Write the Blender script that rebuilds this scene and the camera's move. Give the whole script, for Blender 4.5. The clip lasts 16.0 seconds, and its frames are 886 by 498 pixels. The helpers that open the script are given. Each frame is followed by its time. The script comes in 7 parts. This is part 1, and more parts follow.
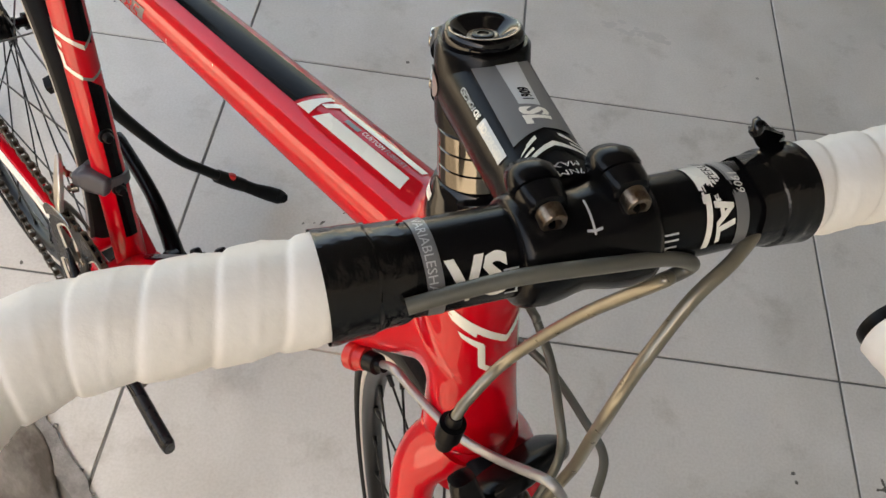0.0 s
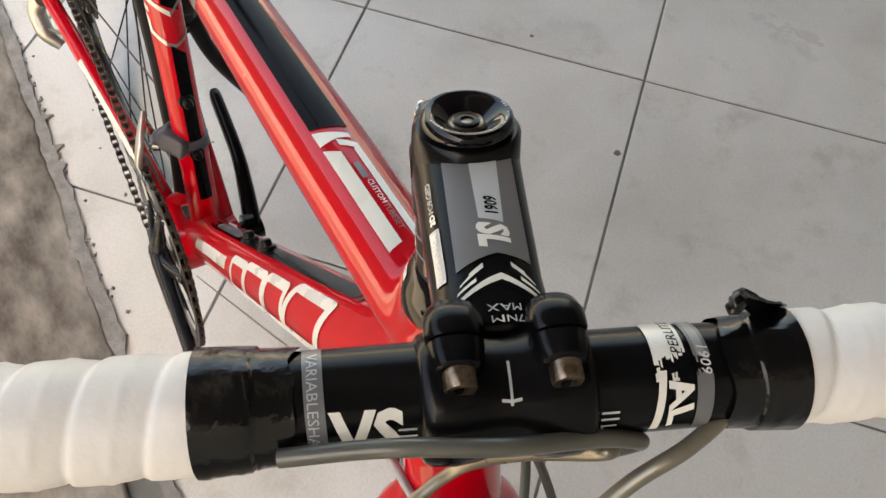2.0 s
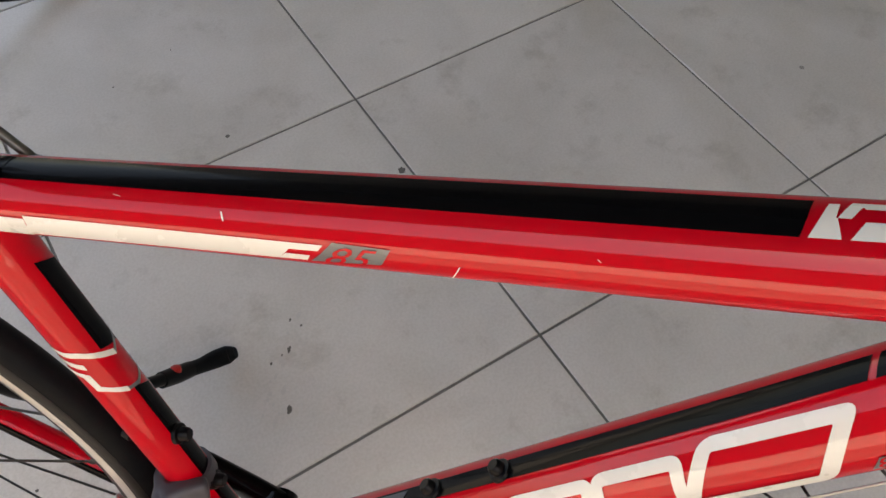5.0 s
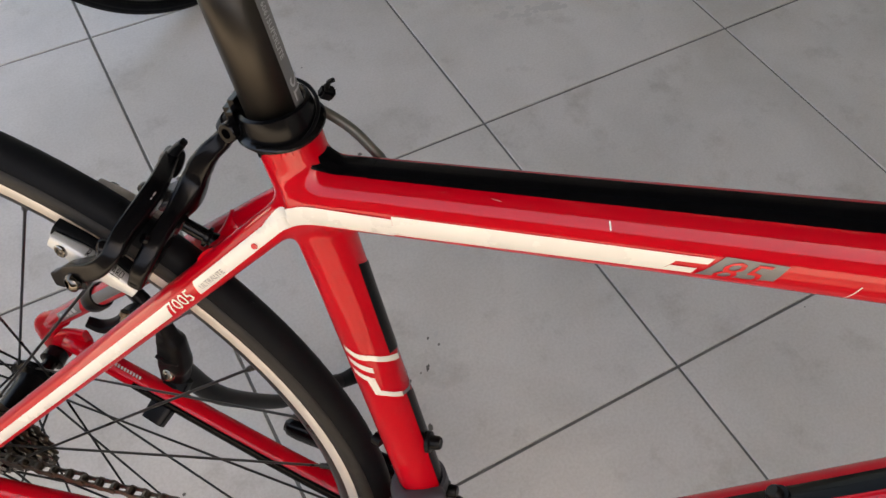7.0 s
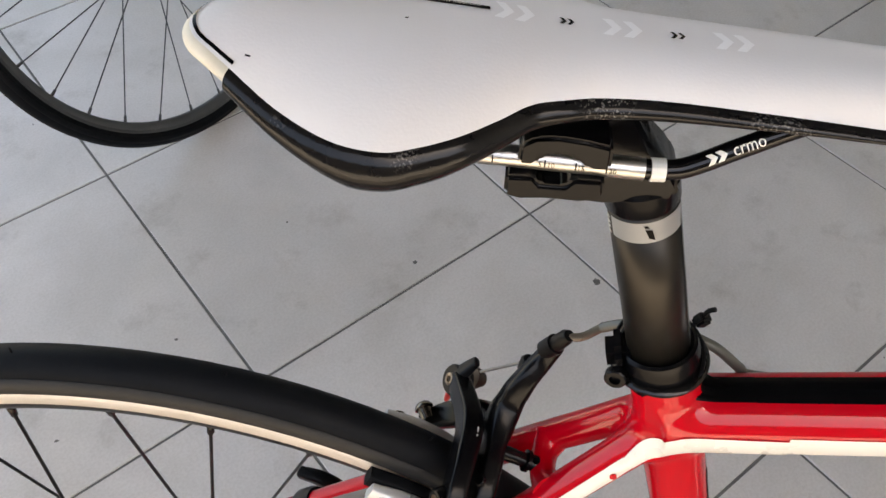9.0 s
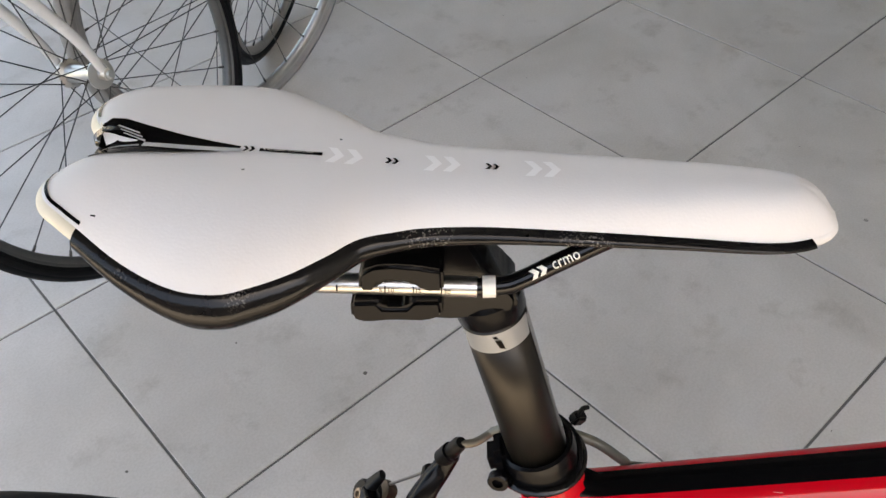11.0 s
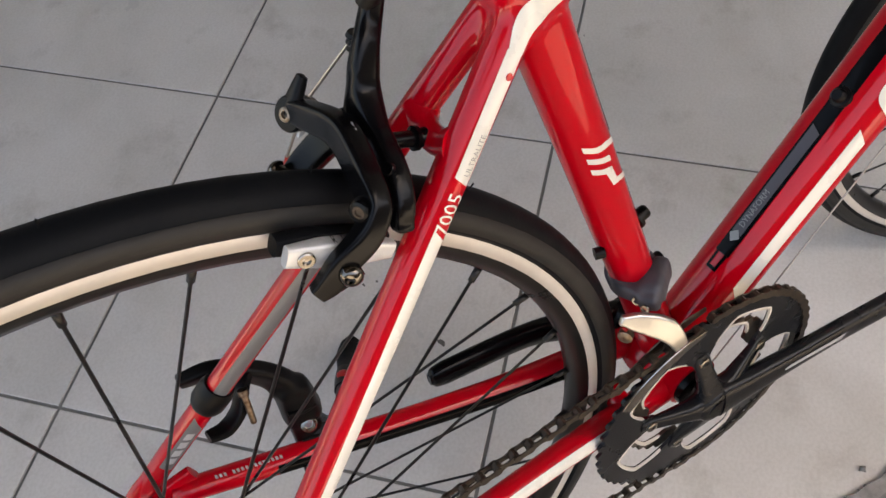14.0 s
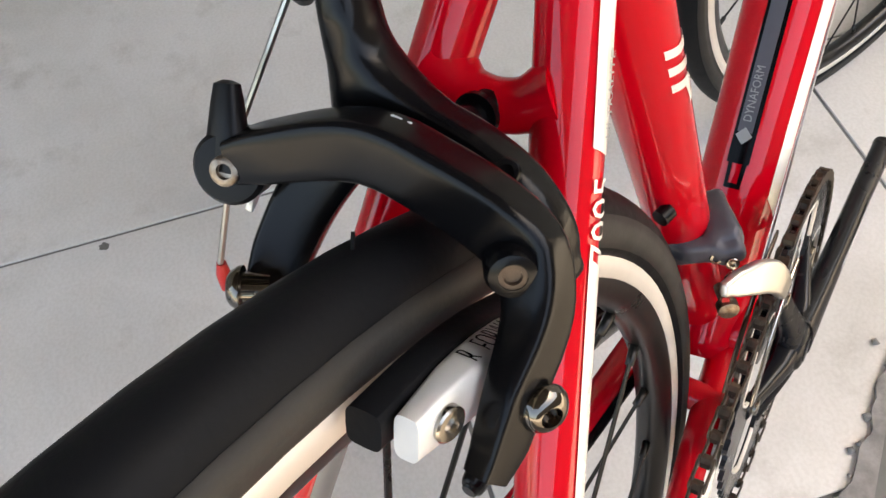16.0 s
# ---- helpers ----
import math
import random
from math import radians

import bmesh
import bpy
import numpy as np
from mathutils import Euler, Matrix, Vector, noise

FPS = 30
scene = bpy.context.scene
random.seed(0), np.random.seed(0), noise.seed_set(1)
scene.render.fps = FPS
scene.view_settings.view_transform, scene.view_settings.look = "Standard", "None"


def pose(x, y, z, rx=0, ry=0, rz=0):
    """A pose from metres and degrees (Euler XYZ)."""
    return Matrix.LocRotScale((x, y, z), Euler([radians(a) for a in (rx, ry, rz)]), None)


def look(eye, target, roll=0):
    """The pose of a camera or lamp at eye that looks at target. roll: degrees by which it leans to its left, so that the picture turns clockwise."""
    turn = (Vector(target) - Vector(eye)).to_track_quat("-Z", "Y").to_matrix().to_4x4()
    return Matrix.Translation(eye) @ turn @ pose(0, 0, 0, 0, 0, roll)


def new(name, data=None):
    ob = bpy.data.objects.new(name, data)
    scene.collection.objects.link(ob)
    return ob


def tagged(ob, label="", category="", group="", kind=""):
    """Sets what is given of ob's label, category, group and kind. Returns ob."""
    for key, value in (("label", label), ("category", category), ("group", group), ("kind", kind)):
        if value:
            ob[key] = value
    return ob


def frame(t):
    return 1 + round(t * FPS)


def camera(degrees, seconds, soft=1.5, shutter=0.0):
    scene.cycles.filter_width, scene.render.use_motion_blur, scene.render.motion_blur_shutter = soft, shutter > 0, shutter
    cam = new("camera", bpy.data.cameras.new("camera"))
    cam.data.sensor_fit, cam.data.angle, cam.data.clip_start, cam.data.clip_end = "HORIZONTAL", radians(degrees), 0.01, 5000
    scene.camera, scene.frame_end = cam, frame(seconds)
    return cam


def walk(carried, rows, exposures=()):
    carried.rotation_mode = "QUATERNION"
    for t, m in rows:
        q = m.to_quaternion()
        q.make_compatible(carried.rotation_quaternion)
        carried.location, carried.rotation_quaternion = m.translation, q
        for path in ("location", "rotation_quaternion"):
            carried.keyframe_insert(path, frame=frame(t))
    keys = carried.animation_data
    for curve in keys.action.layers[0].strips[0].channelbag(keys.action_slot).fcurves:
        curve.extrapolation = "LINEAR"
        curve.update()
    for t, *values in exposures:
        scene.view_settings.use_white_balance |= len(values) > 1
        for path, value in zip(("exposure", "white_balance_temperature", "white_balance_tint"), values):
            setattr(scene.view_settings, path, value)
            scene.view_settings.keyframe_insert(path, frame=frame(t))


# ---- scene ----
cam = camera(55.24, 16.0, soft=1.5)
# seconds, eye, target, roll
PATH = [
    (0, (-0.1146, -1.1105, 1.0716), (-0.1028, -0.5385, 0.2514), 8.81),
    (0.5, (-0.0475, -1.0817, 1.0677), (-0.1499, -0.5433, 0.2313), 5.08),
    (1, (-0.0454, -1.0580, 1.0679), (-0.1951, -0.5463, 0.2218), 2.25),
    (1.5, (-0.0539, -1.0449, 1.0758), (-0.1996, -0.5506, 0.2188), 2.62),
    (2, (-0.0652, -1.0316, 1.0788), (-0.1902, -0.5442, 0.2146), 3.92),
    (2.5, (-0.0756, -1.0181, 1.0738), (-0.1153, -0.5177, 0.2089), 3.56),
    (3, (-0.1733, -1.0125, 1.0499), (-0.0742, -0.5125, 0.1895), 1.32),
    (3.5, (-0.2616, -0.9854, 1.0342), (-0.0291, -0.4885, 0.1981), 0.69),
    (4, (-0.2784, -0.9425, 1.0105), (0.0145, -0.4451, 0.1940), 1.91),
    (4.5, (-0.3377, -0.9118, 0.9975), (-0.0310, -0.4352, 0.1736), 1.11),
    (5, (-0.4024, -0.8733, 0.9874), (-0.0947, -0.4067, 0.1582), 1.31),
    (5.2, (-0.4179, -0.8593, 0.9814), (-0.1148, -0.3913, 0.1513), 1.33),
    (7.3, (-0.5438, -0.7909, 0.9872), (-0.2544, -0.2755, 0.1806), 2.05),
    (7.5, (-0.5389, -0.7797, 0.9887), (-0.2625, -0.2575, 0.1819), 1.49),
    (8, (-0.5488, -0.7400, 1.0011), (-0.2856, -0.2078, 0.1964), -1.16),
    (8.5, (-0.6290, -0.6606, 1.0193), (-0.3061, -0.1485, 0.2233), -1.73),
    (9, (-0.6678, -0.6213, 1.0251), (-0.2790, -0.1283, 0.2468), 0.16),
    (9.5, (-0.6640, -0.6059, 1.0416), (-0.2442, -0.0971, 0.2900), -0.60),
    (9.7, (-0.6579, -0.6093, 1.0488), (-0.2310, -0.0909, 0.3079), -1.26),
    (11.8, (-0.6387, -0.6827, 1.0431), (-0.1482, -0.1489, 0.3542), -1.11),
    (12, (-0.6454, -0.6871, 1.0326), (-0.1577, -0.1650, 0.3329), -0.14),
    (12.5, (-0.6568, -0.7070, 1.0165), (-0.1761, -0.1963, 0.3037), 1.23),
    (13, (-0.6999, -0.6758, 0.9965), (-0.1852, -0.2219, 0.2691), -0.59),
    (13.5, (-0.7736, -0.6294, 0.9478), (-0.2275, -0.3366, 0.1630), -3.30),
    (14, (-0.7524, -0.5882, 0.9036), (-0.2380, -0.4060, 0.0657), -7.06),
    (14.5, (-0.7079, -0.5280, 0.8308), (-0.2078, -0.4490, -0.0315), -9.73),
    (15, (-0.6801, -0.4834, 0.7868), (-0.1731, -0.4832, -0.0751), -11.92),
    (15.5, (-0.6494, -0.4750, 0.7725), (-0.1040, -0.5444, -0.0628), -10.85),
    (16, (-0.6490, -0.4648, 0.7572), (-0.0942, -0.5354, -0.0719), -9.88),
]
EXPOSURES = [(0, 2.39, 8900, 8), (1.0, 2.57, 9000, 8), (2.5, 2.55, 9100, 9), (3.5, 2.31, 9200, 12), (4.5, 2.09, 8900, 12), (8.0, 2.13, 8600, 12), (9.5, 2.44, 8450, 10), (12, 2.46, 8550, 11), (13, 2.36, 8450, 12), (14.0, 2.13, 8450, 12), (14.5, 2.19, 8450, 12), (15.2, 2.65, 8450, 10), (16, 2.83, 8450, 9)]
walk(cam, [(t, look(eye, target, roll)) for t, eye, target, roll in PATH], EXPOSURES)

# ---- light ----
SUN_UP, SUN_AZ = 64.0, -44.498 - 28.0          # high, along the street and a little from its far side
world = bpy.data.worlds.new("sky")
scene.world = world
world.use_nodes = True
wn = world.node_tree.nodes
sky = wn.new("ShaderNodeTexSky")
sky.sky_type, sky.sun_disc = "NISHITA", False
sky.sun_elevation, sky.sun_rotation = radians(SUN_UP), radians(90 - SUN_AZ)
sky.air_density, sky.dust_density = 1.0, 3.0
world.node_tree.links.new(sky.outputs[0], wn["Background"].inputs[0])
wn["Background"].inputs[1].default_value = 0.15

BIKE = pose(-0.73477, -0.41012, 0, -8.513, 0, -44.498)
# the shop: u runs along the bicycle, v away from the open front
ROOM = pose(-0.73477, -0.41012, 0, 0, 0, -44.498)
FRONT = -0.105          # v of the tiled floor's worn edge
OPEN_V = 0.25          # v of the open shop front

sun = bpy.data.lights.new("sun", "SUN")
sun.energy, sun.angle, sun.color = 4.5, radians(0.5), (1.0, 0.95, 0.88)
sun_lamp = new("sun", sun)
sun_lamp.matrix_world = pose(0, 0, 6, 90 - SUN_UP, 0, SUN_AZ + 90)


# ---- materials ----
def mat(name, colour, rough=0.5, metal=0.0, coat=0.0, second=None, scale=20.0, amount=0.5, bump=0.0, bump_scale=200.0, rough_var=0.1, per_object=0.0, spec=0.5):
    m = bpy.data.materials.new(name)
    m.use_nodes = True
    nt = m.node_tree
    b = nt.nodes["Principled BSDF"]
    tc = nt.nodes.new("ShaderNodeTexCoord")
    n1 = nt.nodes.new("ShaderNodeTexNoise")
    n1.inputs["Scale"].default_value, n1.inputs["Detail"].default_value, n1.inputs["Roughness"].default_value = scale, 6, 0.6
    nt.links.new(tc.outputs["Object"], n1.inputs["Vector"])
    ramp = nt.nodes.new("ShaderNodeValToRGB")
    ramp.color_ramp.elements[0].position, ramp.color_ramp.elements[1].position = 0.5 - 0.35 * (1 - amount) - 0.05, 0.75
    sec = second or tuple(c * 0.82 for c in colour)
    ramp.color_ramp.elements[0].color, ramp.color_ramp.elements[1].color = (*sec, 1), (*colour, 1)
    nt.links.new(n1.outputs[0], ramp.inputs[0])
    out = ramp.outputs[0]
    if per_object:
        info = nt.nodes.new("ShaderNodeObjectInfo")
        mp = nt.nodes.new("ShaderNodeMapRange")
        mp.inputs["To Min"].default_value, mp.inputs["To Max"].default_value = 1 - per_object, 1 + per_object
        nt.links.new(info.outputs["Random"], mp.inputs["Value"])
        hs = nt.nodes.new("ShaderNodeHueSaturation")
        nt.links.new(mp.outputs[0], hs.inputs["Value"])
        nt.links.new(out, hs.inputs["Color"])
        out = hs.outputs[0]
    nt.links.new(out, b.inputs["Base Color"])
    n2 = nt.nodes.new("ShaderNodeTexNoise")
    n2.inputs["Scale"].default_value, n2.inputs["Detail"].default_value = bump_scale, 4
    nt.links.new(tc.outputs["Object"], n2.inputs["Vector"])
    mr = nt.nodes.new("ShaderNodeMapRange")
    mr.inputs["To Min"].default_value, mr.inputs["To Max"].default_value = max(0.02, rough - rough_var), min(1.0, rough + rough_var)
    nt.links.new(n1.outputs[0], mr.inputs["Value"])
    nt.links.new(mr.outputs[0], b.inputs["Roughness"])
    b.inputs["Metallic"].default_value = metal
    b.inputs["Coat Weight"].default_value = coat
    b.inputs["Coat Roughness"].default_value = 0.04
    b.inputs["Specular IOR Level"].default_value = spec
    if bump:
        bp = nt.nodes.new("ShaderNodeBump")
        bp.inputs["Strength"].default_value, bp.inputs["Distance"].default_value = bump, 0.001
        nt.links.new(n2.outputs[0], bp.inputs["Height"])
        nt.links.new(bp.outputs[0], b.inputs["Normal"])
    return m


def stretched(m, k):
    """Draws a material's grain out along one way."""
    nt = m.node_tree
    mp = nt.nodes.new("ShaderNodeMapping")
    mp.inputs["Scale"].default_value = k
    tc = [q for q in nt.nodes if q.bl_idname == "ShaderNodeTexCoord"][0]
    for q in [q for q in nt.nodes if q.bl_idname == "ShaderNodeTexNoise"]:
        nt.links.new(mp.outputs[0], q.inputs["Vector"])
    nt.links.new(tc.outputs["Object"], mp.inputs["Vector"])
    return m


def tile_material():
    m = mat("porcelain_tile", (0.68, 0.66, 0.63), 0.33, 0, 0, (0.60, 0.58, 0.55), 5.0, 0.6, 0.03, 400, 0.08, 0.03)
    nt = m.node_tree
    b = nt.nodes["Principled BSDF"]
    base = b.inputs["Base Color"].links[0].from_socket
    geo = nt.nodes.new("ShaderNodeNewGeometry")
    # small speckle of the tile body
    sp = nt.nodes.new("ShaderNodeTexNoise")
    sp.inputs["Scale"].default_value, sp.inputs["Detail"].default_value = 260, 2
    nt.links.new(geo.outputs["Position"], sp.inputs["Vector"])
    r1 = nt.nodes.new("ShaderNodeValToRGB")
    r1.color_ramp.elements[0].position, r1.color_ramp.elements[1].position = 0.36, 0.62
    r1.color_ramp.elements[0].color, r1.color_ramp.elements[1].color = (0.86, 0.85, 0.83, 1), (1.03, 1.03, 1.03, 1)
    nt.links.new(sp.outputs[0], r1.inputs[0])
    mul = nt.nodes.new("ShaderNodeMixRGB")
    mul.blend_type, mul.inputs[0].default_value = "MULTIPLY", 0.45
    nt.links.new(base, mul.inputs[1]); nt.links.new(r1.outputs[0], mul.inputs[2])
    # scuffs and dirt with an outline of their own
    st = nt.nodes.new("ShaderNodeTexNoise")
    st.inputs["Scale"].default_value, st.inputs["Detail"].default_value, st.inputs["Roughness"].default_value = 9.0, 9, 0.68
    nt.links.new(geo.outputs["Position"], st.inputs["Vector"])
    r2 = nt.nodes.new("ShaderNodeValToRGB")
    r2.color_ramp.elements[0].position, r2.color_ramp.elements[1].position = 0.55, 0.82
    r2.color_ramp.elements[0].color, r2.color_ramp.elements[1].color = (1, 1, 1, 1), (0.42, 0.39, 0.34, 1)
    nt.links.new(st.outputs[0], r2.inputs[0])
    mul2 = nt.nodes.new("ShaderNodeMixRGB")
    mul2.blend_type, mul2.inputs[0].default_value = "MULTIPLY", 0.62
    nt.links.new(mul.outputs[0], mul2.inputs[1]); nt.links.new(r2.outputs[0], mul2.inputs[2])
    # broad faint smears and a few small dark specks
    sm = nt.nodes.new("ShaderNodeTexNoise")
    sm.inputs["Scale"].default_value, sm.inputs["Detail"].default_value, sm.inputs["Distortion"].default_value = 3.2, 5, 0.8
    nt.links.new(geo.outputs["Position"], sm.inputs["Vector"])
    r3 = nt.nodes.new("ShaderNodeValToRGB")
    r3.color_ramp.elements[0].position, r3.color_ramp.elements[1].position = 0.42, 0.68
    r3.color_ramp.elements[0].color, r3.color_ramp.elements[1].color = (1.04, 1.04, 1.04, 1), (0.88, 0.875, 0.855, 1)
    nt.links.new(sm.outputs[0], r3.inputs[0])
    mul3 = nt.nodes.new("ShaderNodeMixRGB")
    mul3.blend_type, mul3.inputs[0].default_value = "MULTIPLY", 1.0
    nt.links.new(mul2.outputs[0], mul3.inputs[1]); nt.links.new(r3.outputs[0], mul3.inputs[2])
    vo = nt.nodes.new("ShaderNodeTexVoronoi")
    vo.inputs["Scale"].default_value = 6.5
    nt.links.new(geo.outputs["Position"], vo.inputs["Vector"])
    wob = nt.nodes.new("ShaderNodeMath")
    wob.operation, wob.inputs[1].default_value = "MULTIPLY", 0.075
    nt.links.new(vo.outputs["Color"], wob.inputs[0])
    lt = nt.nodes.new("ShaderNodeMath")
    lt.operation = "LESS_THAN"
    sub = nt.nodes.new("ShaderNodeMath")
    sub.operation, sub.inputs[1].default_value = "SUBTRACT", 0.026
    nt.links.new(wob.outputs[0], sub.inputs[0])
    nt.links.new(vo.outputs["Distance"], lt.inputs[0]); nt.links.new(sub.outputs[0], lt.inputs[1])
    dark = nt.nodes.new("ShaderNodeMixRGB")
    dark.inputs[2].default_value = (0.10, 0.095, 0.085, 1)
    fac = nt.nodes.new("ShaderNodeMath")
    fac.operation, fac.inputs[1].default_value = "MULTIPLY", 0.6
    nt.links.new(lt.outputs[0], fac.inputs[0])
    nt.links.new(fac.outputs[0], dark.inputs[0]); nt.links.new(mul3.outputs[0], dark.inputs[1])
    nt.links.new(dark.outputs[0], b.inputs["Base Color"])
    return m


TILE = tile_material()
GROUT = mat("grout", (0.22, 0.217, 0.205), 0.9, second=(0.12, 0.12, 0.113), scale=14)
RED = mat("red_lacquer", (0.58, 0.0020, 0.012), 0.30, 0, 0.85, (0.51, 0.0018, 0.0105), 6, 0.5, rough_var=0.05, spec=0.02)
RED.node_tree.nodes["Principled BSDF"].inputs["Coat Roughness"].default_value = 0.02
BLACK_PAINT = mat("black_decal", (0.003, 0.003, 0.0035), 0.22, 0, 0.07, (0.0025, 0.0025, 0.003), 12, rough_var=0.06, spec=0.05)
WHITE_PAINT = mat("white_decal", (0.80, 0.785, 0.72), 0.28, 0, 0.6, (0.74, 0.725, 0.66), 25)
BAND_GREY = mat("satin_grey_band", (0.30, 0.305, 0.30), 0.4, 0.2, 0.0)
GREY_PAINT = mat("grey_decal", (0.16, 0.165, 0.17), 0.35, 0.1, 0.3)
PALE_PAINT = mat("pale_grey_decal", (0.52, 0.54, 0.55), 0.38, 0.1, 0.2)
SATIN_BLACK = mat("satin_black_alloy", (0.0035, 0.0035, 0.0042), 0.22, 0.0, 0.0, (0.003, 0.003, 0.0035), 40, bump=0.02, bump_scale=900, rough_var=0.06, spec=0.17)
GLOSS_BLACK = mat("gloss_black", (0.003, 0.003, 0.004), 0.08, 0, 0.0, rough_var=0.03, spec=0.36)
ANODISED = mat("grey_black_anodised", (0.042, 0.038, 0.033), 0.36, 0.85, 0.0, (0.034, 0.031, 0.027), 30, bump=0.03, bump_scale=1200)
FD_GREY = mat("matt_grey_alloy", (0.075, 0.075, 0.090), 0.45, 0.3, 0.0, (0.085, 0.085, 0.098), 40, spec=0.3)
CARBON_GREY = mat("dark_grey_crank", (0.010, 0.0115, 0.014), 0.26, 0.0, 0.0, spec=0.30)
RUBBER = mat("tyre_rubber", (0.0055, 0.0065, 0.0080), 0.50, 0, 0, (0.008, 0.0085, 0.0095), 60, bump=0.12, bump_scale=500, rough_var=0.12, spec=0.08)
SIDEWALL = mat("tyre_sidewall", (0.016, 0.0152, 0.0138), 0.7, 0, 0, (0.015, 0.0145, 0.0135), 80, bump=0.1, bump_scale=700)
BRAKE_TRACK = mat("machined_brake_track", (0.72, 0.67, 0.60), 0.48, 0.2, 0, (0.62, 0.58, 0.52), 50, rough_var=0.08)
RIM_BLACK = mat("black_rim", (0.007, 0.007, 0.007), 0.30, 0.0, 0.0, spec=0.4)
STEEL = mat("polished_steel", (0.48, 0.46, 0.43), 0.20, 1.0, 0, (0.34, 0.31, 0.27), 80)
RUSTED = mat("bolt_steel_with_rust", (0.40, 0.34, 0.27), 0.33, 1.0, 0, (0.09, 0.045, 0.025), 260, 0.5, bump=0.2, bump_scale=900)
DARK_BOLT = mat("dark_rusty_bolt", (0.09, 0.06, 0.04), 0.42, 0.3, 0, (0.035, 0.02, 0.012), 240, 0.5, bump=0.2, bump_scale=900)
CHAIN_STEEL = mat("oily_chain_steel", (0.16, 0.13, 0.10), 0.42, 0.9, 0, (0.05, 0.045, 0.04), 150)
SILVER = mat("silver_alloy", (0.62, 0.62, 0.60), 0.34, 1.0, 0, (0.62, 0.61, 0.58), 40)
PAD_SILVER = mat("silver_painted_holder", (0.72, 0.74, 0.74), 0.32, 0.35, 0.2, (0.66, 0.68, 0.68), 60, bump=0.03)
TAPE_WHITE = mat("white_cork_tape", (0.84, 0.83, 0.81), 0.48, 0, 0, (0.73, 0.705, 0.66), 28, bump=0.45, bump_scale=110)
TAPE_BLACK = mat("black_insulating_tape", (0.004, 0.004, 0.0045), 0.17, 0, 0.0, bump=1.0, bump_scale=95, spec=0.38)
HOUSING_DARK = mat("dark_grey_cable_housing", (0.10, 0.10, 0.085), 0.36, 0.1, 0.3, (0.08, 0.078, 0.066), 60)
# gold and silver tones: reflections on the housing, put into its base colour
HOUSING_GOLD_GLEAM = mat("cable_housing_gold_gleam", (0.22, 0.20, 0.155), 0.30, 0.5, 0.4, (0.17, 0.15, 0.11), 90)
HOUSING_SILVER_GLEAM = mat("cable_housing_silver_gleam", (0.36, 0.36, 0.36), 0.32, 0.5, 0.3)
CABLE = mat("steel_cable", (0.42, 0.41, 0.38), 0.35, 1.0)
SADDLE_WHITE = mat("white_saddle_leather", (0.76, 0.75, 0.745), 0.50, 0, 0, (0.72, 0.705, 0.695), 12, bump=0.10, bump_scale=900)
EMBOSS = mat("embossed_white", (0.90, 0.90, 0.90), 0.65, 0, 0, (0.86, 0.86, 0.86), 40)
SADDLE_CREAM = mat("yellowed_white_trim", (0.76, 0.72, 0.61), 0.5, 0, 0, (0.60, 0.55, 0.43), 40)
SADDLE_BLACK = mat("scuffed_black_trim", (0.005, 0.005, 0.006), 0.12, 0, 0.0, (0.010, 0.0095, 0.009), 60, bump=0.10, bump_scale=300, rough_var=0.05, spec=0.24)


def scuffed(m, bare):
    """Wears a material through to a pale crackled layer in ragged patches."""
    nt = m.node_tree
    b = nt.nodes["Principled BSDF"]
    base = b.inputs["Base Color"].links[0].from_socket
    tc = nt.nodes.new("ShaderNodeTexCoord")
    big = nt.nodes.new("ShaderNodeTexNoise")
    big.inputs["Scale"].default_value, big.inputs["Detail"].default_value = 34, 5
    fine = nt.nodes.new("ShaderNodeTexNoise")
    fine.inputs["Scale"].default_value, fine.inputs["Detail"].default_value = 1100, 2
    masks = []
    for node, lo, hi in ((big, 0.56, 0.72), (fine, 0.55, 0.62)):
        nt.links.new(tc.outputs["Object"], node.inputs["Vector"])
        r = nt.nodes.new("ShaderNodeMapRange")
        r.inputs["From Min"].default_value, r.inputs["From Max"].default_value = lo, hi
        nt.links.new(node.outputs[0], r.inputs["Value"])
        masks.append(r)
    both = nt.nodes.new("ShaderNodeMath")
    both.operation = "MULTIPLY"
    nt.links.new(masks[0].outputs[0], both.inputs[0]); nt.links.new(masks[1].outputs[0], both.inputs[1])
    mix = nt.nodes.new("ShaderNodeMixRGB")
    mix.inputs[2].default_value = (*bare, 1)
    nt.links.new(both.outputs[0], mix.inputs[0]); nt.links.new(base, mix.inputs[1])
    nt.links.new(mix.outputs[0], b.inputs["Base Color"])
    return m


SADDLE_BLACK = scuffed(SADDLE_BLACK, (0.26, 0.25, 0.235))
POLISHED_DARK = mat("polished_dark_alloy", (0.16, 0.145, 0.125), 0.10, 1.0, 0, (0.12, 0.11, 0.10), 30, rough_var=0.03)
PLASTIC = mat("black_plastic", (0.0045, 0.0045, 0.0052), 0.36, bump=0.05, spec=0.16)
YELLOW = mat("yellow_sticker", (0.75, 0.62, 0.02), 0.4)
RED_PLASTIC = mat("red_plastic", (0.55, 0.02, 0.02), 0.35)
WOOD = stretched(mat("weathered_timber", (0.33, 0.30, 0.265), 0.9, 0, 0, (0.075, 0.062, 0.050), 15, 0.75, 1.0, 120), (0.75, 1.3, 1.0))
DARK_WOOD = mat("dark_rotten_timber", (0.055, 0.042, 0.034), 0.9, 0, 0, (0.025, 0.02, 0.017), 18, 0.6, 0.6, 90)
MORTAR = mat("crumbling_mortar", (0.32, 0.305, 0.29), 0.95, 0, 0, (0.17, 0.16, 0.15), 55, 0.6, 1.0, 220)
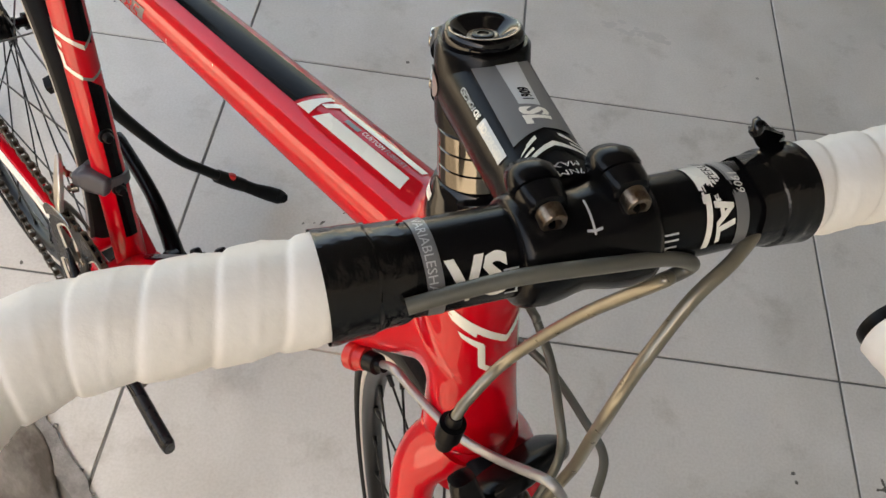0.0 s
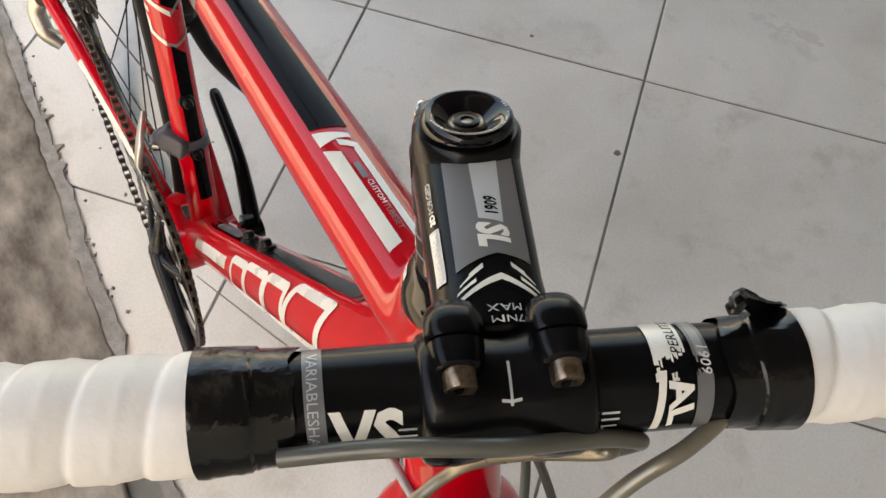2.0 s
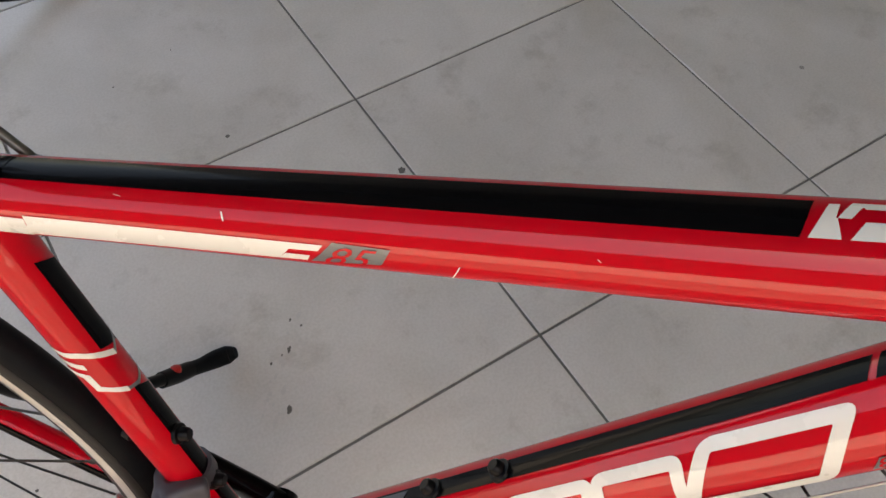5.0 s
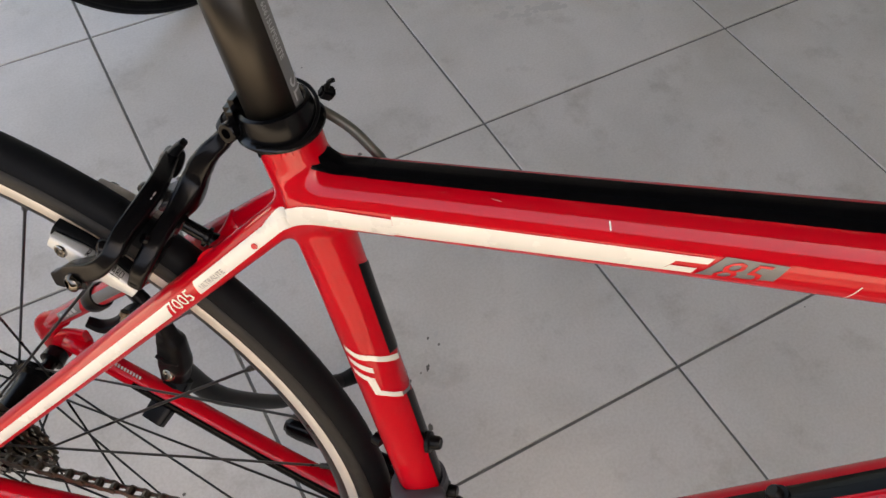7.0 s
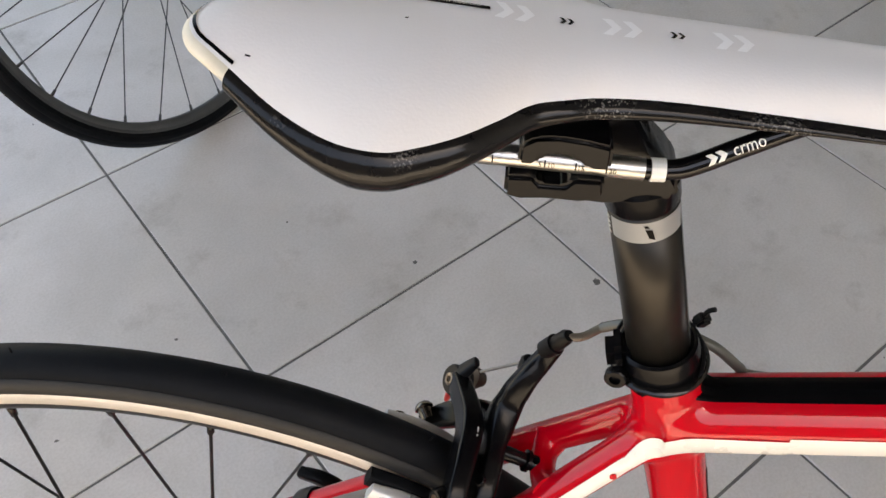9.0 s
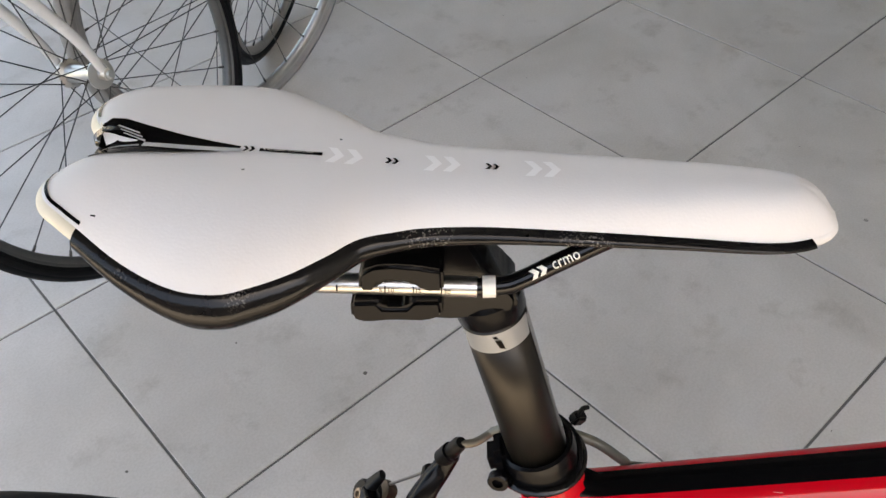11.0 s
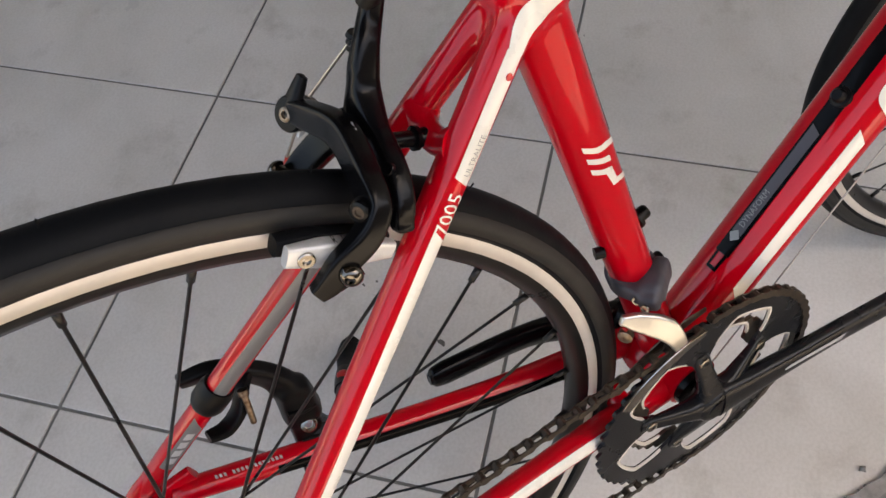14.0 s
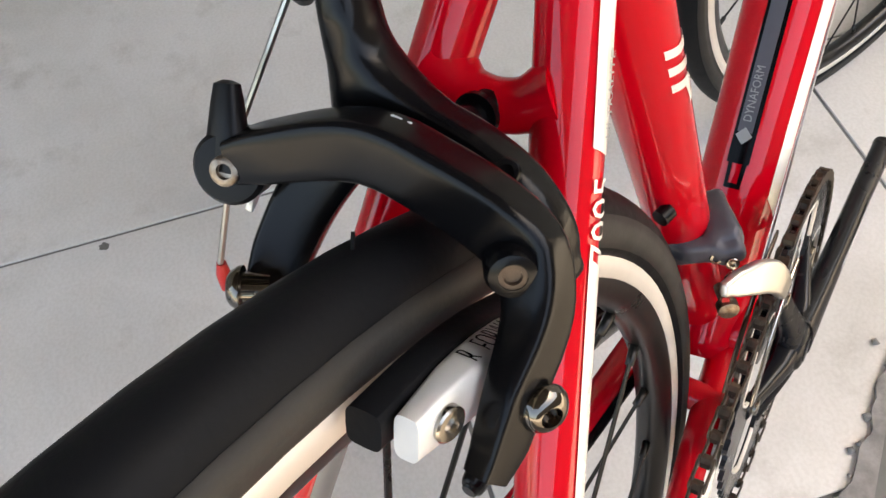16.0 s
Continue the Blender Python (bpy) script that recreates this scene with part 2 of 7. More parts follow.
WALL_PAINT = mat("painted_plaster", (0.46, 0.455, 0.44), 0.8, second=(0.40, 0.395, 0.38), scale=4)
# kept dark so upward faces mirror little light; the ceiling is unseen
CEILING_DARK = mat("unseen_dark_ceiling", (0.055, 0.055, 0.055), 0.85)
CONCRETE = mat("street_concrete", (0.42, 0.37, 0.31), 0.9, second=(0.40, 0.385, 0.36), scale=6, bump=0.4)
# dark tone that gives the gloss paint a dark band to mirror
BACKDROP_DARK = mat("dark_street_backdrop", (0.11, 0.085, 0.065), 0.8, second=(0.06, 0.05, 0.04), scale=2)
WHITE_LACQUER = mat("white_lacquer", (0.78, 0.80, 0.80), 0.25, 0, 0.6)


# ---- builders ----
def part(name, bm, material, parent, label=""):
    me = bpy.data.meshes.new(name)
    bm.to_mesh(me)
    bm.free()
    me.materials.append(material)
    ob = new(name, me)
    ob.parent = parent
    if label:
        ob["label"] = label
    return ob


def raw(name, verts, faces, material, parent, label="", smooth=True):
    me = bpy.data.meshes.new(name)
    me.from_pydata([tuple(map(float, v)) for v in verts], [], faces)
    me.update()
    if smooth:
        me.polygons.foreach_set("use_smooth", [True] * len(me.polygons))
    me.materials.append(material)
    ob = new(name, me)
    ob.parent = parent
    if label:
        ob["label"] = label
    return ob


def curve(pts, n=8):
    """A smooth line through the points."""
    p = [np.array(q, float) for q in pts]
    p = [2 * p[0] - p[1]] + p + [2 * p[-1] - p[-2]]
    out = []
    for i in range(1, len(p) - 2):
        for k in range(n):
            t = k / n
            out.append(0.5 * ((2 * p[i]) + (-p[i - 1] + p[i + 1]) * t + (2 * p[i - 1] - 5 * p[i] + 4 * p[i + 1] - p[i + 2]) * t * t
                              + (-p[i - 1] + 3 * p[i] - 3 * p[i + 1] + p[i + 2]) * t ** 3))
    out.append(p[-2])
    return np.array(out)


def unit(v):
    v = np.array(v, float)
    return v / np.linalg.norm(v)


class Tube:
    """A swept tube. a: half width along the side that `up` names, b: across it. Angles run in degrees from up towards side."""

    def __init__(self, pts, a, b=None, up=(0, 0, 1), power=2.0):
        self.p = np.array(pts, float)
        k = len(self.p)
        self.a = np.interp(np.linspace(0, 1, k), np.linspace(0, 1, np.size(a)), np.atleast_1d(a))
        b = a if b is None else b
        self.b = np.interp(np.linspace(0, 1, k), np.linspace(0, 1, np.size(b)), np.atleast_1d(b))
        t = np.gradient(self.p, axis=0)
        self.t = t / np.linalg.norm(t, axis=1)[:, None]
        n = np.array(up, float)
        self.n, self.m = [], []
        for i in range(k):
            n = n - (n @ self.t[i]) * self.t[i]
            n = n / np.linalg.norm(n)
            self.n.append(n)
            self.m.append(np.cross(self.t[i], n))
        self.n, self.m, self.power = np.array(self.n), np.array(self.m), power
        self.s = np.r_[0, np.cumsum(np.linalg.norm(np.diff(self.p, axis=0), axis=1))]
        self.length = self.s[-1]

    def at(self, s, ang, off=0.0):
        g = lambda arr: np.array([np.interp(s, self.s, arr[:, j]) for j in range(3)])
        c, d = math.cos(radians(ang)), math.sin(radians(ang))
        e = 2.0 / self.power
        c2, d2 = math.copysign(abs(c) ** e, c), math.copysign(abs(d) ** e, d)
        return g(self.p) + (np.interp(s, self.s, self.a) + off) * c2 * g(self.n) + (np.interp(s, self.s, self.b) + off) * d2 * g(self.m)

    def mesh(self, seg=28, caps=True):
        k = len(self.p)
        ang = np.arange(seg) * 2 * np.pi / seg
        e = 2.0 / self.power
        c, d = np.cos(ang), np.sin(ang)
        c, d = np.sign(c) * abs(c) ** e, np.sign(d) * abs(d) ** e
        v = (self.p[:, None] + self.a[:, None, None] * c[None, :, None] * self.n[:, None] + self.b[:, None, None] * d[None, :, None] * self.m[:, None]).reshape(-1, 3)
        f = [(i * seg + j, i * seg + (j + 1) % seg, (i + 1) * seg + (j + 1) % seg, (i + 1) * seg + j) for i in range(k - 1) for j in range(seg)]
        if caps:
            f += [tuple(range(seg))[::-1], tuple(range((k - 1) * seg, k * seg))]
        return v, f

    def patch(self, quad, off=0.0004, nu=12, nv=8):
        """A thin decal over the corners (s, angle) in order."""
        q = np.array(quad, float)
        v, f = [], []
        for i in range(nu + 1):
            for j in range(nv + 1):
                x, y = i / nu, j / nv
                w = (1 - x) * (1 - y) * q[0] + x * (1 - y) * q[1] + x * y * q[2] + (1 - x) * y * q[3]
                v.append(self.at(w[0], w[1], off))
        for i in range(nu):
            for j in range(nv):
                a = i * (nv + 1) + j
                f.append((a, a + 1, a + nv + 2, a + nv + 1))
        return v, f


def tube_field(tb, grow=0.0):
    """Distance to a straight tube, for many points at once."""
    p0, u, n, m, w = tb.p[0], unit(tb.p[-1] - tb.p[0]), tb.n[0], tb.m[0], tb.power

    def field(P):
        s = (P - p0) @ u
        a, b = np.interp(s, tb.s, tb.a) + grow, np.interp(s, tb.s, tb.b) + grow
        x, y = (P - p0) @ n, (P - p0) @ m
        q = ((abs(x) / a) ** w + (abs(y) / b) ** w + 1e-9) ** (1 / w)
        return np.maximum(np.hypot(x, y) * (1 - 1 / q), np.maximum(-s, s - tb.length))
    return field


def path_field(pts, a, b, up, power=2.6):
    """Distance to a curved bar with flattened section."""
    tb = Tube(pts, a, b, up, power)

    def field(P):
        best, at = np.full(len(P), 1e3), np.zeros(len(P))
        for i in range(len(tb.p) - 1):
            d = tb.p[i + 1] - tb.p[i]
            k = np.clip(((P - tb.p[i]) @ d) / (d @ d), 0, 1)
            c = np.linalg.norm(P - (tb.p[i] + k[:, None] * d), axis=1)
            near = c < best
            best[near], at[near] = c[near], i + k[near]
        i = np.minimum(at.astype(int), len(tb.p) - 2)
        k = (at - i)[:, None]
        mix = lambda arr: arr[i] + (arr[i + 1] - arr[i]) * k
        c = P - mix(tb.p)
        x, y, z = [np.sum(c * mix(arr), axis=1) for arr in (tb.n, tb.m, tb.t)]
        a_, b_ = mix(tb.a[:, None])[:, 0], mix(tb.b[:, None])[:, 0]
        z = np.where((at < 1e-4) | (at > len(tb.p) - 1 - 1e-4), z, 0)
        q = ((abs(x) / a_) ** power + (abs(y) / b_) ** power + (abs(z) / np.minimum(a_, b_)) ** power + 1e-9) ** (1 / power)
        return np.sqrt(x * x + y * y + z * z) * (1 - 1 / q)
    return field


def melt(fields, k):
    """Several bodies run together with a rounded hollow of about k between them."""
    def field(P):
        d = fields[0](P)
        for g in fields[1:]:
            e = g(P)
            h = np.maximum(k - abs(d - e), 0) / k
            d = np.minimum(d, e) - h * h * k / 4
        return d
    return field


def slope(field, P, e=2e-4):
    g = np.stack([field(P + e * q) - field(P - e * q) for q in np.eye(3)], 1)
    return g / (np.linalg.norm(g, axis=1)[:, None] + 1e-12)


def moulded(name, field, lo, hi, step, material, parent, label="", keep=None):
    """The skin of a field inside a box, as an even net of quads."""
    lo = np.array(lo, float)
    size = np.ceil((np.array(hi) - lo) / step).astype(int) + 1
    ax = [lo[i] + step * np.arange(size[i]) for i in range(3)]
    P = np.stack(np.meshgrid(*ax, indexing="ij"), -1).reshape(-1, 3)
    val = np.concatenate([field(q) for q in np.array_split(P, max(1, len(P) // 40000))]).reshape(size)
    inside = val < 0
    total, count = np.zeros((*(size - 1), 3)), np.zeros(size - 1)
    faces = []
    ids = np.arange(np.prod(size - 1)).reshape(size - 1)
    for axis in range(3):
        n = [slice(None)] * 3; m = [slice(None)] * 3
        n[axis], m[axis] = slice(0, -1), slice(1, None)
        va, vb = val[tuple(n)], val[tuple(m)]
        cut = inside[tuple(n)] != inside[tuple(m)]
        I = np.argwhere(cut)
        t = va[cut] / (va[cut] - vb[cut])
        at = lo + step * I.astype(float)
        at[:, axis] += step * t
        o1, o2 = [q for q in range(3) if q != axis]
        quad = []
        for d1, d2 in ((0, 0), (1, 0), (1, 1), (0, 1)):
            J = I.copy()
            J[:, o1] -= d1; J[:, o2] -= d2
            ok = np.all((J >= 0) & (J < size - 1), axis=1)
            np.add.at(total, tuple(J[ok].T), at[ok])
            np.add.at(count, tuple(J[ok].T), 1)
            quad.append(np.where(ok, ids[tuple(np.clip(J, 0, size - 2).T)], -1))
        quad = np.stack(quad, 1)
        flip = (va[cut] < 0) == (axis == 1)
        quad[flip] = quad[flip][:, ::-1]
        faces.append(quad[np.all(quad >= 0, axis=1)])
    faces = np.concatenate(faces)
    used = count.reshape(-1) > 0
    V = np.zeros((len(used), 3))
    V[used] = total.reshape(-1, 3)[used] / count.reshape(-1)[used][:, None]
    for _ in range(3):
        q = V[used]
        V[used] = q - np.clip(field(q), -step, step)[:, None] * slope(field, q)
    if keep is not None:
        good = keep(V)
        faces = faces[np.all(good[faces], axis=1)]
    number = np.full(len(V), -1)
    mine = np.unique(faces)
    number[mine] = np.arange(len(mine))
    return raw(name, V[mine].tolist(), [tuple(q) for q in number[faces].tolist()], material, parent, label)


def settle(ob, field, lift=0.0006):
    """Lifts a painted mark onto the skin of a field."""
    v = np.array([q.co[:] for q in ob.data.vertices])
    for _ in range(4):
        d = field(v)
        low = d < lift
        if low.any():
            v[low] += (lift - d[low])[:, None] * slope(field, v[low])
    ob.data.vertices.foreach_set("co", v.reshape(-1).astype(np.float32))
    ob.data.update()
    return ob


def crease(ob, degrees):
    bm = bmesh.new(); bm.from_mesh(ob.data)
    bmesh.ops.recalc_face_normals(bm, faces=bm.faces)
    for e in bm.edges:
        if len(e.link_faces) == 2 and e.calc_face_angle(0) > radians(degrees):
            e.smooth = False
    bm.to_mesh(ob.data); bm.free()


def tube(name, pts, a, material, parent, b=None, up=(0, 0, 1), seg=24, label="", power=2.0, m=None):
    t = Tube(pts, a, b, up, power)
    v, f = t.mesh(seg)
    if m is not None:
        v = [m @ Vector(p) for p in v]
    ob = raw(name, v, f, material, parent, label)
    crease(ob, 40 if power < 3.5 else 24)
    return t


def decal(name, tb, quads, material, parent, label="", off=0.0004, nu=12, nv=6, m=None):
    v, f = [], []
    for q in quads:
        a, b = tb.patch(q, off, nu, nv)
        f += [tuple(i + len(v) for i in face) for face in b]
        v += a
    if m is not None:
        v = [m @ Vector(p) for p in v]
    return raw(name, v, f, material, parent, label)


def glyphs(text, size, bold=0.0):
    cu = bpy.data.curves.new("lettering", "FONT")
    cu.body, cu.size, cu.resolution_u, cu.offset = text, size, 2, bold * size
    ob = bpy.data.objects.new("lettering", cu)
    scene.collection.objects.link(ob)
    me = bpy.data.meshes.new_from_object(ob.evaluated_get(bpy.context.evaluated_depsgraph_get()))
    bpy.data.objects.remove(ob)
    bpy.data.curves.remove(cu)
    bm = bmesh.new(); bm.from_mesh(me)
    bmesh.ops.triangulate(bm, faces=bm.faces[:])
    for _ in range(4):
        long = [e for e in bm.edges if e.calc_length() > size * 0.13]
        if not long:
            break
        bmesh.ops.subdivide_edges(bm, edges=long, cuts=1)
        bmesh.ops.triangulate(bm, faces=[q for q in bm.faces if len(q.verts) > 3])
    bm.verts.index_update()
    v = np.array([q.co[:] for q in bm.verts]).reshape(-1, 3)
    f = [tuple(w.index for w in q.verts) for q in bm.faces]
    bm.free()
    bpy.data.meshes.remove(me)
    return v, f


def lettering(tb, text, s, ang, size, material, parent, along=1, off=0.0006, turned=False, m=None, stretch=1.0, label="", slant=0.0, bold=0.0):
    """Writing on a tube that starts at (s, ang). along: 1 if it runs forwards and its tops point to angle 0, -1 the other way; turned: it runs round the tube."""
    v, f = glyphs(text, size, bold)
    r = float(np.interp(s, tb.s, tb.b))
    out = []
    for x, y, _ in v:
        x = x * stretch + slant * y
        ds, da = (along * x, -along * math.degrees(y / r)) if not turned else (along * y, along * math.degrees(x / r))
        out.append(tb.at(s + ds, ang + da, off))
    if m is not None:
        out = [m @ Vector(p) for p in out]
    ob = raw("lettering", out, f, material, parent, label, smooth=False)
    return ob


def ring_profile(profile, seg=96):
    """A body of revolution about the y axis: profile of (radius, y), closed."""
    k = len(profile)
    v = [(r * math.cos(2 * math.pi * i / seg), y, r * math.sin(2 * math.pi * i / seg)) for i in range(seg) for r, y in profile]
    f = [(i * k + j, i * k + (j + 1) % k, ((i + 1) % seg) * k + (j + 1) % k, ((i + 1) % seg) * k + j) for i in range(seg) for j in range(k)]
    return v, f


def lathe(name, base, axis, profile, material, parent, seg=32, label="", m=None):
    """A turned body: profile of (distance along axis, radius)."""
    base, axis = np.array(base, float), unit(axis)
    n = unit(np.cross(axis, (0.3, 0.9, 0.2)))
    q = np.cross(axis, n)
    v, f = [], []
    for d, r in profile:
        for i in range(seg):
            a = 2 * math.pi * i / seg
            v.append(base + d * axis + max(r, 1e-5) * (math.cos(a) * n + math.sin(a) * q))
    for i in range(len(profile) - 1):
        for j in range(seg):
            f.append((i * seg + j, i * seg + (j + 1) % seg, (i + 1) * seg + (j + 1) % seg, (i + 1) * seg + j))
    f += [tuple(range(seg))[::-1], tuple(range((len(profile) - 1) * seg, len(profile) * seg))]
    if m is not None:
        v = [m @ Vector(p) for p in v]
    ob = raw(name, v, f, material, parent, label)
    bm = bmesh.new(); bm.from_mesh(ob.data)
    bmesh.ops.recalc_face_normals(bm, faces=bm.faces)
    for e in bm.edges:
        if len(e.link_faces) == 2 and e.calc_face_angle(0) > radians(38):
            e.smooth = False
    bm.to_mesh(ob.data); bm.free()
    return ob


def socket_bolt(base, axis, r, h, material, parent, name="bolt", m=None, label=""):
    """A cap bolt with a hexagon socket."""
    return lathe(name, base, axis, [(0, r), (h * 0.85, r), (h, r * 0.88), (h, r * 0.52), (h * 0.45, r * 0.50), (h * 0.4, 0)], material, parent, 24, label, m)


def block(name, size, m, material, parent, bevel=0.002, label="", taper=None):
    bm = bmesh.new()
    bmesh.ops.create_cube(bm, size=1)
    bmesh.ops.scale(bm, vec=size, verts=bm.verts)
    if taper:
        for v in bm.verts:
            if v.co.x > 0:
                v.co.y *= taper; v.co.z *= taper
    if bevel:
        bmesh.ops.bevel(bm, geom=bm.edges[:], offset=bevel, segments=2, affect="EDGES")
    bmesh.ops.transform(bm, matrix=m, verts=bm.verts)
    return part(name, bm, material, parent, label)
import itertools

from mathutils.bvhtree import BVHTree



# ---- the shop ----
def room_box(name, size, at, material, label, category):
    bm = bmesh.new()
    bmesh.ops.create_cube(bm, size=1)
    bmesh.ops.scale(bm, vec=size, verts=bm.verts)
    me = bpy.data.meshes.new(name)
    bm.to_mesh(me); bm.free()
    me.materials.append(material)
    ob = new(name, me)
    ob.matrix_world = ROOM @ pose(*at)
    return tagged(ob, label, category, kind="structure")


# walls and lintel are out of view, added to shape the room's light
room_box("wall_back", (4.9, 0.15, 2.9), (0.07, 4.2, 1.45), WALL_PAINT, "unseen grey back wall added to close the room and bounce light", "wall")
room_box("wall_fore", (0.15, 5.9, 2.9), (2.6, 1.25, 1.45), WALL_PAINT, "unseen grey side wall added to hold back light from ahead", "wall")
room_box("lintel", (4.8, 0.2, 0.42), (0.15, OPEN_V, 2.66), WALL_PAINT, "unseen lintel added over the open shop front", "wall")
# unseen canopy, added past the front edge to shut out high sky
room_box("ceiling", (4.9, 5.55, 0.12), (0.15, 1.525, 2.96), CEILING_DARK, "unseen dark ceiling added to block the sky overhead", "ceiling")
# unseen backdrop, added for the dark band below the sky in reflections
room_box("wall_street", (26, 0.3, 4.4), (0, -7.5, 2.1), BACKDROP_DARK, "unseen dark wall added across the street for the reflections", "wall")
room_box("ground", (60, 60, 0.1), (0, -10, -0.110), CONCRETE, "pale concrete ground outside the shop", "ground")


# ---- second bicycle and wheels behind ----
def wheel(name, parent, m, spokes=32, phase=80.3, rim=RIM_BLACK, track=BRAKE_TRACK, spoke_mat=RIM_BLACK, side=SIDEWALL, hub_mat=SATIN_BLACK, label="", tyre_label="worn black slick tyre", seg=120, tyre=(0.3205, 0.0140, 0.0130), tread=RUBBER):
    """A spoked wheel about its own y axis."""
    v, f = ring_profile([(0.3160, -0.0092), (0.3165, -0.0098), (0.3040, -0.0100), (0.2990, -0.0088), (0.2940, -0.0055), (0.2928, 0),
                         (0.2940, 0.0055), (0.2990, 0.0088), (0.3040, 0.0100), (0.3165, 0.0098), (0.3160, 0.0092), (0.3090, 0.0)], seg)
    w = raw(name, v, f, rim, parent, label)
    w.matrix_basis = m
    prof = []
    for i in range(18):
        a = math.radians(-128 + 256 * i / 17)
        prof.append((tyre[0] + tyre[1] * math.cos(a), tyre[2] * math.sin(a)))
    v, f = ring_profile(prof, seg)
    raw("tyre", v, f, tread, w, tyre_label)
    for sgn in (-1, 1):
        ps = [(tyre[0] + (tyre[1] + e) * math.cos(math.radians(a)), sgn * (tyre[2] + e) * math.sin(math.radians(a))) for e, a in ((.0003, 66), (.0003, 90), (.0003, 112), (-.001, 112), (-.001, 66))]
        v, f = ring_profile(ps, seg)
        raw("sidewall", v, f, side, w, "dull black tyre sidewall")
        v, f = ring_profile([(0.3163, sgn * 0.0098), (0.3163, sgn * 0.01035), (0.3045, sgn * 0.0105), (0.3045, sgn * 0.0098)], seg)
        raw("brake_track", v, f, track, w, "pale machined brake track")
    lathe("hub", (0, -0.05, 0), (0, 1, 0), [(0, 0.006), (0.008, 0.009), (0.010, 0.024), (0.0135, 0.024), (0.017, 0.0165), (0.022, 0.0150), (0.05, 0.0145), (0.078, 0.0150), (0.083, 0.0165), (0.0865, 0.024), (0.090, 0.024), (0.092, 0.009), (0.10, 0.008)], hub_mat, w)
    for i in range(spokes):
        a = radians(phase + i * 360 / spokes)
        sgn = 1 if i % 2 else -1
        lead = radians(58) * (1 if (i // 2) % 2 else -1)
        p = np.array((0.2930 * math.cos(a), 0.0, 0.2930 * math.sin(a)))
        q = np.array((0.020 * math.cos(a + lead), sgn * 0.037, 0.020 * math.sin(a + lead)))
        d = unit(q - p)
        t = Tube([p, p + 0.010 * d, p + 0.0102 * d, q], [0.0024, 0.0021, 0.00105, 0.00105], up=(0, 1, 0.1))
        t.a = t.b = np.array([0.0024, 0.0021, 0.00105, 0.00105])
        v, f = t.mesh(8)
        raw("spoke", v, f, spoke_mat, w)
    return w


# ---- the red bicycle ----
bicycle = new("bicycle")
bicycle.matrix_world = BIKE
tagged(bicycle, "glossy red road bicycle with white saddle and bar tape", "bicycle")

AX = np.array((-0.3000, 0, 0.9539))            # steering axis, upwards
H0 = np.array((0.7796, 0, 0.775))              # top of the head tube and centre of the turn
HEAD = H0 + np.array((0.0012, 0.0002, 0))
TURNED = -23.0
STEER = Matrix.Translation(H0) @ Matrix.Rotation(radians(TURNED), 4, Vector(AX)) @ Matrix.Translation(-Vector(H0))

BB = np.array((0.3880, 0.0035, 0.2740))
AXLE = np.array((0, 0, 0.334))


def lin(p, q, n=24):
    return np.linspace(np.array(p, float), np.array(q, float), n)


def strip(points, width):
    """Quads of one band along (s, angle) points; width in s."""
    return [[(a[0] - width / 2, a[1]), (b[0] - width / 2, b[1]), (b[0] + width / 2, b[1]), (a[0] + width / 2, a[1])] for a, b in zip(points, points[1:])]


top_tube = Tube(lin((0.280, 0.0020, 0.6685), (0.7865, 0, 0.7458), 60), [0.0178, 0.0188, 0.0205, 0.0222, 0.0238], [0.0182, 0.0195, 0.0212, 0.0224, 0.0226], power=2.1)
v, f = top_tube.mesh(40)
TT = raw("top_tube", v, f, RED, bicycle, "glossy red top tube with black and white stripes")
decal("top_stripe", top_tube, [[(0.0400, -20), (0.3868, -17), (0.3808, 28), (0.0400, 23)]], BLACK_PAINT, TT, "gloss black stripe", nu=60)
decal("side_stripe", top_tube, [[(0.0535, 76), (0.1981, 79), (0.1955, 88), (0.0535, 92)], [(0.0520, 92), (0.1825, 88), (0.1755, 108), (0.0500, 113)]], WHITE_PAINT, TT, "cream white stripe", nu=40)
decal("side_stripe", top_tube, [[(0.1800, 96), (0.1912, 96), (0.1890, 107), (0.1755, 108)]], WHITE_PAINT, TT, "cream white stripe")
decal("model_panel", top_tube, [[(0.2024, 74), (0.2276, 77), (0.2222, 102), (0.1906, 108)]], GREY_PAINT, TT, "grey slanted panel with red digits")
lettering(top_tube, "85", 0.1950, 108, 0.0150, RED, TT, stretch=1.35, slant=0.85, off=0.0008)
decal("nose_panel", top_tube, [[(0.4032, 9), (0.4690, 9), (0.4708, 28), (0.3978, 28)]], WHITE_PAINT, TT, "white panel", nu=24)
decal("nose_bar", top_tube, strip([(0.4030, -13), (0.4700, -13)], 0.0001) + [[(0.4010, -15), (0.4712, -15), (0.4705, -6), (0.4040, -6)]], WHITE_PAINT, TT, "thin white bar", nu=24)
decal("nose_bar", top_tube, [[(0.4000, -15), (0.4050, -15), (0.3985, 6), (0.3938, 6)]], WHITE_PAINT, TT, "thin white bar")
decal("nose_slash", top_tube, [[(0.3918, -12), (0.3955, -12), (0.3905, 28), (0.3835, 28)]], WHITE_PAINT, TT, "white slash")
decal("nose_slash", top_tube, [[(0.3908, 6), (0.3938, 6), (0.3948, 28), (0.3890, 28)]], WHITE_PAINT, TT, "white slash")
decal("word_bar", top_tube, [[(0.4135, -1), (0.4250, -1), (0.4250, 5), (0.4135, 5)]], GREY_PAINT, TT, "dark grey bar")
lettering(top_tube, "CUSTOM", 0.4268, 3, 0.0034, WHITE_PAINT, TT, stretch=1.25)
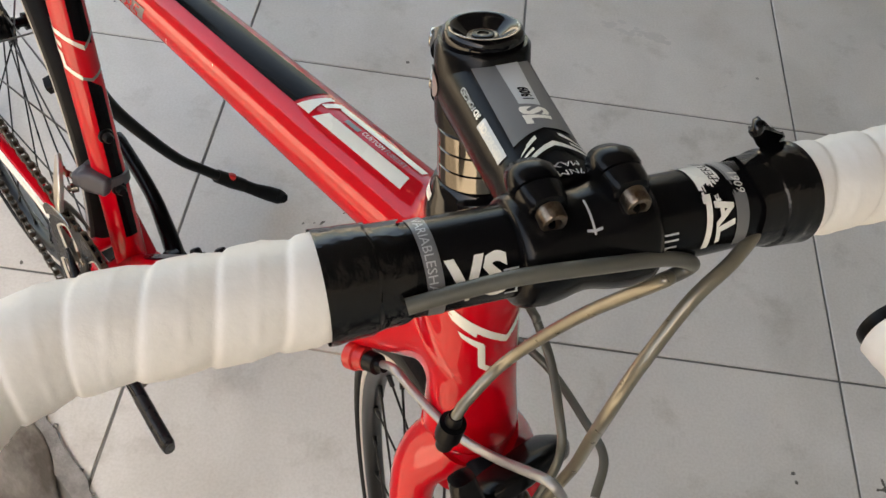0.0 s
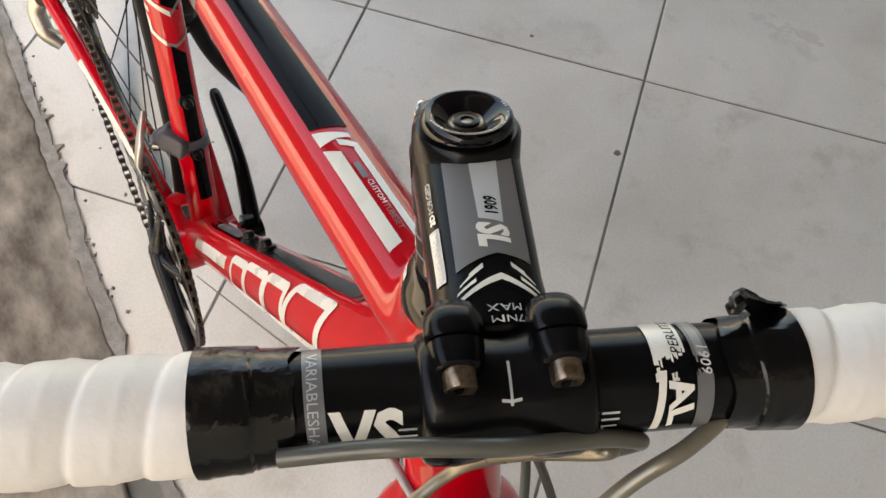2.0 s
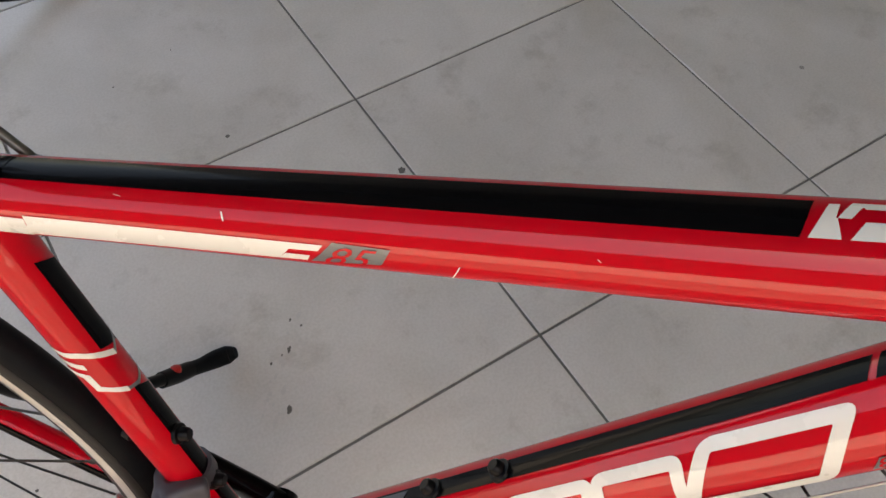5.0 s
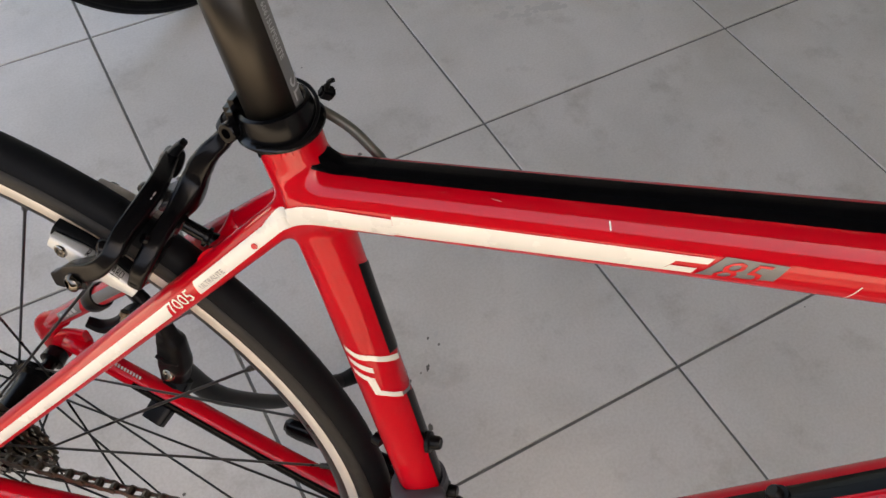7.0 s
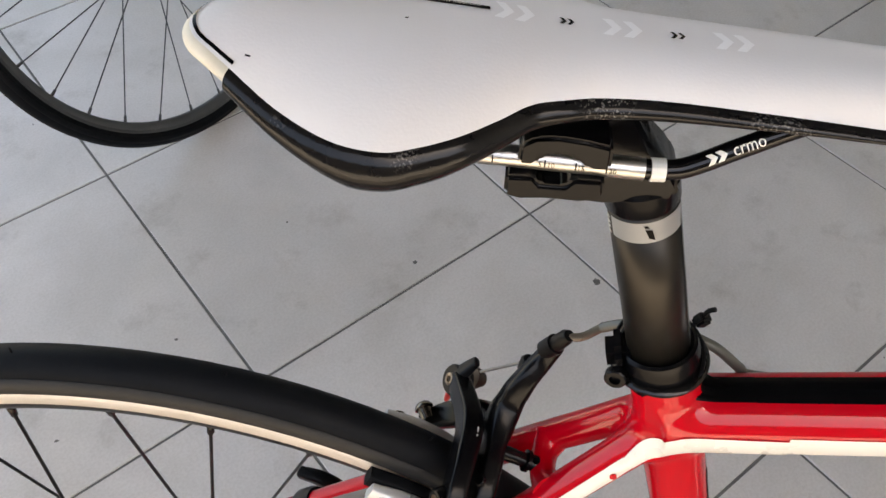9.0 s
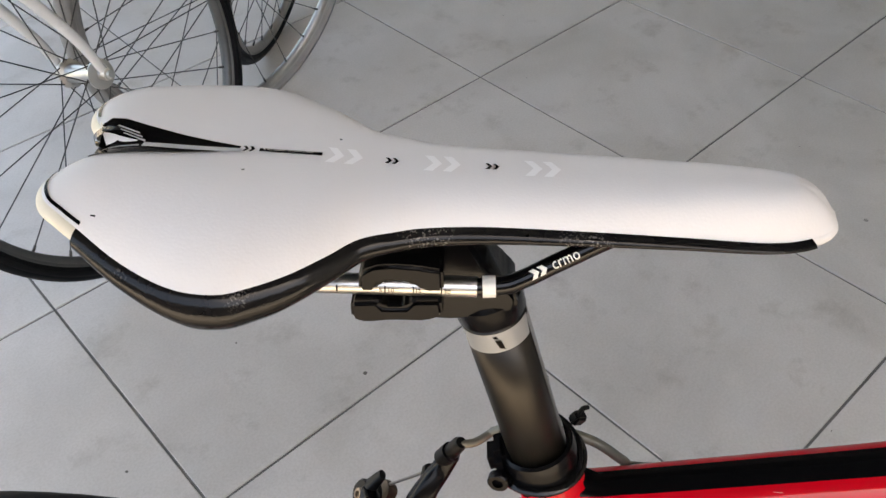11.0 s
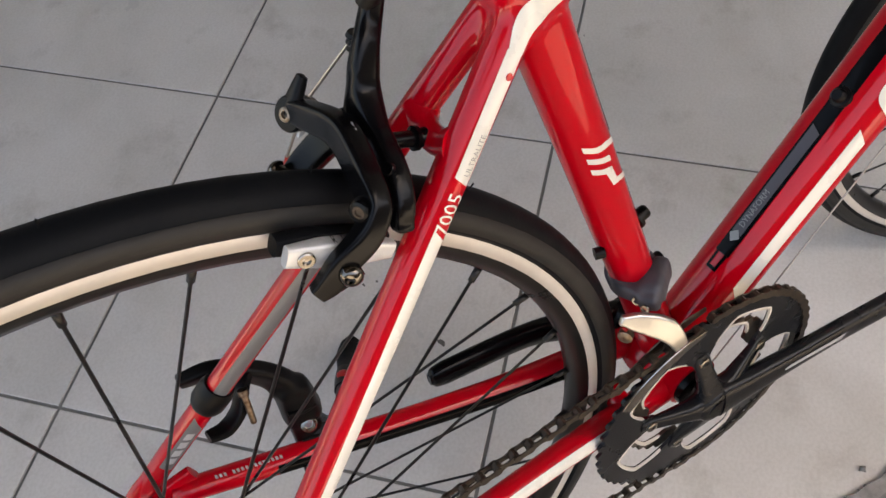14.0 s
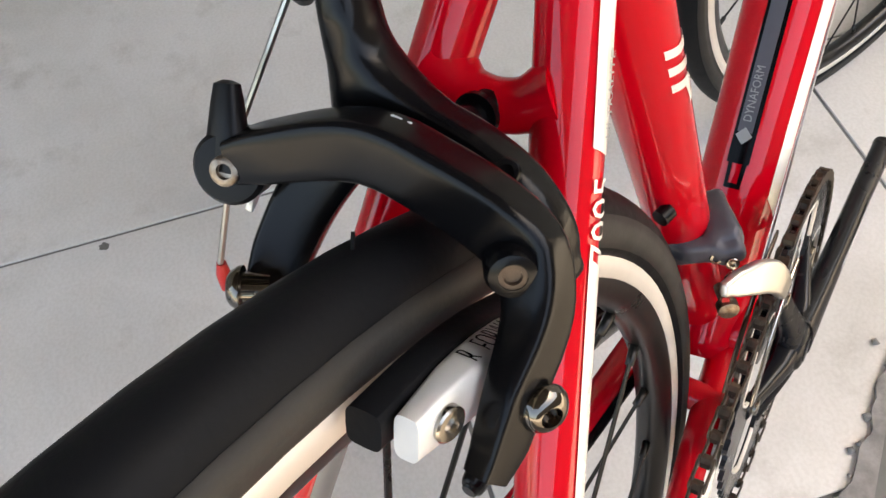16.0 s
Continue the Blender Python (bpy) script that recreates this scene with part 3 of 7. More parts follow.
lettering(top_tube, "TUBESET", 0.4445, 3, 0.0034, GREY_PAINT, TT, stretch=1.3)
for s, a, w, e, k in ((0.1526, 46, 0.0007, 58, 0.001), (0.2556, 92, 0.0006, 128, -0.006), (0.1000, 34, 0.0009, 36, 0.004), (0.3100, 66, 0.0005, 69, 0.0015)):
    decal("scratch", top_tube, [[(s, a), (s + w, a), (s + w + k, e), (s + k, e)]], WHITE_PAINT, TT, "pale scratch in the paint", nu=2)

down_tube = Tube(lin((0.370, 0.0020, 0.268), (0.790, 0, 0.710), 60), [0.0240, 0.0240, 0.0250, 0.0262, 0.0300], [0.0240, 0.0240, 0.0250, 0.0258, 0.0250], power=2.1)
v, f = down_tube.mesh(40)
DT = raw("down_tube", v, f, RED, bicycle, "glossy red down tube with white outlined mark")
decal("top_stripe", down_tube, [[(0.118, -13), (0.5262, -15), (0.5225, 12), (0.118, 15)]], BLACK_PAINT, DT, "gloss black stripe", nu=50)
decal("top_stripe", down_tube, [[(0.5300, -15), (0.5362, -15), (0.5325, 12), (0.5262, 12)]], BLACK_PAINT, DT, "gloss black bar")
decal("stripe_end", down_tube, [[(0.1035, -9), (0.120, -10), (0.120, -5), (0.107, -4)]], BLACK_PAINT, DT, "black loop end")
decal("stripe_end", down_tube, [[(0.107, 6), (0.120, 7), (0.120, 13), (0.1035, 11)]], BLACK_PAINT, DT, "black loop end")
decal("stripe_end", down_tube, [[(0.1035, -9), (0.1065, -9), (0.1065, 11), (0.1035, 11)]], BLACK_PAINT, DT, "black loop end")
decal("name_panel", down_tube, [[(0.136, -9), (0.228, -9), (0.224, 9), (0.136, 9)]], FD_GREY, DT, "grey panel", off=0.0007)
decal("name_shield", down_tube, [[(0.129, 0), (0.134, -10), (0.139, 0), (0.134, 10)]], BAND_GREY, DT, "pale shield mark", off=0.0009)
lettering(down_tube, "DYNAFORM", 0.1420, 4, 0.0058, BAND_GREY, DT, off=0.0010)
seat_tube = Tube(lin((0.3912, 0.0050, 0.262), (0.2728, 0.0039, 0.704), 40), [0.0166, 0.0154, 0.0153, 0.0154, 0.0164], power=2.0, up=(1, 0, 0))
v, f = seat_tube.mesh(36)
SEAT_T = raw("seat_tube", v, f, RED, bicycle, "glossy red seat tube with black front stripe")
decal("front_stripe", seat_tube, [[(0.085, -18), (0.262, -14), (0.250, 34), (0.085, 30)]], BLACK_PAINT, SEAT_T, "gloss black stripe", nu=24)
decal("front_stripe", seat_tube, [[(0.300, -20), (0.372, -18), (0.362, 36), (0.292, 36)]], BLACK_PAINT, SEAT_T, "gloss black stripe", nu=24)
decal("chevron_bar", seat_tube, strip([(0.3128, -118), (0.3072, -90), (0.3048, -64), (0.2990, -36), (0.2905, 4)], 0.0048), WHITE_PAINT, SEAT_T, "white chevron bar")
decal("chevron_bar", seat_tube, strip([(0.2905, 4), (0.2985, 36), (0.3052, 64), (0.3100, 100)], 0.0035), GREY_PAINT, SEAT_T, "grey chevron bar")
decal("chevron_bar", seat_tube, strip([(0.3026, -117), (0.2974, -90), (0.2938, -68)], 0.0048), WHITE_PAINT, SEAT_T, "white chevron bar")
decal("chevron_bar", seat_tube, strip([(0.2926, -117), (0.2878, -92), (0.2862, -80)], 0.0048), WHITE_PAINT, SEAT_T, "white chevron bar")
decal("chevron_leg", seat_tube, [[(0.2890, -92), (0.2872, -72), (0.2738, -68), (0.2745, -84)]], WHITE_PAINT, SEAT_T, "white chevron leg")
decal("chevron_leg", seat_tube, strip([(0.2745, -84), (0.2722, -64), (0.2672, -42), (0.2632, -24)], 0.0046), WHITE_PAINT, SEAT_T, "white chevron leg")
decal("chevron_leg", seat_tube, strip([(0.2632, -24), (0.2600, 4), (0.2640, 40), (0.2700, 80)], 0.0030), GREY_PAINT, SEAT_T, "grey chevron leg")
for U in (0.458, 0.401):
    c = np.array((0.3912 - (U - 0.262) * 0.2679, 0.0048, U)) + 0.0150 * np.array((0.97, 0, 0.24))
    lathe("bottle_boss", c, (0.97, 0, 0.24), [(0, 0.0075), (0.0025, 0.0070), (0.003, 0.0048), (0.008, 0.0046), (0.0095, 0.0036)], PLASTIC, bicycle, 20, "black bottle cage bolt in the seat tube")
for s in (0.2517, 0.3097):
    c = down_tube.at(s, 0, -0.0006)
    lathe("bottle_boss", c, down_tube.n[10], [(0, 0.0078), (0.0025, 0.0072), (0.003, 0.0050), (0.007, 0.0048), (0.0085, 0.0036)], PLASTIC, bicycle, 20, "black bottle cage bolt in the down tube")

# block mark on the down tube: plain outlined shapes
decal("leading_stripe", down_tube, [[(0.1010, 55), (0.2405, 55), (0.2340, 82), (0.0900, 82)]], WHITE_PAINT, DT, "white leading stripe", nu=24)


def outline(tb, corners, wall, bend):
    """A stroke with rounded corners round a shape given as (s, angle)."""
    k = radians(1) * 0.0255
    c = [np.array((p, q * k)) for p, q in corners]
    n = len(c)
    mid = sum(c) / n
    loops = []
    for inset in (0.0, wall):
        pts = []
        for i in range(n):
            a, b, d = c[i - 1], c[i], c[(i + 1) % n]
            e0, e1 = (b - a) / np.linalg.norm(b - a), (d - b) / np.linalg.norm(d - b)
            n0, n1 = np.array((-e0[1], e0[0])), np.array((-e1[1], e1[0]))
            if n0 @ (mid - b) < 0 and n == 4:
                n0, n1 = -n0, -n1
            h = inset / (1 + n0 @ n1)
            q = b + (n0 + n1) * h
            r = max(bend - inset, 0.0012)
            for t in np.linspace(0, 1, 6):
                pts.append((1 - t) ** 2 * (q - e0 * r) + 2 * t * (1 - t) * q + t * t * (q + e1 * r))
        loops.append(pts)
    m = len(loops[0])
    v, f, rows, cuts = [], [], 3, 10
    for i in range(m):
        o0, o1, i0_, i1_ = loops[0][i], loops[0][(i + 1) % m], loops[1][i], loops[1][(i + 1) % m]
        steps = cuts if np.linalg.norm(o1 - o0) > 0.006 else 1
        for g in range(steps):
            for x in (g / steps, (g + 1) / steps):
                for r in range(rows + 1):
                    p = o0 + (o1 - o0) * x
                    q = i0_ + (i1_ - i0_) * x
                    w = p + (q - p) * r / rows
                    v.append(tb.at(w[0], w[1] / k, 0.0005))
            b = len(v) - 2 * (rows + 1)
            f += [(b + r, b + r + 1, b + rows + r + 2, b + rows + r + 1) for r in range(rows)]
    return v, f


MARKS = [[(s0, a0), (s1, a0), (s1 - 0.012, a1), (s0 - 0.012, a1)] for s0, s1, a0, a1 in ((0.2620, 0.3150, 41, 116), (0.3115, 0.3740, 37, 116), (0.3730, 0.4290, 34, 116))]
MARKS.append([(0.4400, 24), (0.5180, 27), (0.4880, 112), (0.4100, 112)])
for corners in MARKS:
    v, f = outline(down_tube, corners, 0.0072, 0.0085)
    raw("mark_block", v, f, WHITE_PAINT, DT, "white outlined block with rounded corners")
decal("model_panel", down_tube, [[(0.5130, 88), (0.5330, 88), (0.5285, 105), (0.5060, 106)]], GREY_PAINT, DT, "grey slanted panel with red digits")
lettering(down_tube, "85", 0.5085, 104.5, 0.0105, RED, DT, stretch=1.45, slant=0.5, off=0.0008)

head_tube = Tube([HEAD + d * AX for d in np.linspace(-0.135, 0, 30)], [0.0262, 0.0240, 0.0228, 0.0225, 0.0228, 0.0236], up=(1, 0, 0))
v, f = head_tube.mesh(40)
HT = raw("head_tube", v, f, RED, bicycle, "glossy red head tube with white winged mark")
for sgn in (1, -1):
    decal("wing_bar", head_tube, [[(0.1050, sgn * -106), (0.0925, sgn * -58), (0.0870, sgn * -58), (0.1010, sgn * -96)], [(0.0925, sgn * -58), (0.0762, 0), (0.0720, 0), (0.0870, sgn * -58)]], WHITE_PAINT, HT, "white wing bar")
    decal("wing_bar", head_tube, [[(0.0925, sgn * -76), (0.0835, sgn * -38), (0.0795, sgn * -40), (0.0885, sgn * -70)]], WHITE_PAINT, HT, "white wing bar")
    decal("wing_bar", head_tube, [[(0.0825, sgn * -62), (0.0750, sgn * -30), (0.0710, sgn * -32), (0.0788, sgn * -58)]], WHITE_PAINT, HT, "white wing bar")
    decal("wing_foot", head_tube, [[(0.0740, sgn * -38), (0.0740, sgn * -29), (0.0610, sgn * -28), (0.0620, sgn * -37)], [(0.0640, sgn * -36), (0.0560, sgn * -10), (0.0520, sgn * -10), (0.0605, sgn * -37)]], WHITE_PAINT, HT, "white wing foot")

# joints of the frame
lathe("bottom_bracket", BB + (0, -0.034, 0), (0, 1, 0), [(0, 0.018), (0.001, 0.0225), (0.067, 0.0225), (0.068, 0.018)], RED, bicycle, 32, "red bottom bracket shell")

stays = {}
for sgn in (-1, 1):
    ends = ((0.284, -0.0014, 0.6654), (0.0005, -0.0686, 0.3573)) if sgn < 0 else ((0.284, 0.0104, 0.6654), (0.0005, 0.0776, 0.3707))
    t = Tube(lin(*ends, 40), [0.0096, 0.0093, 0.0091, 0.0088, 0.0080] if sgn < 0 else [0.0092, 0.0088, 0.0084, 0.0080, 0.0076], up=(0, 0, 1))
    v, f = t.mesh(28)
    stays[sgn] = (t, raw("seat_stay", v, f, RED, bicycle, "red seat stay with cream stripe" if sgn < 0 else "red seat stay with grey stripe"))
    low = [(0.376, -0.0170, 0.268), (0.325, -0.0230, 0.280), (0.24, -0.0340, 0.303), (0.12, -0.0510, 0.331), (0.012, -0.0665, 0.352)] if sgn < 0 else [(0.376, 0.0255, 0.282), (0.325, 0.0310, 0.291), (0.24, 0.0400, 0.307), (0.12, 0.0570, 0.333), (0.015, 0.0730, 0.356)]
    c = Tube(curve(low, 8), [0.0120, 0.0115, 0.0102, 0.0094, 0.0086], up=(0, 0, 1))
    v, f = c.mesh(24)
    cs = raw("chain_stay", v, f, RED, bicycle, "red chain stay with black and white stripe")
    stays[("c", sgn)] = (c, cs)
    decal("side_stripe", c, [[(0.04, -38), (0.25, -38), (0.25, -88), (0.06, -88)]] if sgn < 0 else [[(0.04, -50), (0.30, -50), (0.30, -105), (0.06, -105)]], WHITE_PAINT if sgn < 0 else BLACK_PAINT, cs, "stripe", nu=20)
    oy = -0.0672 if sgn < 0 else 0.0752
    dz = 0.0 if sgn < 0 else 0.012
    tube("dropout", curve([(0.016, oy, 0.372 + dz), (0.001, oy, 0.360 + dz), (-0.006, oy, 0.344 + dz), (-0.001, oy, 0.326)], 5), [0.0085, 0.0110, 0.0120, 0.0100], RED, bicycle, b=0.0040, up=(1, 0, 0), power=3, label="red alloy dropout")
    tube("dropout", curve([(0.034, oy, 0.350 + dz), (0.018, oy, 0.346 + dz), (0.004, oy, 0.336 + dz)], 5), [0.0088, 0.0100, 0.0105], RED, bicycle, b=0.0042, up=(0, 0, 1), power=3, label="red alloy dropout")
tube("brake_bridge", curve([(0.2325, 0.0225, 0.611), (0.2285, 0.0110, 0.6075), (0.2285, -0.0010, 0.6075), (0.2325, -0.0125, 0.611)], 5), [0.0105, 0.0072, 0.0070, 0.0072, 0.0105], RED, bicycle, up=(1, 0, 0), label="red brake bridge between the seat stays")
cF, oF = stays[("c", 1)]
for k in range(16):
    if k != 12:
        decal("word_bar", cF, [[(0.2960 + 0.0030 * k, -8), (0.2978 + 0.0030 * k, -8), (0.2972 + 0.0030 * k, -24), (0.2954 + 0.0030 * k, -24)]], PALE_PAINT, oF, "small pale bar", nu=1)
tube("chain_stay_bridge", [(0.328, -0.023, 0.282), (0.328, 0.031, 0.290)], 0.009, RED, bicycle, up=(1, 0, 0))

sR, oR = stays[-1]
SO = 0.0135                                    # the stay's start lies this far above its straight reference
decal("side_stripe", sR, [[(0.0270, -47), (0.0745 + SO, -52), (0.0775 + SO, -104), (0.0270, -96)]], WHITE_PAINT, oR, "cream white stripe", nu=40)
decal("side_stripe", sR, [[(0.1010 + SO, -58), (0.395 + SO, -62), (0.395 + SO, -106), (0.1055 + SO, -106)]], WHITE_PAINT, oR, "cream white stripe", nu=60)


def sunk(field, centre, full, gone):
    """A field whose skin dips under the plain tubes away from the joint."""
    c = np.array(centre)
    return lambda P: field(P) - np.interp(np.linalg.norm(P - c, axis=1), [full, gone], [0.0001, -0.0003])


SEAT_FIELD = melt([tube_field(top_tube), tube_field(seat_tube), tube_field(stays[-1][0]), tube_field(stays[1][0])], 0.0075)
seat_top = np.array((0.2733, 0.0039, 0.702))
LUG = moulded("seat_lug", sunk(SEAT_FIELD, (0.281, 0.003, 0.665), 0.030, 0.058), (0.228, -0.030, 0.612), (0.338, 0.034, 0.712), 0.0016, RED, bicycle, "smooth red weld round the seat joint", keep=lambda V: (V - seat_top) @ unit((-0.259, 0, 1)) < 0.0015)
HEAD_FIELD = melt([tube_field(down_tube), tube_field(top_tube), tube_field(head_tube)], 0.011)
moulded("head_lug", sunk(HEAD_FIELD, (0.782, 0, 0.722), 0.055, 0.100), (0.676, -0.034, 0.610), (0.830, 0.034, 0.780), 0.0020, RED, bicycle, "smooth red weld of head, top and down tubes", keep=lambda V: (V - H0) @ AX < -0.0005)


def seat_bend():
    """The stripe's bend from the top tube over the seat joint into the stay."""
    up = curve([(0.3324, 0, 0.6800), (0.3156, 0, 0.6778), (0.2986, 0, 0.6757), (0.2878, 0, 0.6742), (0.2832, 0, 0.6725), (0.2786, 0, 0.6701), (0.2726, 0, 0.6648), (0.2672, 0, 0.6572), sR.at(0.0272, -47) * (1, 0, 1)], 6)
    lo = curve([(0.3338, 0, 0.6685), (0.3166, 0, 0.6662), (0.2994, 0, 0.6637), (0.2900, 0, 0.6624), (0.2853, 0, 0.6608), (0.2814, 0, 0.6583), (0.2763, 0, 0.6535), (0.2724, 0, 0.6492), sR.at(0.0272, -96) * (1, 0, 1)], 6)
    rows, n = 9, len(up)
    v = np.array([a + (b - a) * k / (rows - 1) for a, b in zip(up, lo) for k in range(rows)])
    v[:, 1] = -0.030
    for _ in range(60):
        v[:, 1] += 0.7 * (SEAT_FIELD(v) - 0.0007)
    v[:, 1] = np.minimum(v[:, 1], -0.006)
    f = [(i * rows + k, (i + 1) * rows + k, (i + 1) * rows + k + 1, i * rows + k + 1) for i in range(n - 1) for k in range(rows - 1)]
    raw("side_stripe", v.tolist(), f, WHITE_PAINT, LUG, "cream white stripe bending round the joint")


def stripe_foot():
    """The black stripe's run up the hollow between top tube and seat tube."""
    c0, u = np.array((0.3200, 0.0020, 0.6746)), unit(top_tube.p[-1] - top_tube.p[0])
    v, rows, cols = [], 14, 12
    for i in range(rows):
        for j in range(cols + 1):
            a = radians(-20.5 + 45 * j / cols)
            r = math.cos(a) * top_tube.n[0] + math.sin(a) * top_tube.m[0]
            tip = radians(70 * i / (rows - 1))
            tip *= 1 - 0.07 * (2 * j / cols - 1) ** 4 * i / (rows - 1)
            v.append(np.r_[c0 + 0.004 * r, math.cos(tip) * r - math.sin(tip) * u])
    v = np.array(v)
    p, d = v[:, :3].copy(), v[:, 3:]
    for _ in range(80):
        p += 0.7 * np.clip(0.0007 - SEAT_FIELD(p), -0.004, 0.004)[:, None] * d
    f = [(i * (cols + 1) + j, i * (cols + 1) + j + 1, (i + 1) * (cols + 1) + j + 1, (i + 1) * (cols + 1) + j) for i in range(rows - 1) for j in range(cols)]
    raw("top_stripe", p.tolist(), f, BLACK_PAINT, LUG, "gloss black stripe running up the joint")


seat_bend()
stripe_foot()
for ob in TT.children[:]:
    if min(q.co.x for q in ob.data.vertices) < 0.34:
        settle(ob, SEAT_FIELD, 0.0004)
for ob in HT.children[:]:
    settle(ob, HEAD_FIELD)
for ob in TT.children[:] + DT.children[:]:
    if min(q.co.x for q in ob.data.vertices) > 0.60:
        settle(ob, HEAD_FIELD)
lettering(sR, "7005", 0.1030 + SO, -103, 0.0108, WHITE_PAINT, oR, along=-1, stretch=1.02)
lettering(sR, "ULTRALITE", 0.0725 + SO, -90, 0.0042, BAND_GREY, oR, along=-1, off=0.0010)
lathe("rivet_mark", sR.at(0.0245 + SO, -80, 0.0010), (0.1, -0.9, 0.2), [(0, 0.0018), (0.0003, 0.0016)], RED, oR)
sL, oL = stays[1]
decal("side_stripe", sL, [[(0.150, -54), (0.302, -52), (0.296, -112), (0.150, -108)]], GREY_PAINT, oL, "grey stripe", nu=20)
decal("side_stripe", sL, [[(0.322, -52), (0.376, -52), (0.376, -112), (0.330, -112)]], GREY_PAINT, oL, "grey stripe", nu=12)
for k in range(4):
    decal("word_bar", sL, [[(0.337 + 0.0090 * k, -66), (0.3435 + 0.0090 * k, -66), (0.3410 + 0.0090 * k, -96), (0.3345 + 0.0090 * k, -96)]], PALE_PAINT, oL, "pale slanted bar", off=0.0008)

# ---- fork, headset, stem, handlebar (turned) ----
crown = H0 - 0.150 * AX
for sgn in (-1, 1):
    tube("fork_leg", curve([crown + (0.002, sgn * 0.010, 0.012), crown + (0.006, sgn * 0.032, -0.030), (0.880, sgn * 0.041, 0.52), (0.915, sgn * 0.046, 0.42), (0.954, sgn * 0.048, 0.336)], 8), [0.021, 0.0175, 0.0145, 0.0115, 0.0085], RED, bicycle, b=[0.016, 0.0125, 0.0105, 0.009, 0.007], up=(1, 0, 0.3), label="glossy red fork leg", m=STEER)
lathe("fork_crown", H0 - 0.178 * AX, AX, [(0, 0.018), (0.004, 0.023), (0.020, 0.0262), (0.041, 0.0262), (0.0425, 0.0245)], RED, bicycle, 40, "glossy red fork crown", m=STEER)
wheel("front_wheel", bicycle, STEER @ Matrix.Translation((0.956, 0, 0.3345)), phase=77, label="black spoked front wheel with pale brake track")

lathe("headset_cover", HEAD, AX, [(-0.001, 0.0215), (0, 0.0238), (0.0035, 0.0240), (0.010, 0.0230), (0.016, 0.0205), (0.0205, 0.0192), (0.0215, 0.0180)], GLOSS_BLACK, bicycle, 48, "gloss black conical headset cover")
cover = Tube([HEAD + d * AX for d in (0.000, 0.0035, 0.010, 0.016, 0.0205)], 0.0215, up=(1, 0, 0))
cover.a = cover.b = np.array((0.0238, 0.0240, 0.0230, 0.0205, 0.0192))
decal("cover_mark", cover, [[(0.0125, -152), (0.0160, -152), (0.0150, -112), (0.0115, -112)]], WHITE_PAINT, bicycle.children[-1], "white bar mark")
HS = H0 + np.array((0.0015, 0.0010, 0))        # line of the steerer above the frame
for d in (0.0218, 0.0302, 0.0386):
    lathe("headset_spacer", HS + d * AX, AX, [(0, 0.0178), (0.0004, 0.0183), (0.0078, 0.0183), (0.0082, 0.0178)], POLISHED_DARK, bicycle, 48, "polished dark spacer ring", m=STEER)

BC = np.array((0.8525, 0.0, 0.8490))
S0 = HS + 0.066 * AX
lathe("stem_clamp", HS + 0.0470 * AX, AX, [(0, 0.0180), (0.0015, 0.0193), (0.020, 0.0198), (0.035, 0.0192), (0.0368, 0.0178)], SATIN_BLACK, bicycle, 48, "satin black stem clamp round the steerer", m=STEER)
clamp = Tube([HS + d * AX for d in (0.0470, 0.0660, 0.0838)], 0.0198, up=(1, 0, 0))
v, f = [], []
for i in range(9):
    for j in range(17):
        x, y = -1 + i / 4, -1 + j / 8
        v.append(STEER @ Vector(clamp.at(0.0195 + 0.0062 * x * math.sqrt(1 - y * y * 0.98), -104 + 22 * y, 0.0004)))
f = [(i * 17 + j, i * 17 + j + 1, i * 17 + j + 18, i * 17 + j + 17) for i in range(8) for j in range(16)]
raw("steerer_window", v, f, SILVER, bicycle.children[-1], "bare alloy steerer in the clamp slot")
BS = BC + np.array((0, 0.0008, 0))
stem_dir = unit(BS - S0)
stem = Tube(curve([S0, S0 + 0.02 * stem_dir, BS - 0.035 * stem_dir, BS - 0.012 * stem_dir], 8), [0.0186, 0.0172, 0.0160, 0.0160], [0.0198, 0.0190, 0.0180, 0.0194], power=2.4)
v, f = stem.mesh(36)
STEM = raw("stem", [STEER @ Vector(p) for p in v], f, SATIN_BLACK, bicycle, "satin black forged stem with grey and white stripes")
sl = stem.length
decal("stem_stripe", stem, [[(0.010, -40), (sl - 0.0235, -41), (sl - 0.0265, -5), (0.012, -5)], [(0.012, -5), (sl - 0.0265, -5), (sl - 0.0210, 32), (0.010, 29)]], GREY_PAINT, STEM, "grey stripe", m=STEER, nu=24)
decal("stem_stripe", stem, [[(0.010, -19), (0.0415, -15), (0.0395, 3), (0.010, 4)]], PALE_PAINT, STEM, "pale grey stripe", off=0.0007, m=STEER)
lettering(stem, "6061", 0.0305, -1.5, 0.0046, BLACK_PAINT, STEM, along=1, off=0.0010, m=STEER, slant=0.2, stretch=0.85, bold=0.02)
lettering(stem, "SL", 0.0412, 4.5, 0.0104, WHITE_PAINT, STEM, along=1, off=0.0008, m=STEER, slant=0.25, bold=0.045, stretch=0.95)
lettering(stem, "3D", 0.0372, 48, 0.0037, WHITE_PAINT, STEM, along=-1, off=0.0006, m=STEER, bold=0.04)
lettering(stem, "FORGED", 0.0322, 48, 0.0037, PALE_PAINT, STEM, along=-1, off=0.0006, m=STEER, stretch=0.92)
decal("word_panel", stem, [[(0.0390, 45), (0.0605, 45), (0.0605, 62), (0.0390, 62)]], PALE_PAINT, STEM, "pale panel", m=STEER)
lettering(stem, "3D", 0.0404, 58, 0.0040, WHITE_PAINT, STEM, along=1, off=0.0009, m=STEER, bold=0.04)
lettering(stem, "FORGED", 0.0456, 58, 0.0040, WHITE_PAINT, STEM, along=1, off=0.0009, m=STEER, stretch=0.92)
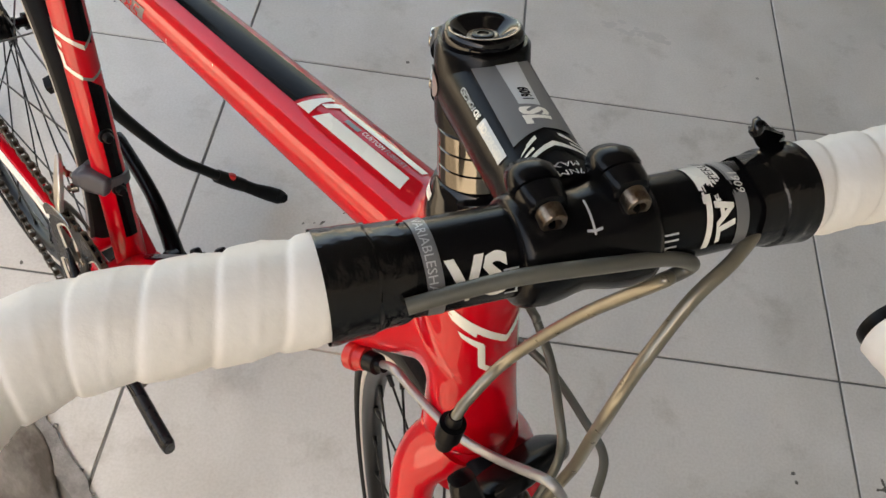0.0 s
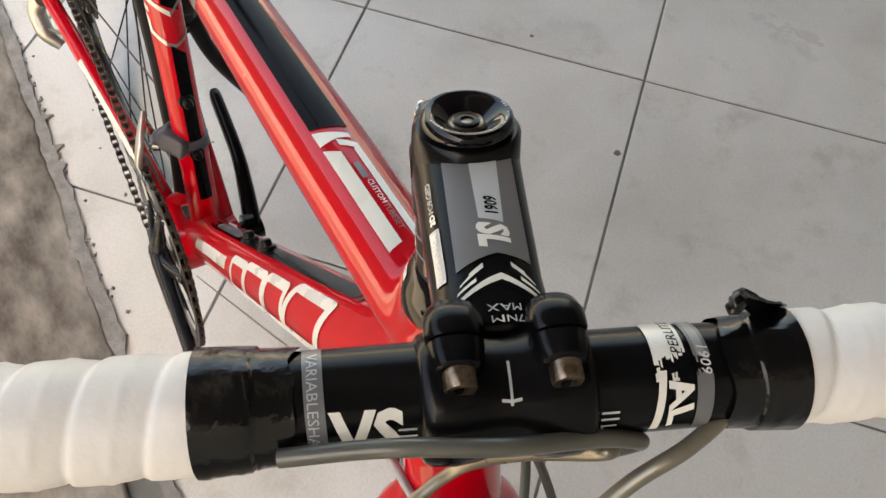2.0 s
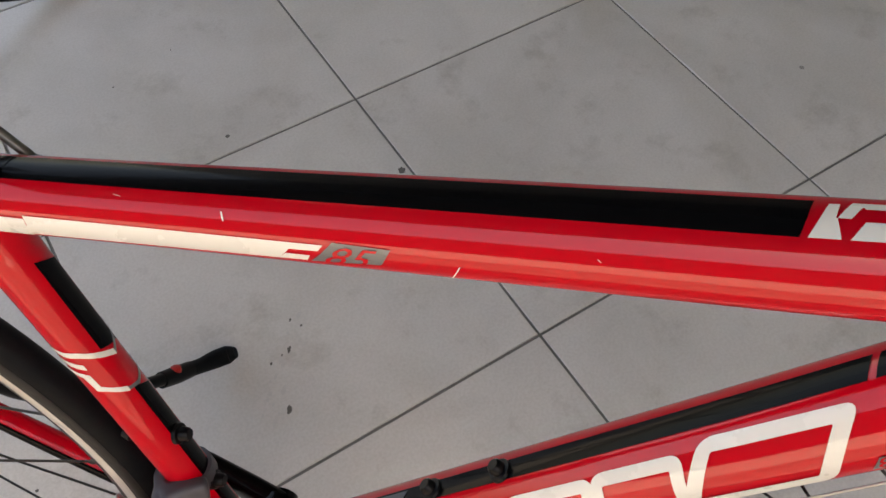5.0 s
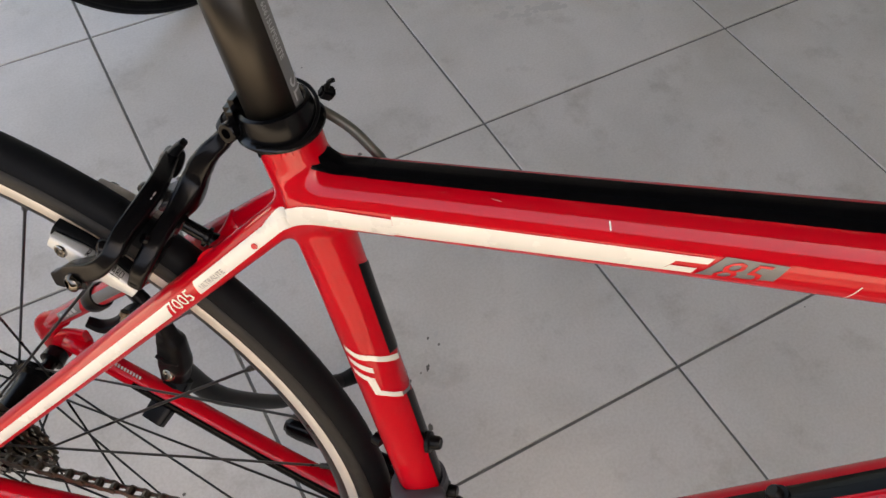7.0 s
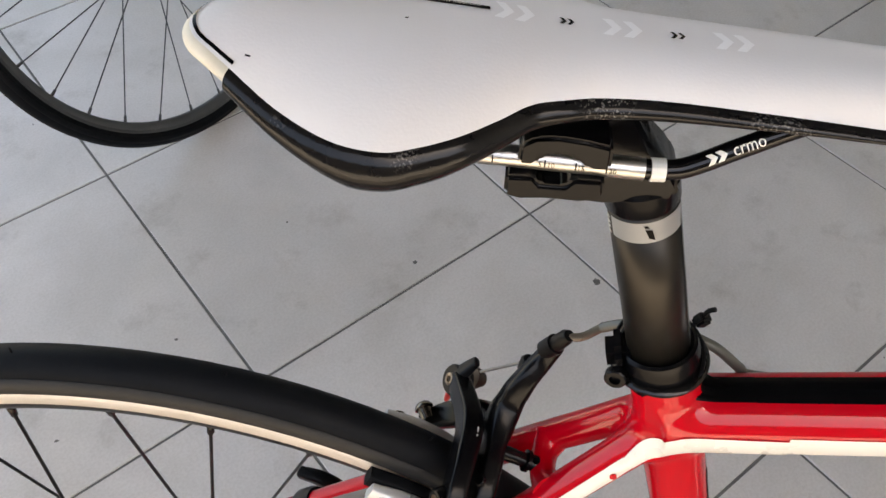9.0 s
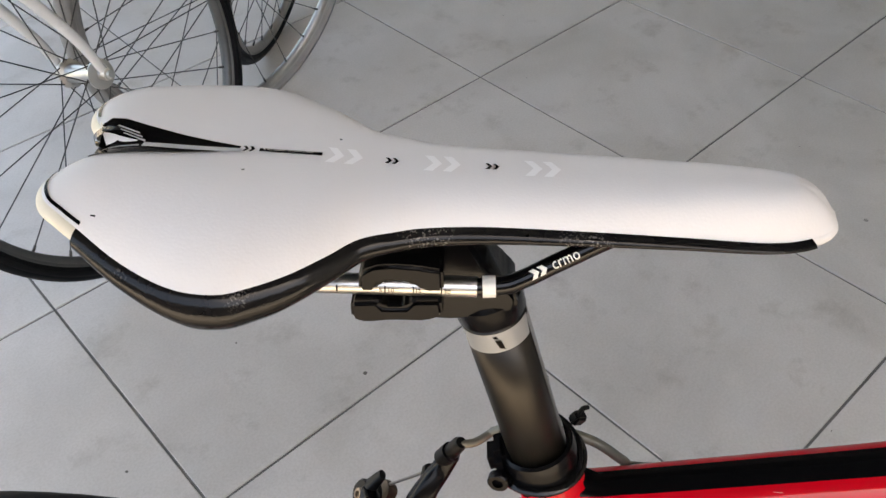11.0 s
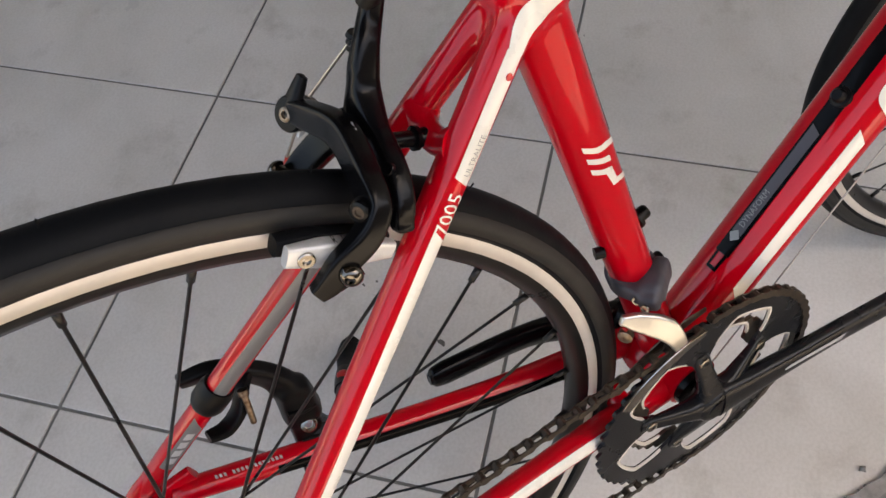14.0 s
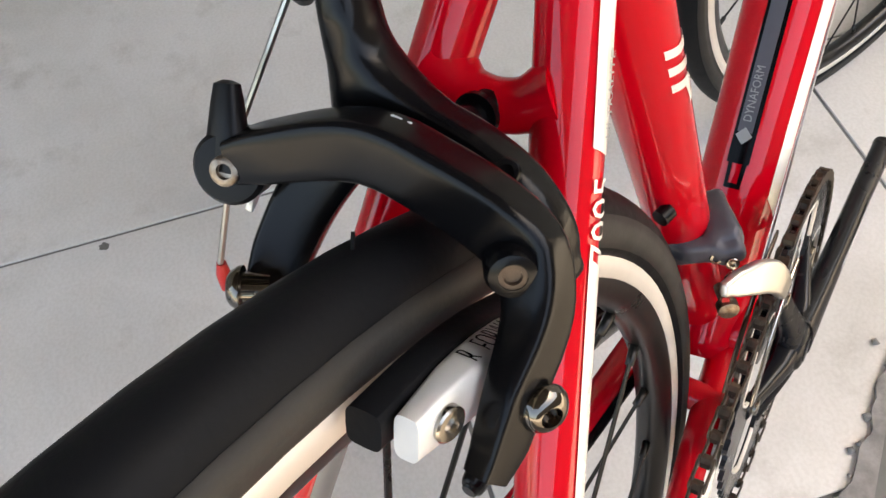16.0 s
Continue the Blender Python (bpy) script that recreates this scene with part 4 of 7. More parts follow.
for k in (1, -1):
    g = lambda *p: [(sl - e_, k * w_ - 4.5) for e_, w_ in p]
    decal("stem_chevron", stem, [g((0.0085, 38), (0.0100, 37), (0.0185, 0), (0.0160, 0))], WHITE_PAINT, STEM, "white pointed mark", off=0.0009, m=STEER, nu=6)
    decal("stem_chevron", stem, [g((0.0118, 37), (0.0128, 36), (0.0172, 17), (0.0158, 17))], WHITE_PAINT, STEM, "white pointed mark", off=0.0009, m=STEER, nu=6)
    decal("stem_chevron", stem, [g((0.0145, 34), (0.0153, 33), (0.0190, 21), (0.0178, 21)), g((0.0172, 23), (0.0190, 23), (0.0226, 10), (0.0208, 10))], WHITE_PAINT, STEM, "white pointed mark", off=0.0009, m=STEER, nu=6)
lettering(stem, "7NM", sl - 0.0030, -16, 0.0036, PALE_PAINT, STEM, along=1, off=0.0009, turned=True, m=STEER)
lettering(stem, "MAX", sl - 0.0070, -16, 0.0036, PALE_PAINT, STEM, along=1, off=0.0009, turned=True, m=STEER)
for d in (0.0545, 0.0735):
    ear = HS + d * AX
    tube("clamp_ear", [ear + (-0.010, -0.0125, 0), ear + (-0.0165, -0.0110, -0.001), ear + (-0.0190, -0.004, -0.001), ear + (-0.0190, 0.004, -0.001), ear + (-0.0165, 0.0110, -0.001), ear + (-0.010, 0.0125, 0)], [0.0060, 0.0066, 0.0066, 0.0066, 0.0066, 0.0060], SATIN_BLACK, STEM, m=STEER)
    socket_bolt(ear + (-0.0185, -0.0115, -0.001), (-0.45, -0.9, 0), 0.0042, 0.0045, STEEL, STEM, m=STEER)
lathe("top_cap", HS + 0.0826 * AX, AX, [(0, 0.0158), (0.0008, 0.0164), (0.0036, 0.0166), (0.0056, 0.0160), (0.0066, 0.0148), (0.0066, 0.0134), (0.0054, 0.0116), (0.0030, 0.0086), (0.0020, 0.0070), (0.0016, 0.0062), (0.0016, 0)], GLOSS_BLACK, bicycle, 48, "gloss black dished top cap", m=STEER)
CAP = bicycle.children[-1]
for a0, a1 in ((-68, -44), (50, 88), (100, 116), (166, 204)):
    for a in np.arange(a0, a1, 5.6):
        c, s_ = math.cos(radians(a)), math.sin(radians(a))
        q = HS + 0.08945 * AX
        e1, e2 = np.array((0.954, 0, 0.30)), np.array((0, 1.0, 0))
        pts = [q + r * (math.cos(radians(a + da)) * e1 + math.sin(radians(a + da)) * e2) for r, da in ((0.0137, -1.2), (0.0145, -1.2), (0.0145, 1.2), (0.0137, 1.2))]
        raw("word_bar", [STEER @ Vector(p) for p in pts], [(0, 1, 2, 3)], PALE_PAINT, CAP, smooth=False)
socket_bolt(HS + 0.0844 * AX, AX, 0.0046, 0.0016, SATIN_BLACK, bicycle, "cap_bolt", m=STEER)
lathe("cap_washer", HS + 0.0844 * AX, AX, [(0, 0.0066), (0.0008, 0.0064), (0.0012, 0.0058), (0.0008, 0.0050)], RUSTED, CAP, 18, "knurled steel washer", m=STEER)
tube("steerer", [HS + 0.022 * AX, HS + 0.082 * AX], 0.0145, SILVER, bicycle, label="bare alloy steerer", m=STEER)

# face plate with four bolts
tube("face_plate", [BC + (0.001, y, 0) for y in (-0.0248, -0.0238, -0.0210, -0.0150, -0.0090, -0.0040, 0.0, 0.0040, 0.0090, 0.0150, 0.0210, 0.0238, 0.0248)], [0.0172, 0.0186, 0.0196, 0.0199, 0.0192, 0.0180, 0.0176, 0.0180, 0.0192, 0.0199, 0.0196, 0.0186, 0.0172], SATIN_BLACK, STEM, up=(0, 0, 1), seg=40, m=STEER)
for y in (-0.0150, 0.0150):
    for up in (1, -1):
        c = BC + (-0.007, y * 0.98 + 0.0006, up * 0.0194 + 0.0016)
        tube("bolt_ear", [c + (-0.0098, 0, -0.0066 * up), c + (-0.0080, 0, -0.0034 * up), c + (-0.0050, 0, -0.0014 * up), c + (-0.0010, 0, -0.0010 * up), c + (0.0000, 0, -0.0010 * up)], [0.0046, 0.0062, 0.0068, 0.0069, 0.0064], SATIN_BLACK, STEM, b=[0.0066, 0.0080, 0.0086, 0.0085, 0.0078], up=(0, 0, 1), seg=28, m=STEER, power=2.4)
        tube("bolt_ear", [c + (0.0005, 0, -0.0012 * up), c + (0.0014, 0, -0.0012 * up), c + (0.0060, 0, -0.0008 * up), c + (0.0090, 0, -0.0006 * up), c + (0.0099, 0, -0.0005 * up)], [0.0060, 0.0067, 0.0066, 0.0062, 0.0052], SATIN_BLACK, STEM, b=[0.0074, 0.0082, 0.0078, 0.0068, 0.0056], up=(0, 0, 1), seg=28, m=STEER, power=2.3)
        socket_bolt(c + (0.0090, 0, -0.0003 * up), (1, 0, 0.02), 0.0046, 0.0062, RUSTED, STEM, m=STEER, label="rusty steel socket bolt")

bar_c = [BC + p for p in ((0, 0, 0), (0, 0.05, 0), (0, 0.09, 0), (0, 0.13, 0), (0.000, 0.165, -0.001), (0.014, 0.194, -0.003), (0.045, 0.205, -0.007), (0.072, 0.206, -0.020), (0.087, 0.206, -0.054), (0.079, 0.206, -0.094), (0.049, 0.206, -0.121), (0.008, 0.206, -0.128))]
half = curve(bar_c, 10)
mirror = half[::-1].copy(); mirror[:, 1] *= -1
bar = Tube(np.vstack([mirror[:-1], half]), 0.0152, up=(0, 0, 1))
mid = bar.length / 2
keep = [i for i in range(len(bar.p)) if abs(bar.s[i] - mid) < 0.098]
core = Tube(bar.p[keep[0]:keep[-1] + 1], [0.0145, 0.0157, 0.0159, 0.0157, 0.0145], up=(0, 0, 1))
v, f = core.mesh(36)
BAR = raw("handlebar", [STEER @ Vector(p) for p in v], f, SATIN_BLACK, bicycle, "satin black alloy drop handlebar")
cm = core.length / 2


def wraps(side):
    """Bar tape: overlapping turns that climb the bar from its end."""
    s0, s1 = 0.086, mid - 0.004
    pitch, rows, seg = 0.0205, 330, 36
    v, f = [], []
    for i in range(rows + 1):
        d = s0 + (s1 - s0) * i / rows
        for j in range(seg):
            a = 360 * j / seg
            ph = (d - s0) / pitch + side * a / 360 * 1.0
            k = ph - math.floor(ph)
            bulge = 0.0009 * math.sin(math.pi * min(1, k * 1.02)) ** 0.5 + 0.0009 * (k if k < 0.93 else (1 - k) / 0.07)
            crease = 0.0005 * math.exp(-((k - 0.42) / 0.06) ** 2) * (0.5 + 0.5 * math.sin(a * 0.11 + i * 0.07))
            v.append(STEER @ Vector(bar.at(mid + side * d, a, 0.0012 + bulge + crease + 0.0003 * noise.noise((d * 90, a * 0.05, side * 3)))))
    for i in range(rows):
        for j in range(seg):
            f.append((i * seg + j, i * seg + (j + 1) % seg, (i + 1) * seg + (j + 1) % seg, (i + 1) * seg + j))
    raw("bar_tape", v, f, TAPE_WHITE, bicycle, "white padded bar tape in overlapping turns")
    e = bar.at(mid + side * (mid - 0.004), 0, 0)
    p = bar.p[-1] if side > 0 else bar.p[0]
    lathe("bar_plug", p, bar.t[-1] if side > 0 else -bar.t[0], [(-0.004, 0.0150), (0, 0.0158), (0.003, 0.0150), (0.0045, 0.010)], PLASTIC, bicycle, 28, "black bar end plug", m=STEER)
    # insulating tape that closes the turns
    v, f = [], []
    rows, seg = 46, 40
    for i in range(rows + 1):
        d0 = 0.0595 if side < 0 else 0.0648
        d = d0 + (0.0870 - d0) * i / rows
        for j in range(seg):
            a = 360 * j / seg
            edge = 0.0040 * noise.noise((math.cos(radians(a)) * 1.5, math.sin(radians(a)) * 1.5, 4 + side)) * (1 - i / rows)
            step = 0.0007 if i > 18 else 0.0
            bump = 0.0005 * max(0, noise.noise((d * 260, math.cos(radians(a)) * 1.4, math.sin(radians(a)) * 1.4 + side * 9)))
            v.append(STEER @ Vector(bar.at(mid + side * (d + edge), a, 0.0014 + step + bump + 0.0014 * i / rows)))
    for i in range(rows):
        for j in range(seg):
            f.append((i * seg + j, i * seg + (j + 1) % seg, (i + 1) * seg + (j + 1) % seg, (i + 1) * seg + j))
    raw("insulating_tape", v, f, TAPE_BLACK, bicycle, "creased shiny black insulating tape")


wraps(-1)
wraps(1)
def tape_end():
    """A torn flap of tape that stands up from the bar and curls over."""
    line = curve([(-0.0135, 0.0835, 0.0100), (-0.0130, 0.0800, 0.0155), (-0.0120, 0.0745, 0.0205), (-0.0115, 0.0690, 0.0255), (-0.0100, 0.0645, 0.0300), (-0.0070, 0.0628, 0.0318), (-0.0052, 0.0636, 0.0300)], 5)
    width = np.interp(np.linspace(0, 1, len(line)), [0, 0.2, 0.45, 0.7, 0.85, 1], [0.0052, 0.0044, 0.0030, 0.0021, 0.0025, 0.0020])
    v, f, cols = [], [], 6
    for i, p in enumerate(line):
        d = unit(line[min(i + 1, len(line) - 1)] - line[max(i - 1, 0)])
        w = unit(np.array((0, 1.0, 0.9)) - (np.array((0, 1.0, 0.9)) @ d) * d)
        n = np.cross(d, w)
        for j in range(cols + 1):
            x = 2 * j / cols - 1
            fold = 0.0012 * math.sin(2.6 * x + 0.3 * i) + 0.0006 * noise.noise((i * 0.4, x * 2, 3))
            edge = 1 + 0.18 * noise.noise((i * 0.9, x, 7))
            v.append(STEER @ Vector(BC + p + w * width[i] * x * edge + n * fold))
    for i in range(len(line) - 1):
        for j in range(cols):
            f.append((i * (cols + 1) + j, i * (cols + 1) + j + 1, (i + 1) * (cols + 1) + j + 1, (i + 1) * (cols + 1) + j))
    ob = raw("tape_end", v, f, TAPE_BLACK, bicycle, "curled loose end of insulating tape")
    thick = ob.modifiers.new("thickness", "SOLIDIFY")
    thick.thickness = 0.0007


tape_end()

# marks on the bar (front is angle 90 seen from above the bar: angles run from up)
FRONT_SIGN = 1 if core.at(cm, 90)[0] > core.at(cm, -90)[0] else -1
def fa(a):
    return FRONT_SIGN * a
decal("ring_label", core, [[(cm - 0.0570, fa(-50)), (cm - 0.0515, fa(-50)), (cm - 0.0500, fa(110)), (cm - 0.0555, fa(110))]], GREY_PAINT, BAR, "grey band", m=STEER, nu=4, nv=24)
rag = random.Random(11)
for k in range(20):                            # the torn white label, in narrow ragged strips
    s0, s1 = cm + 0.0418 + k * 0.00048, cm + 0.0418 + (k + 1) * 0.00049
    low = 11 - 0.75 * k + rag.uniform(-5, 4)
    decal("torn_label", core, [[(s0, fa(-62)), (s1, fa(-62)), (s1, fa(low + rag.uniform(-2, 2))), (s0, fa(low))]], WHITE_PAINT, BAR, "torn white label", m=STEER, nu=1, nv=12)
    if k < 6 or 9 < k < 14:
        top = 15 + 0.5 * k + rag.uniform(-4, 4)
        decal("torn_label", core, [[(s0, fa(top)), (s1, fa(top + rag.uniform(-2, 2))), (s1, fa(27)), (s0, fa(27))]], WHITE_PAINT, BAR, "torn white label", m=STEER, nu=1, nv=5)
for k in range(9):
    s0, s1 = cm + 0.0538 + k * 0.00054, cm + 0.0538 + (k + 1) * 0.00055
    low = 8 + rag.uniform(-6, 4)
    decal("torn_label", core, [[(s0 - 0.0010, fa(-62)), (s1 - 0.0010, fa(-62)), (s1, fa(low)), (s0, fa(low))]], GREY_PAINT if k < 2 or k > 6 else BAND_GREY, BAR, "torn grey band", m=STEER, nu=1, nv=12)
    decal("torn_label", core, [[(s0, fa(20 + rag.uniform(-5, 5))), (s1, fa(20 + rag.uniform(-5, 5))), (s1 - 0.0002, fa(92)), (s0 - 0.0002, fa(92))]], GREY_PAINT, BAR, "torn grey band", m=STEER, nu=1, nv=12)
decal("torn_label", core, [[(cm + 0.0430, fa(16)), (cm + 0.0452, fa(16)), (cm + 0.0432, fa(86)), (cm + 0.0408, fa(86))]], WHITE_PAINT, BAR, "torn white label", m=STEER, nu=3, nv=14)
lettering(core, "PERLITE", cm + 0.0502, fa(1), 0.0042, BLACK_PAINT, BAR, along=-1, off=0.0009, turned=True, m=STEER, slant=0.2)
lettering(core, "6061", cm + 0.0582, fa(24), 0.0044, WHITE_PAINT, BAR, along=-1, off=0.0010, turned=True, m=STEER, slant=0.2)
lettering(core, "AL", cm + 0.0456, fa(28), 0.0096, WHITE_PAINT, BAR, along=1, off=0.0010, turned=True, m=STEER, slant=-0.3, bold=0.04, stretch=1.2)
lettering(core, "VARIABLESHAPE", cm - 0.0555, fa(-34), 0.0044, PALE_PAINT, BAR, along=1, off=0.0009, turned=True, m=STEER)
lettering(core, "VS", cm - 0.0490, fa(84), 0.0200, WHITE_PAINT, BAR, along=1, off=0.0006, m=STEER, stretch=0.92, bold=0.035)
face = Tube([BC + (0.001, -0.02, 0), BC + (0.001, 0.02, 0)], 0.0177, up=(0, 0, 1))
decal("centre_mark", face, [[(0.0197, -6), (0.0205, -6), (0.0205, 34), (0.0197, 34)]], PALE_PAINT, STEM, "thin centre mark", off=0.0006, m=STEER)
decal("centre_mark", face, [[(0.0173, 27), (0.0201, 28.5), (0.0201, 31.5), (0.0173, 30)], [(0.0201, 28.5), (0.0229, 27), (0.0229, 30), (0.0201, 31.5)]], PALE_PAINT, STEM, "thin curved centre mark", off=0.0008, m=STEER)
for k in (-1, 1):
    for a, b, l in ((54, 56.5, 0.0052), (62, 64.5, 0.0052), (71, 73.5, 0.0046), (88, 90.5, 0.0046)):
        decal("scale_mark", core, [[(cm + k * 0.0260, fa(a)), (cm + k * (0.0260 + l), fa(a)), (cm + k * (0.0260 + l), fa(b)), (cm + k * 0.0260, fa(b))]], PALE_PAINT, BAR, "fine white scale mark", m=STEER)
    decal("scale_mark", core, [[(cm + k * 0.0262, fa(71)), (cm + k * 0.0270, fa(71)), (cm + k * 0.0270, fa(90)), (cm + k * 0.0262, fa(90))]], PALE_PAINT, BAR, "fine white scale mark", m=STEER)

# ---- cables ----
def cable(name, pts, r, material, label):
    return tube(name, curve(pts, 12), r, material, bicycle, up=(0.3, 0.2, 1), seg=14, label=label)


cable("brake_cable", [(0.838, -0.102, 0.846), (0.8470, -0.0830, 0.8530), (0.8540, -0.0700, 0.8575), (0.8650, -0.0478, 0.8600), (0.8720, -0.0200, 0.8530), (0.8762, -0.0060, 0.8465), (0.8755, -0.0046, 0.8407), (0.8721, -0.0138, 0.8358)], 0.0027, HOUSING_DARK, "dark grey front brake cable looping under the bar")
cable("brake_cable", [(0.8740, -0.0090, 0.8382), (0.8721, -0.0138, 0.8350), (0.855, -0.0188, 0.7977), (0.8386, -0.0239, 0.7488), (0.8373, -0.0400, 0.7290), (0.8385, -0.0470, 0.7200)], 0.0027, HOUSING_GOLD_GLEAM, "front brake cable coloured with a gold reflection")
cable("brake_cable", [(0.866, 0.052, 0.846), (0.880, 0.025, 0.853), (0.8848, 0.0057, 0.850), (0.8850, -0.0117, 0.838), (0.888, -0.030, 0.815), (0.890, -0.036, 0.790), (0.8885, -0.027, 0.755), (0.888, -0.022, 0.725), (0.886, -0.022, 0.690)], 0.0027, HOUSING_GOLD_GLEAM, "cable curving down from the bar, coloured with a gold reflection")
cable("shift_cable", [(0.66, 0.024, 0.700), (0.74, 0.030, 0.712), (0.79, 0.030, 0.722), (0.82, 0.0168, 0.7313), (0.8245, 0.0176, 0.727), (0.8412, 0.013, 0.7199), (0.8603, 0.0005, 0.7168), (0.8773, -0.0094, 0.7028), (0.882, -0.018, 0.66)], 0.0023, HOUSING_DARK, "dark grey cable crossing behind the head tube")
cable("shift_cable", [(0.760, 0.034, 0.655), (0.795, 0.033, 0.675), (0.8187, 0.0298, 0.6883), (0.8386, 0.0328, 0.6855), (0.868, 0.024, 0.690), (0.889, 0.0129, 0.6966), (0.900, -0.002, 0.69)], 0.0023, HOUSING_DARK, "dark grey cable beside the head tube")
cable("shift_cable", [(0.7647, -0.0165, 0.638), (0.7836, -0.0284, 0.6689), (0.8036, -0.0265, 0.6660), (0.8324, -0.0260, 0.6706), (0.8574, -0.0280, 0.6895), (0.8841, -0.0372, 0.7267), (0.8930, -0.0340, 0.7230), (0.8980, -0.0250, 0.7000)], 0.0024, HOUSING_SILVER_GLEAM, "shift cable housing into the frame stop, coloured with a silver reflection")
lathe("cable_stop", (0.749, -0.0205, 0.628), (0.8, 0.25, 0.5), [(-0.006, 0.008), (0, 0.0085), (0.001, 0.0072), (0.007, 0.0068), (0.0075, 0.005)], RED_PLASTIC, bicycle, 20, "red cable stop on the down tube")
lathe("barrel_adjuster", (0.7555, -0.0190, 0.632), (0.8, 0.1, 0.5), [(0, 0.005), (0.001, 0.0062), (0.009, 0.0062), (0.010, 0.004), (0.015, 0.0034)], PLASTIC, bicycle, 16, "black ribbed barrel adjuster")
tube("inner_cable", [(0.749, -0.0205, 0.628), (0.40, -0.018, 0.235)], 0.0007, CABLE, bicycle, seg=8, label="bare steel gear cable")
lathe("barrel_adjuster", (0.8383, -0.0465, 0.7215), (0.02, -0.02, -1), [(0, 0.0034), (0.006, 0.0040), (0.0065, 0.0064), (0.018, 0.0064), (0.019, 0.0047), (0.027, 0.0042), (0.028, 0.002)], PLASTIC, bicycle, 16, "black front brake barrel adjuster")
cable("brake_cable", [(0.560, 0.021, 0.712), (0.42, 0.0205, 0.689), (0.345, 0.0205, 0.680), (0.3193, 0.0201, 0.6802), (0.3135, 0.0192, 0.6857), (0.2980, 0.0205, 0.698), (0.2768, 0.0230, 0.704), (0.260, 0.032, 0.695), (0.249, 0.036, 0.6865)], 0.0026, HOUSING_DARK, "dark grey rear brake cable beside the top tube")
cable("brake_cable", [(0.252, 0.035, 0.689), (0.249, 0.036, 0.6865), (0.240, 0.032, 0.6830), (0.2318, 0.0305, 0.6830)], 0.0022, HOUSING_GOLD_GLEAM, "bare silver cable end section")

# ---- front brake ----
FB = np.array(STEER @ Vector((0.852, 0, 0.626)))
tube("front_brake_arm", curve([FB + p for p in ((0.004, -0.034, -0.030), (0.006, -0.036, 0.0), (0.012, -0.022, 0.034), (0.014, 0.004, 0.042), (0.012, 0.028, 0.030), (0.004, 0.036, -0.005), (0.004, 0.034, -0.03))], 8), [0.008, 0.010, 0.012, 0.012, 0.010, 0.008], SATIN_BLACK, bicycle, b=0.007, up=(0, 0, 1), power=3, label="black front brake caliper arm")
tube("front_brake_arm", curve([FB + p for p in ((0.020, -0.004, 0.014), (0.022, -0.026, 0.034), (0.016, -0.040, 0.056), (0.006, -0.042, 0.070))], 8), [0.012, 0.011, 0.008, 0.006], SATIN_BLACK, bicycle, b=0.006, up=(0, 0, 1), power=3, label="black front brake caliper arm")
lathe("pivot_bolt", FB + (0.020, 0.0, 0.016), (1, -0.3, 0.2), [(0, 0.008), (0.006, 0.008), (0.008, 0.006), (0.008, 0.003), (0.005, 0.0)], RUSTED, bicycle, 24)

# ---- rear wheel and drive ----
rw = wheel("rear_wheel", bicycle, Matrix.Translation(AXLE + (0, 0.0022, 0)), label="black spoked rear wheel with pale brake track")
for i in range(10):
    r = 0.0500 - 0.0033 * i
    y = -0.0150 - 0.0028 * i
    pts = []
    n = max(11, int(28 - 1.7 * i))
    for k in range(n * 4):
        a = 2 * math.pi * k / (n * 4)
        pts.append((r + (0.0022 if k % 4 in (1, 2) else -0.0012), a))
    v = [(rr * math.cos(a), y + dy, rr * math.sin(a)) for dy in (0, -0.0016) for rr, a in pts]
    c = len(pts)
    f = [tuple(range(c)), tuple(range(c, 2 * c))[::-1]] + [(k, (k + 1) % c, c + (k + 1) % c, c + k) for k in range(c)]
    raw("sprocket", v, f, STEEL if i % 2 else CHAIN_STEEL, rw, "", smooth=False)
lathe("axle_nut", (0, 0.050, 0), (0, 1, 0), [(0, 0.006), (0.008, 0.0062), (0.0085, 0.011), (0.019, 0.010), (0.021, 0.006)], SATIN_BLACK, rw, 24, "black axle end")
lathe("axle_nut", (0, -0.050, 0), (0, -1, 0), [(0, 0.006), (0.010, 0.0062), (0.0105, 0.009), (0.018, 0.008), (0.020, 0.005)], STEEL, rw, 24, "steel axle end")
def rim_label(a0, a1, material, label):
    """A small sticker on the sloping inside of the rim."""
    n = 8
    v = []
    for k in range(n + 1):
        a = radians(a0 + (a1 - a0) * k / n)
        v += [((r - 0.0006) * math.cos(a), y, (r - 0.0006) * math.sin(a)) for r, y in ((0.2934, 0.0040), (0.2960, 0.0070), (0.2984, 0.0084))]
    raw("rim_label", v, [(3 * k + j, 3 * k + j + 1, 3 * k + j + 4, 3 * k + j + 3) for k in range(n) for j in (0, 1)], material, rw, label)


rim_label(-122.6, -118.2, YELLOW, "small yellow sticker on the rim")
rim_label(-127.5, -123.0, PALE_PAINT, "small pale sticker on the rim")
# short moulding hairs of the tyre
for k, a in enumerate((98, 79, 60, 44, 120, 140)):
    p = np.array((0.3335 * math.cos(radians(a)), 0.001 * (k % 3 - 1), 0.3335 * math.sin(radians(a))))
    tube("tyre_hair", [p, p * 1.013 + (0.0004, 0, 0)], 0.0005, RUBBER, rw, seg=6, up=(0, 1, 0))

crank = new("crankset")
crank.parent = bicycle
CR = np.array((0.3880, -0.0415, 0.2760))
ARMS = [radians(27 + 72 * k) for k in range(5)]


def inner_edge(a, bolt, hole):
    """Radius of a ring's inside: it dips in to the bolts and swells out between them."""
    d = min(abs((a - b_ + math.pi) % (2 * math.pi) - math.pi) for b_ in ARMS)
    return bolt + (hole - bolt) * min(1.0, max(0.0, (d - 0.13) / 0.26)) ** 0.7


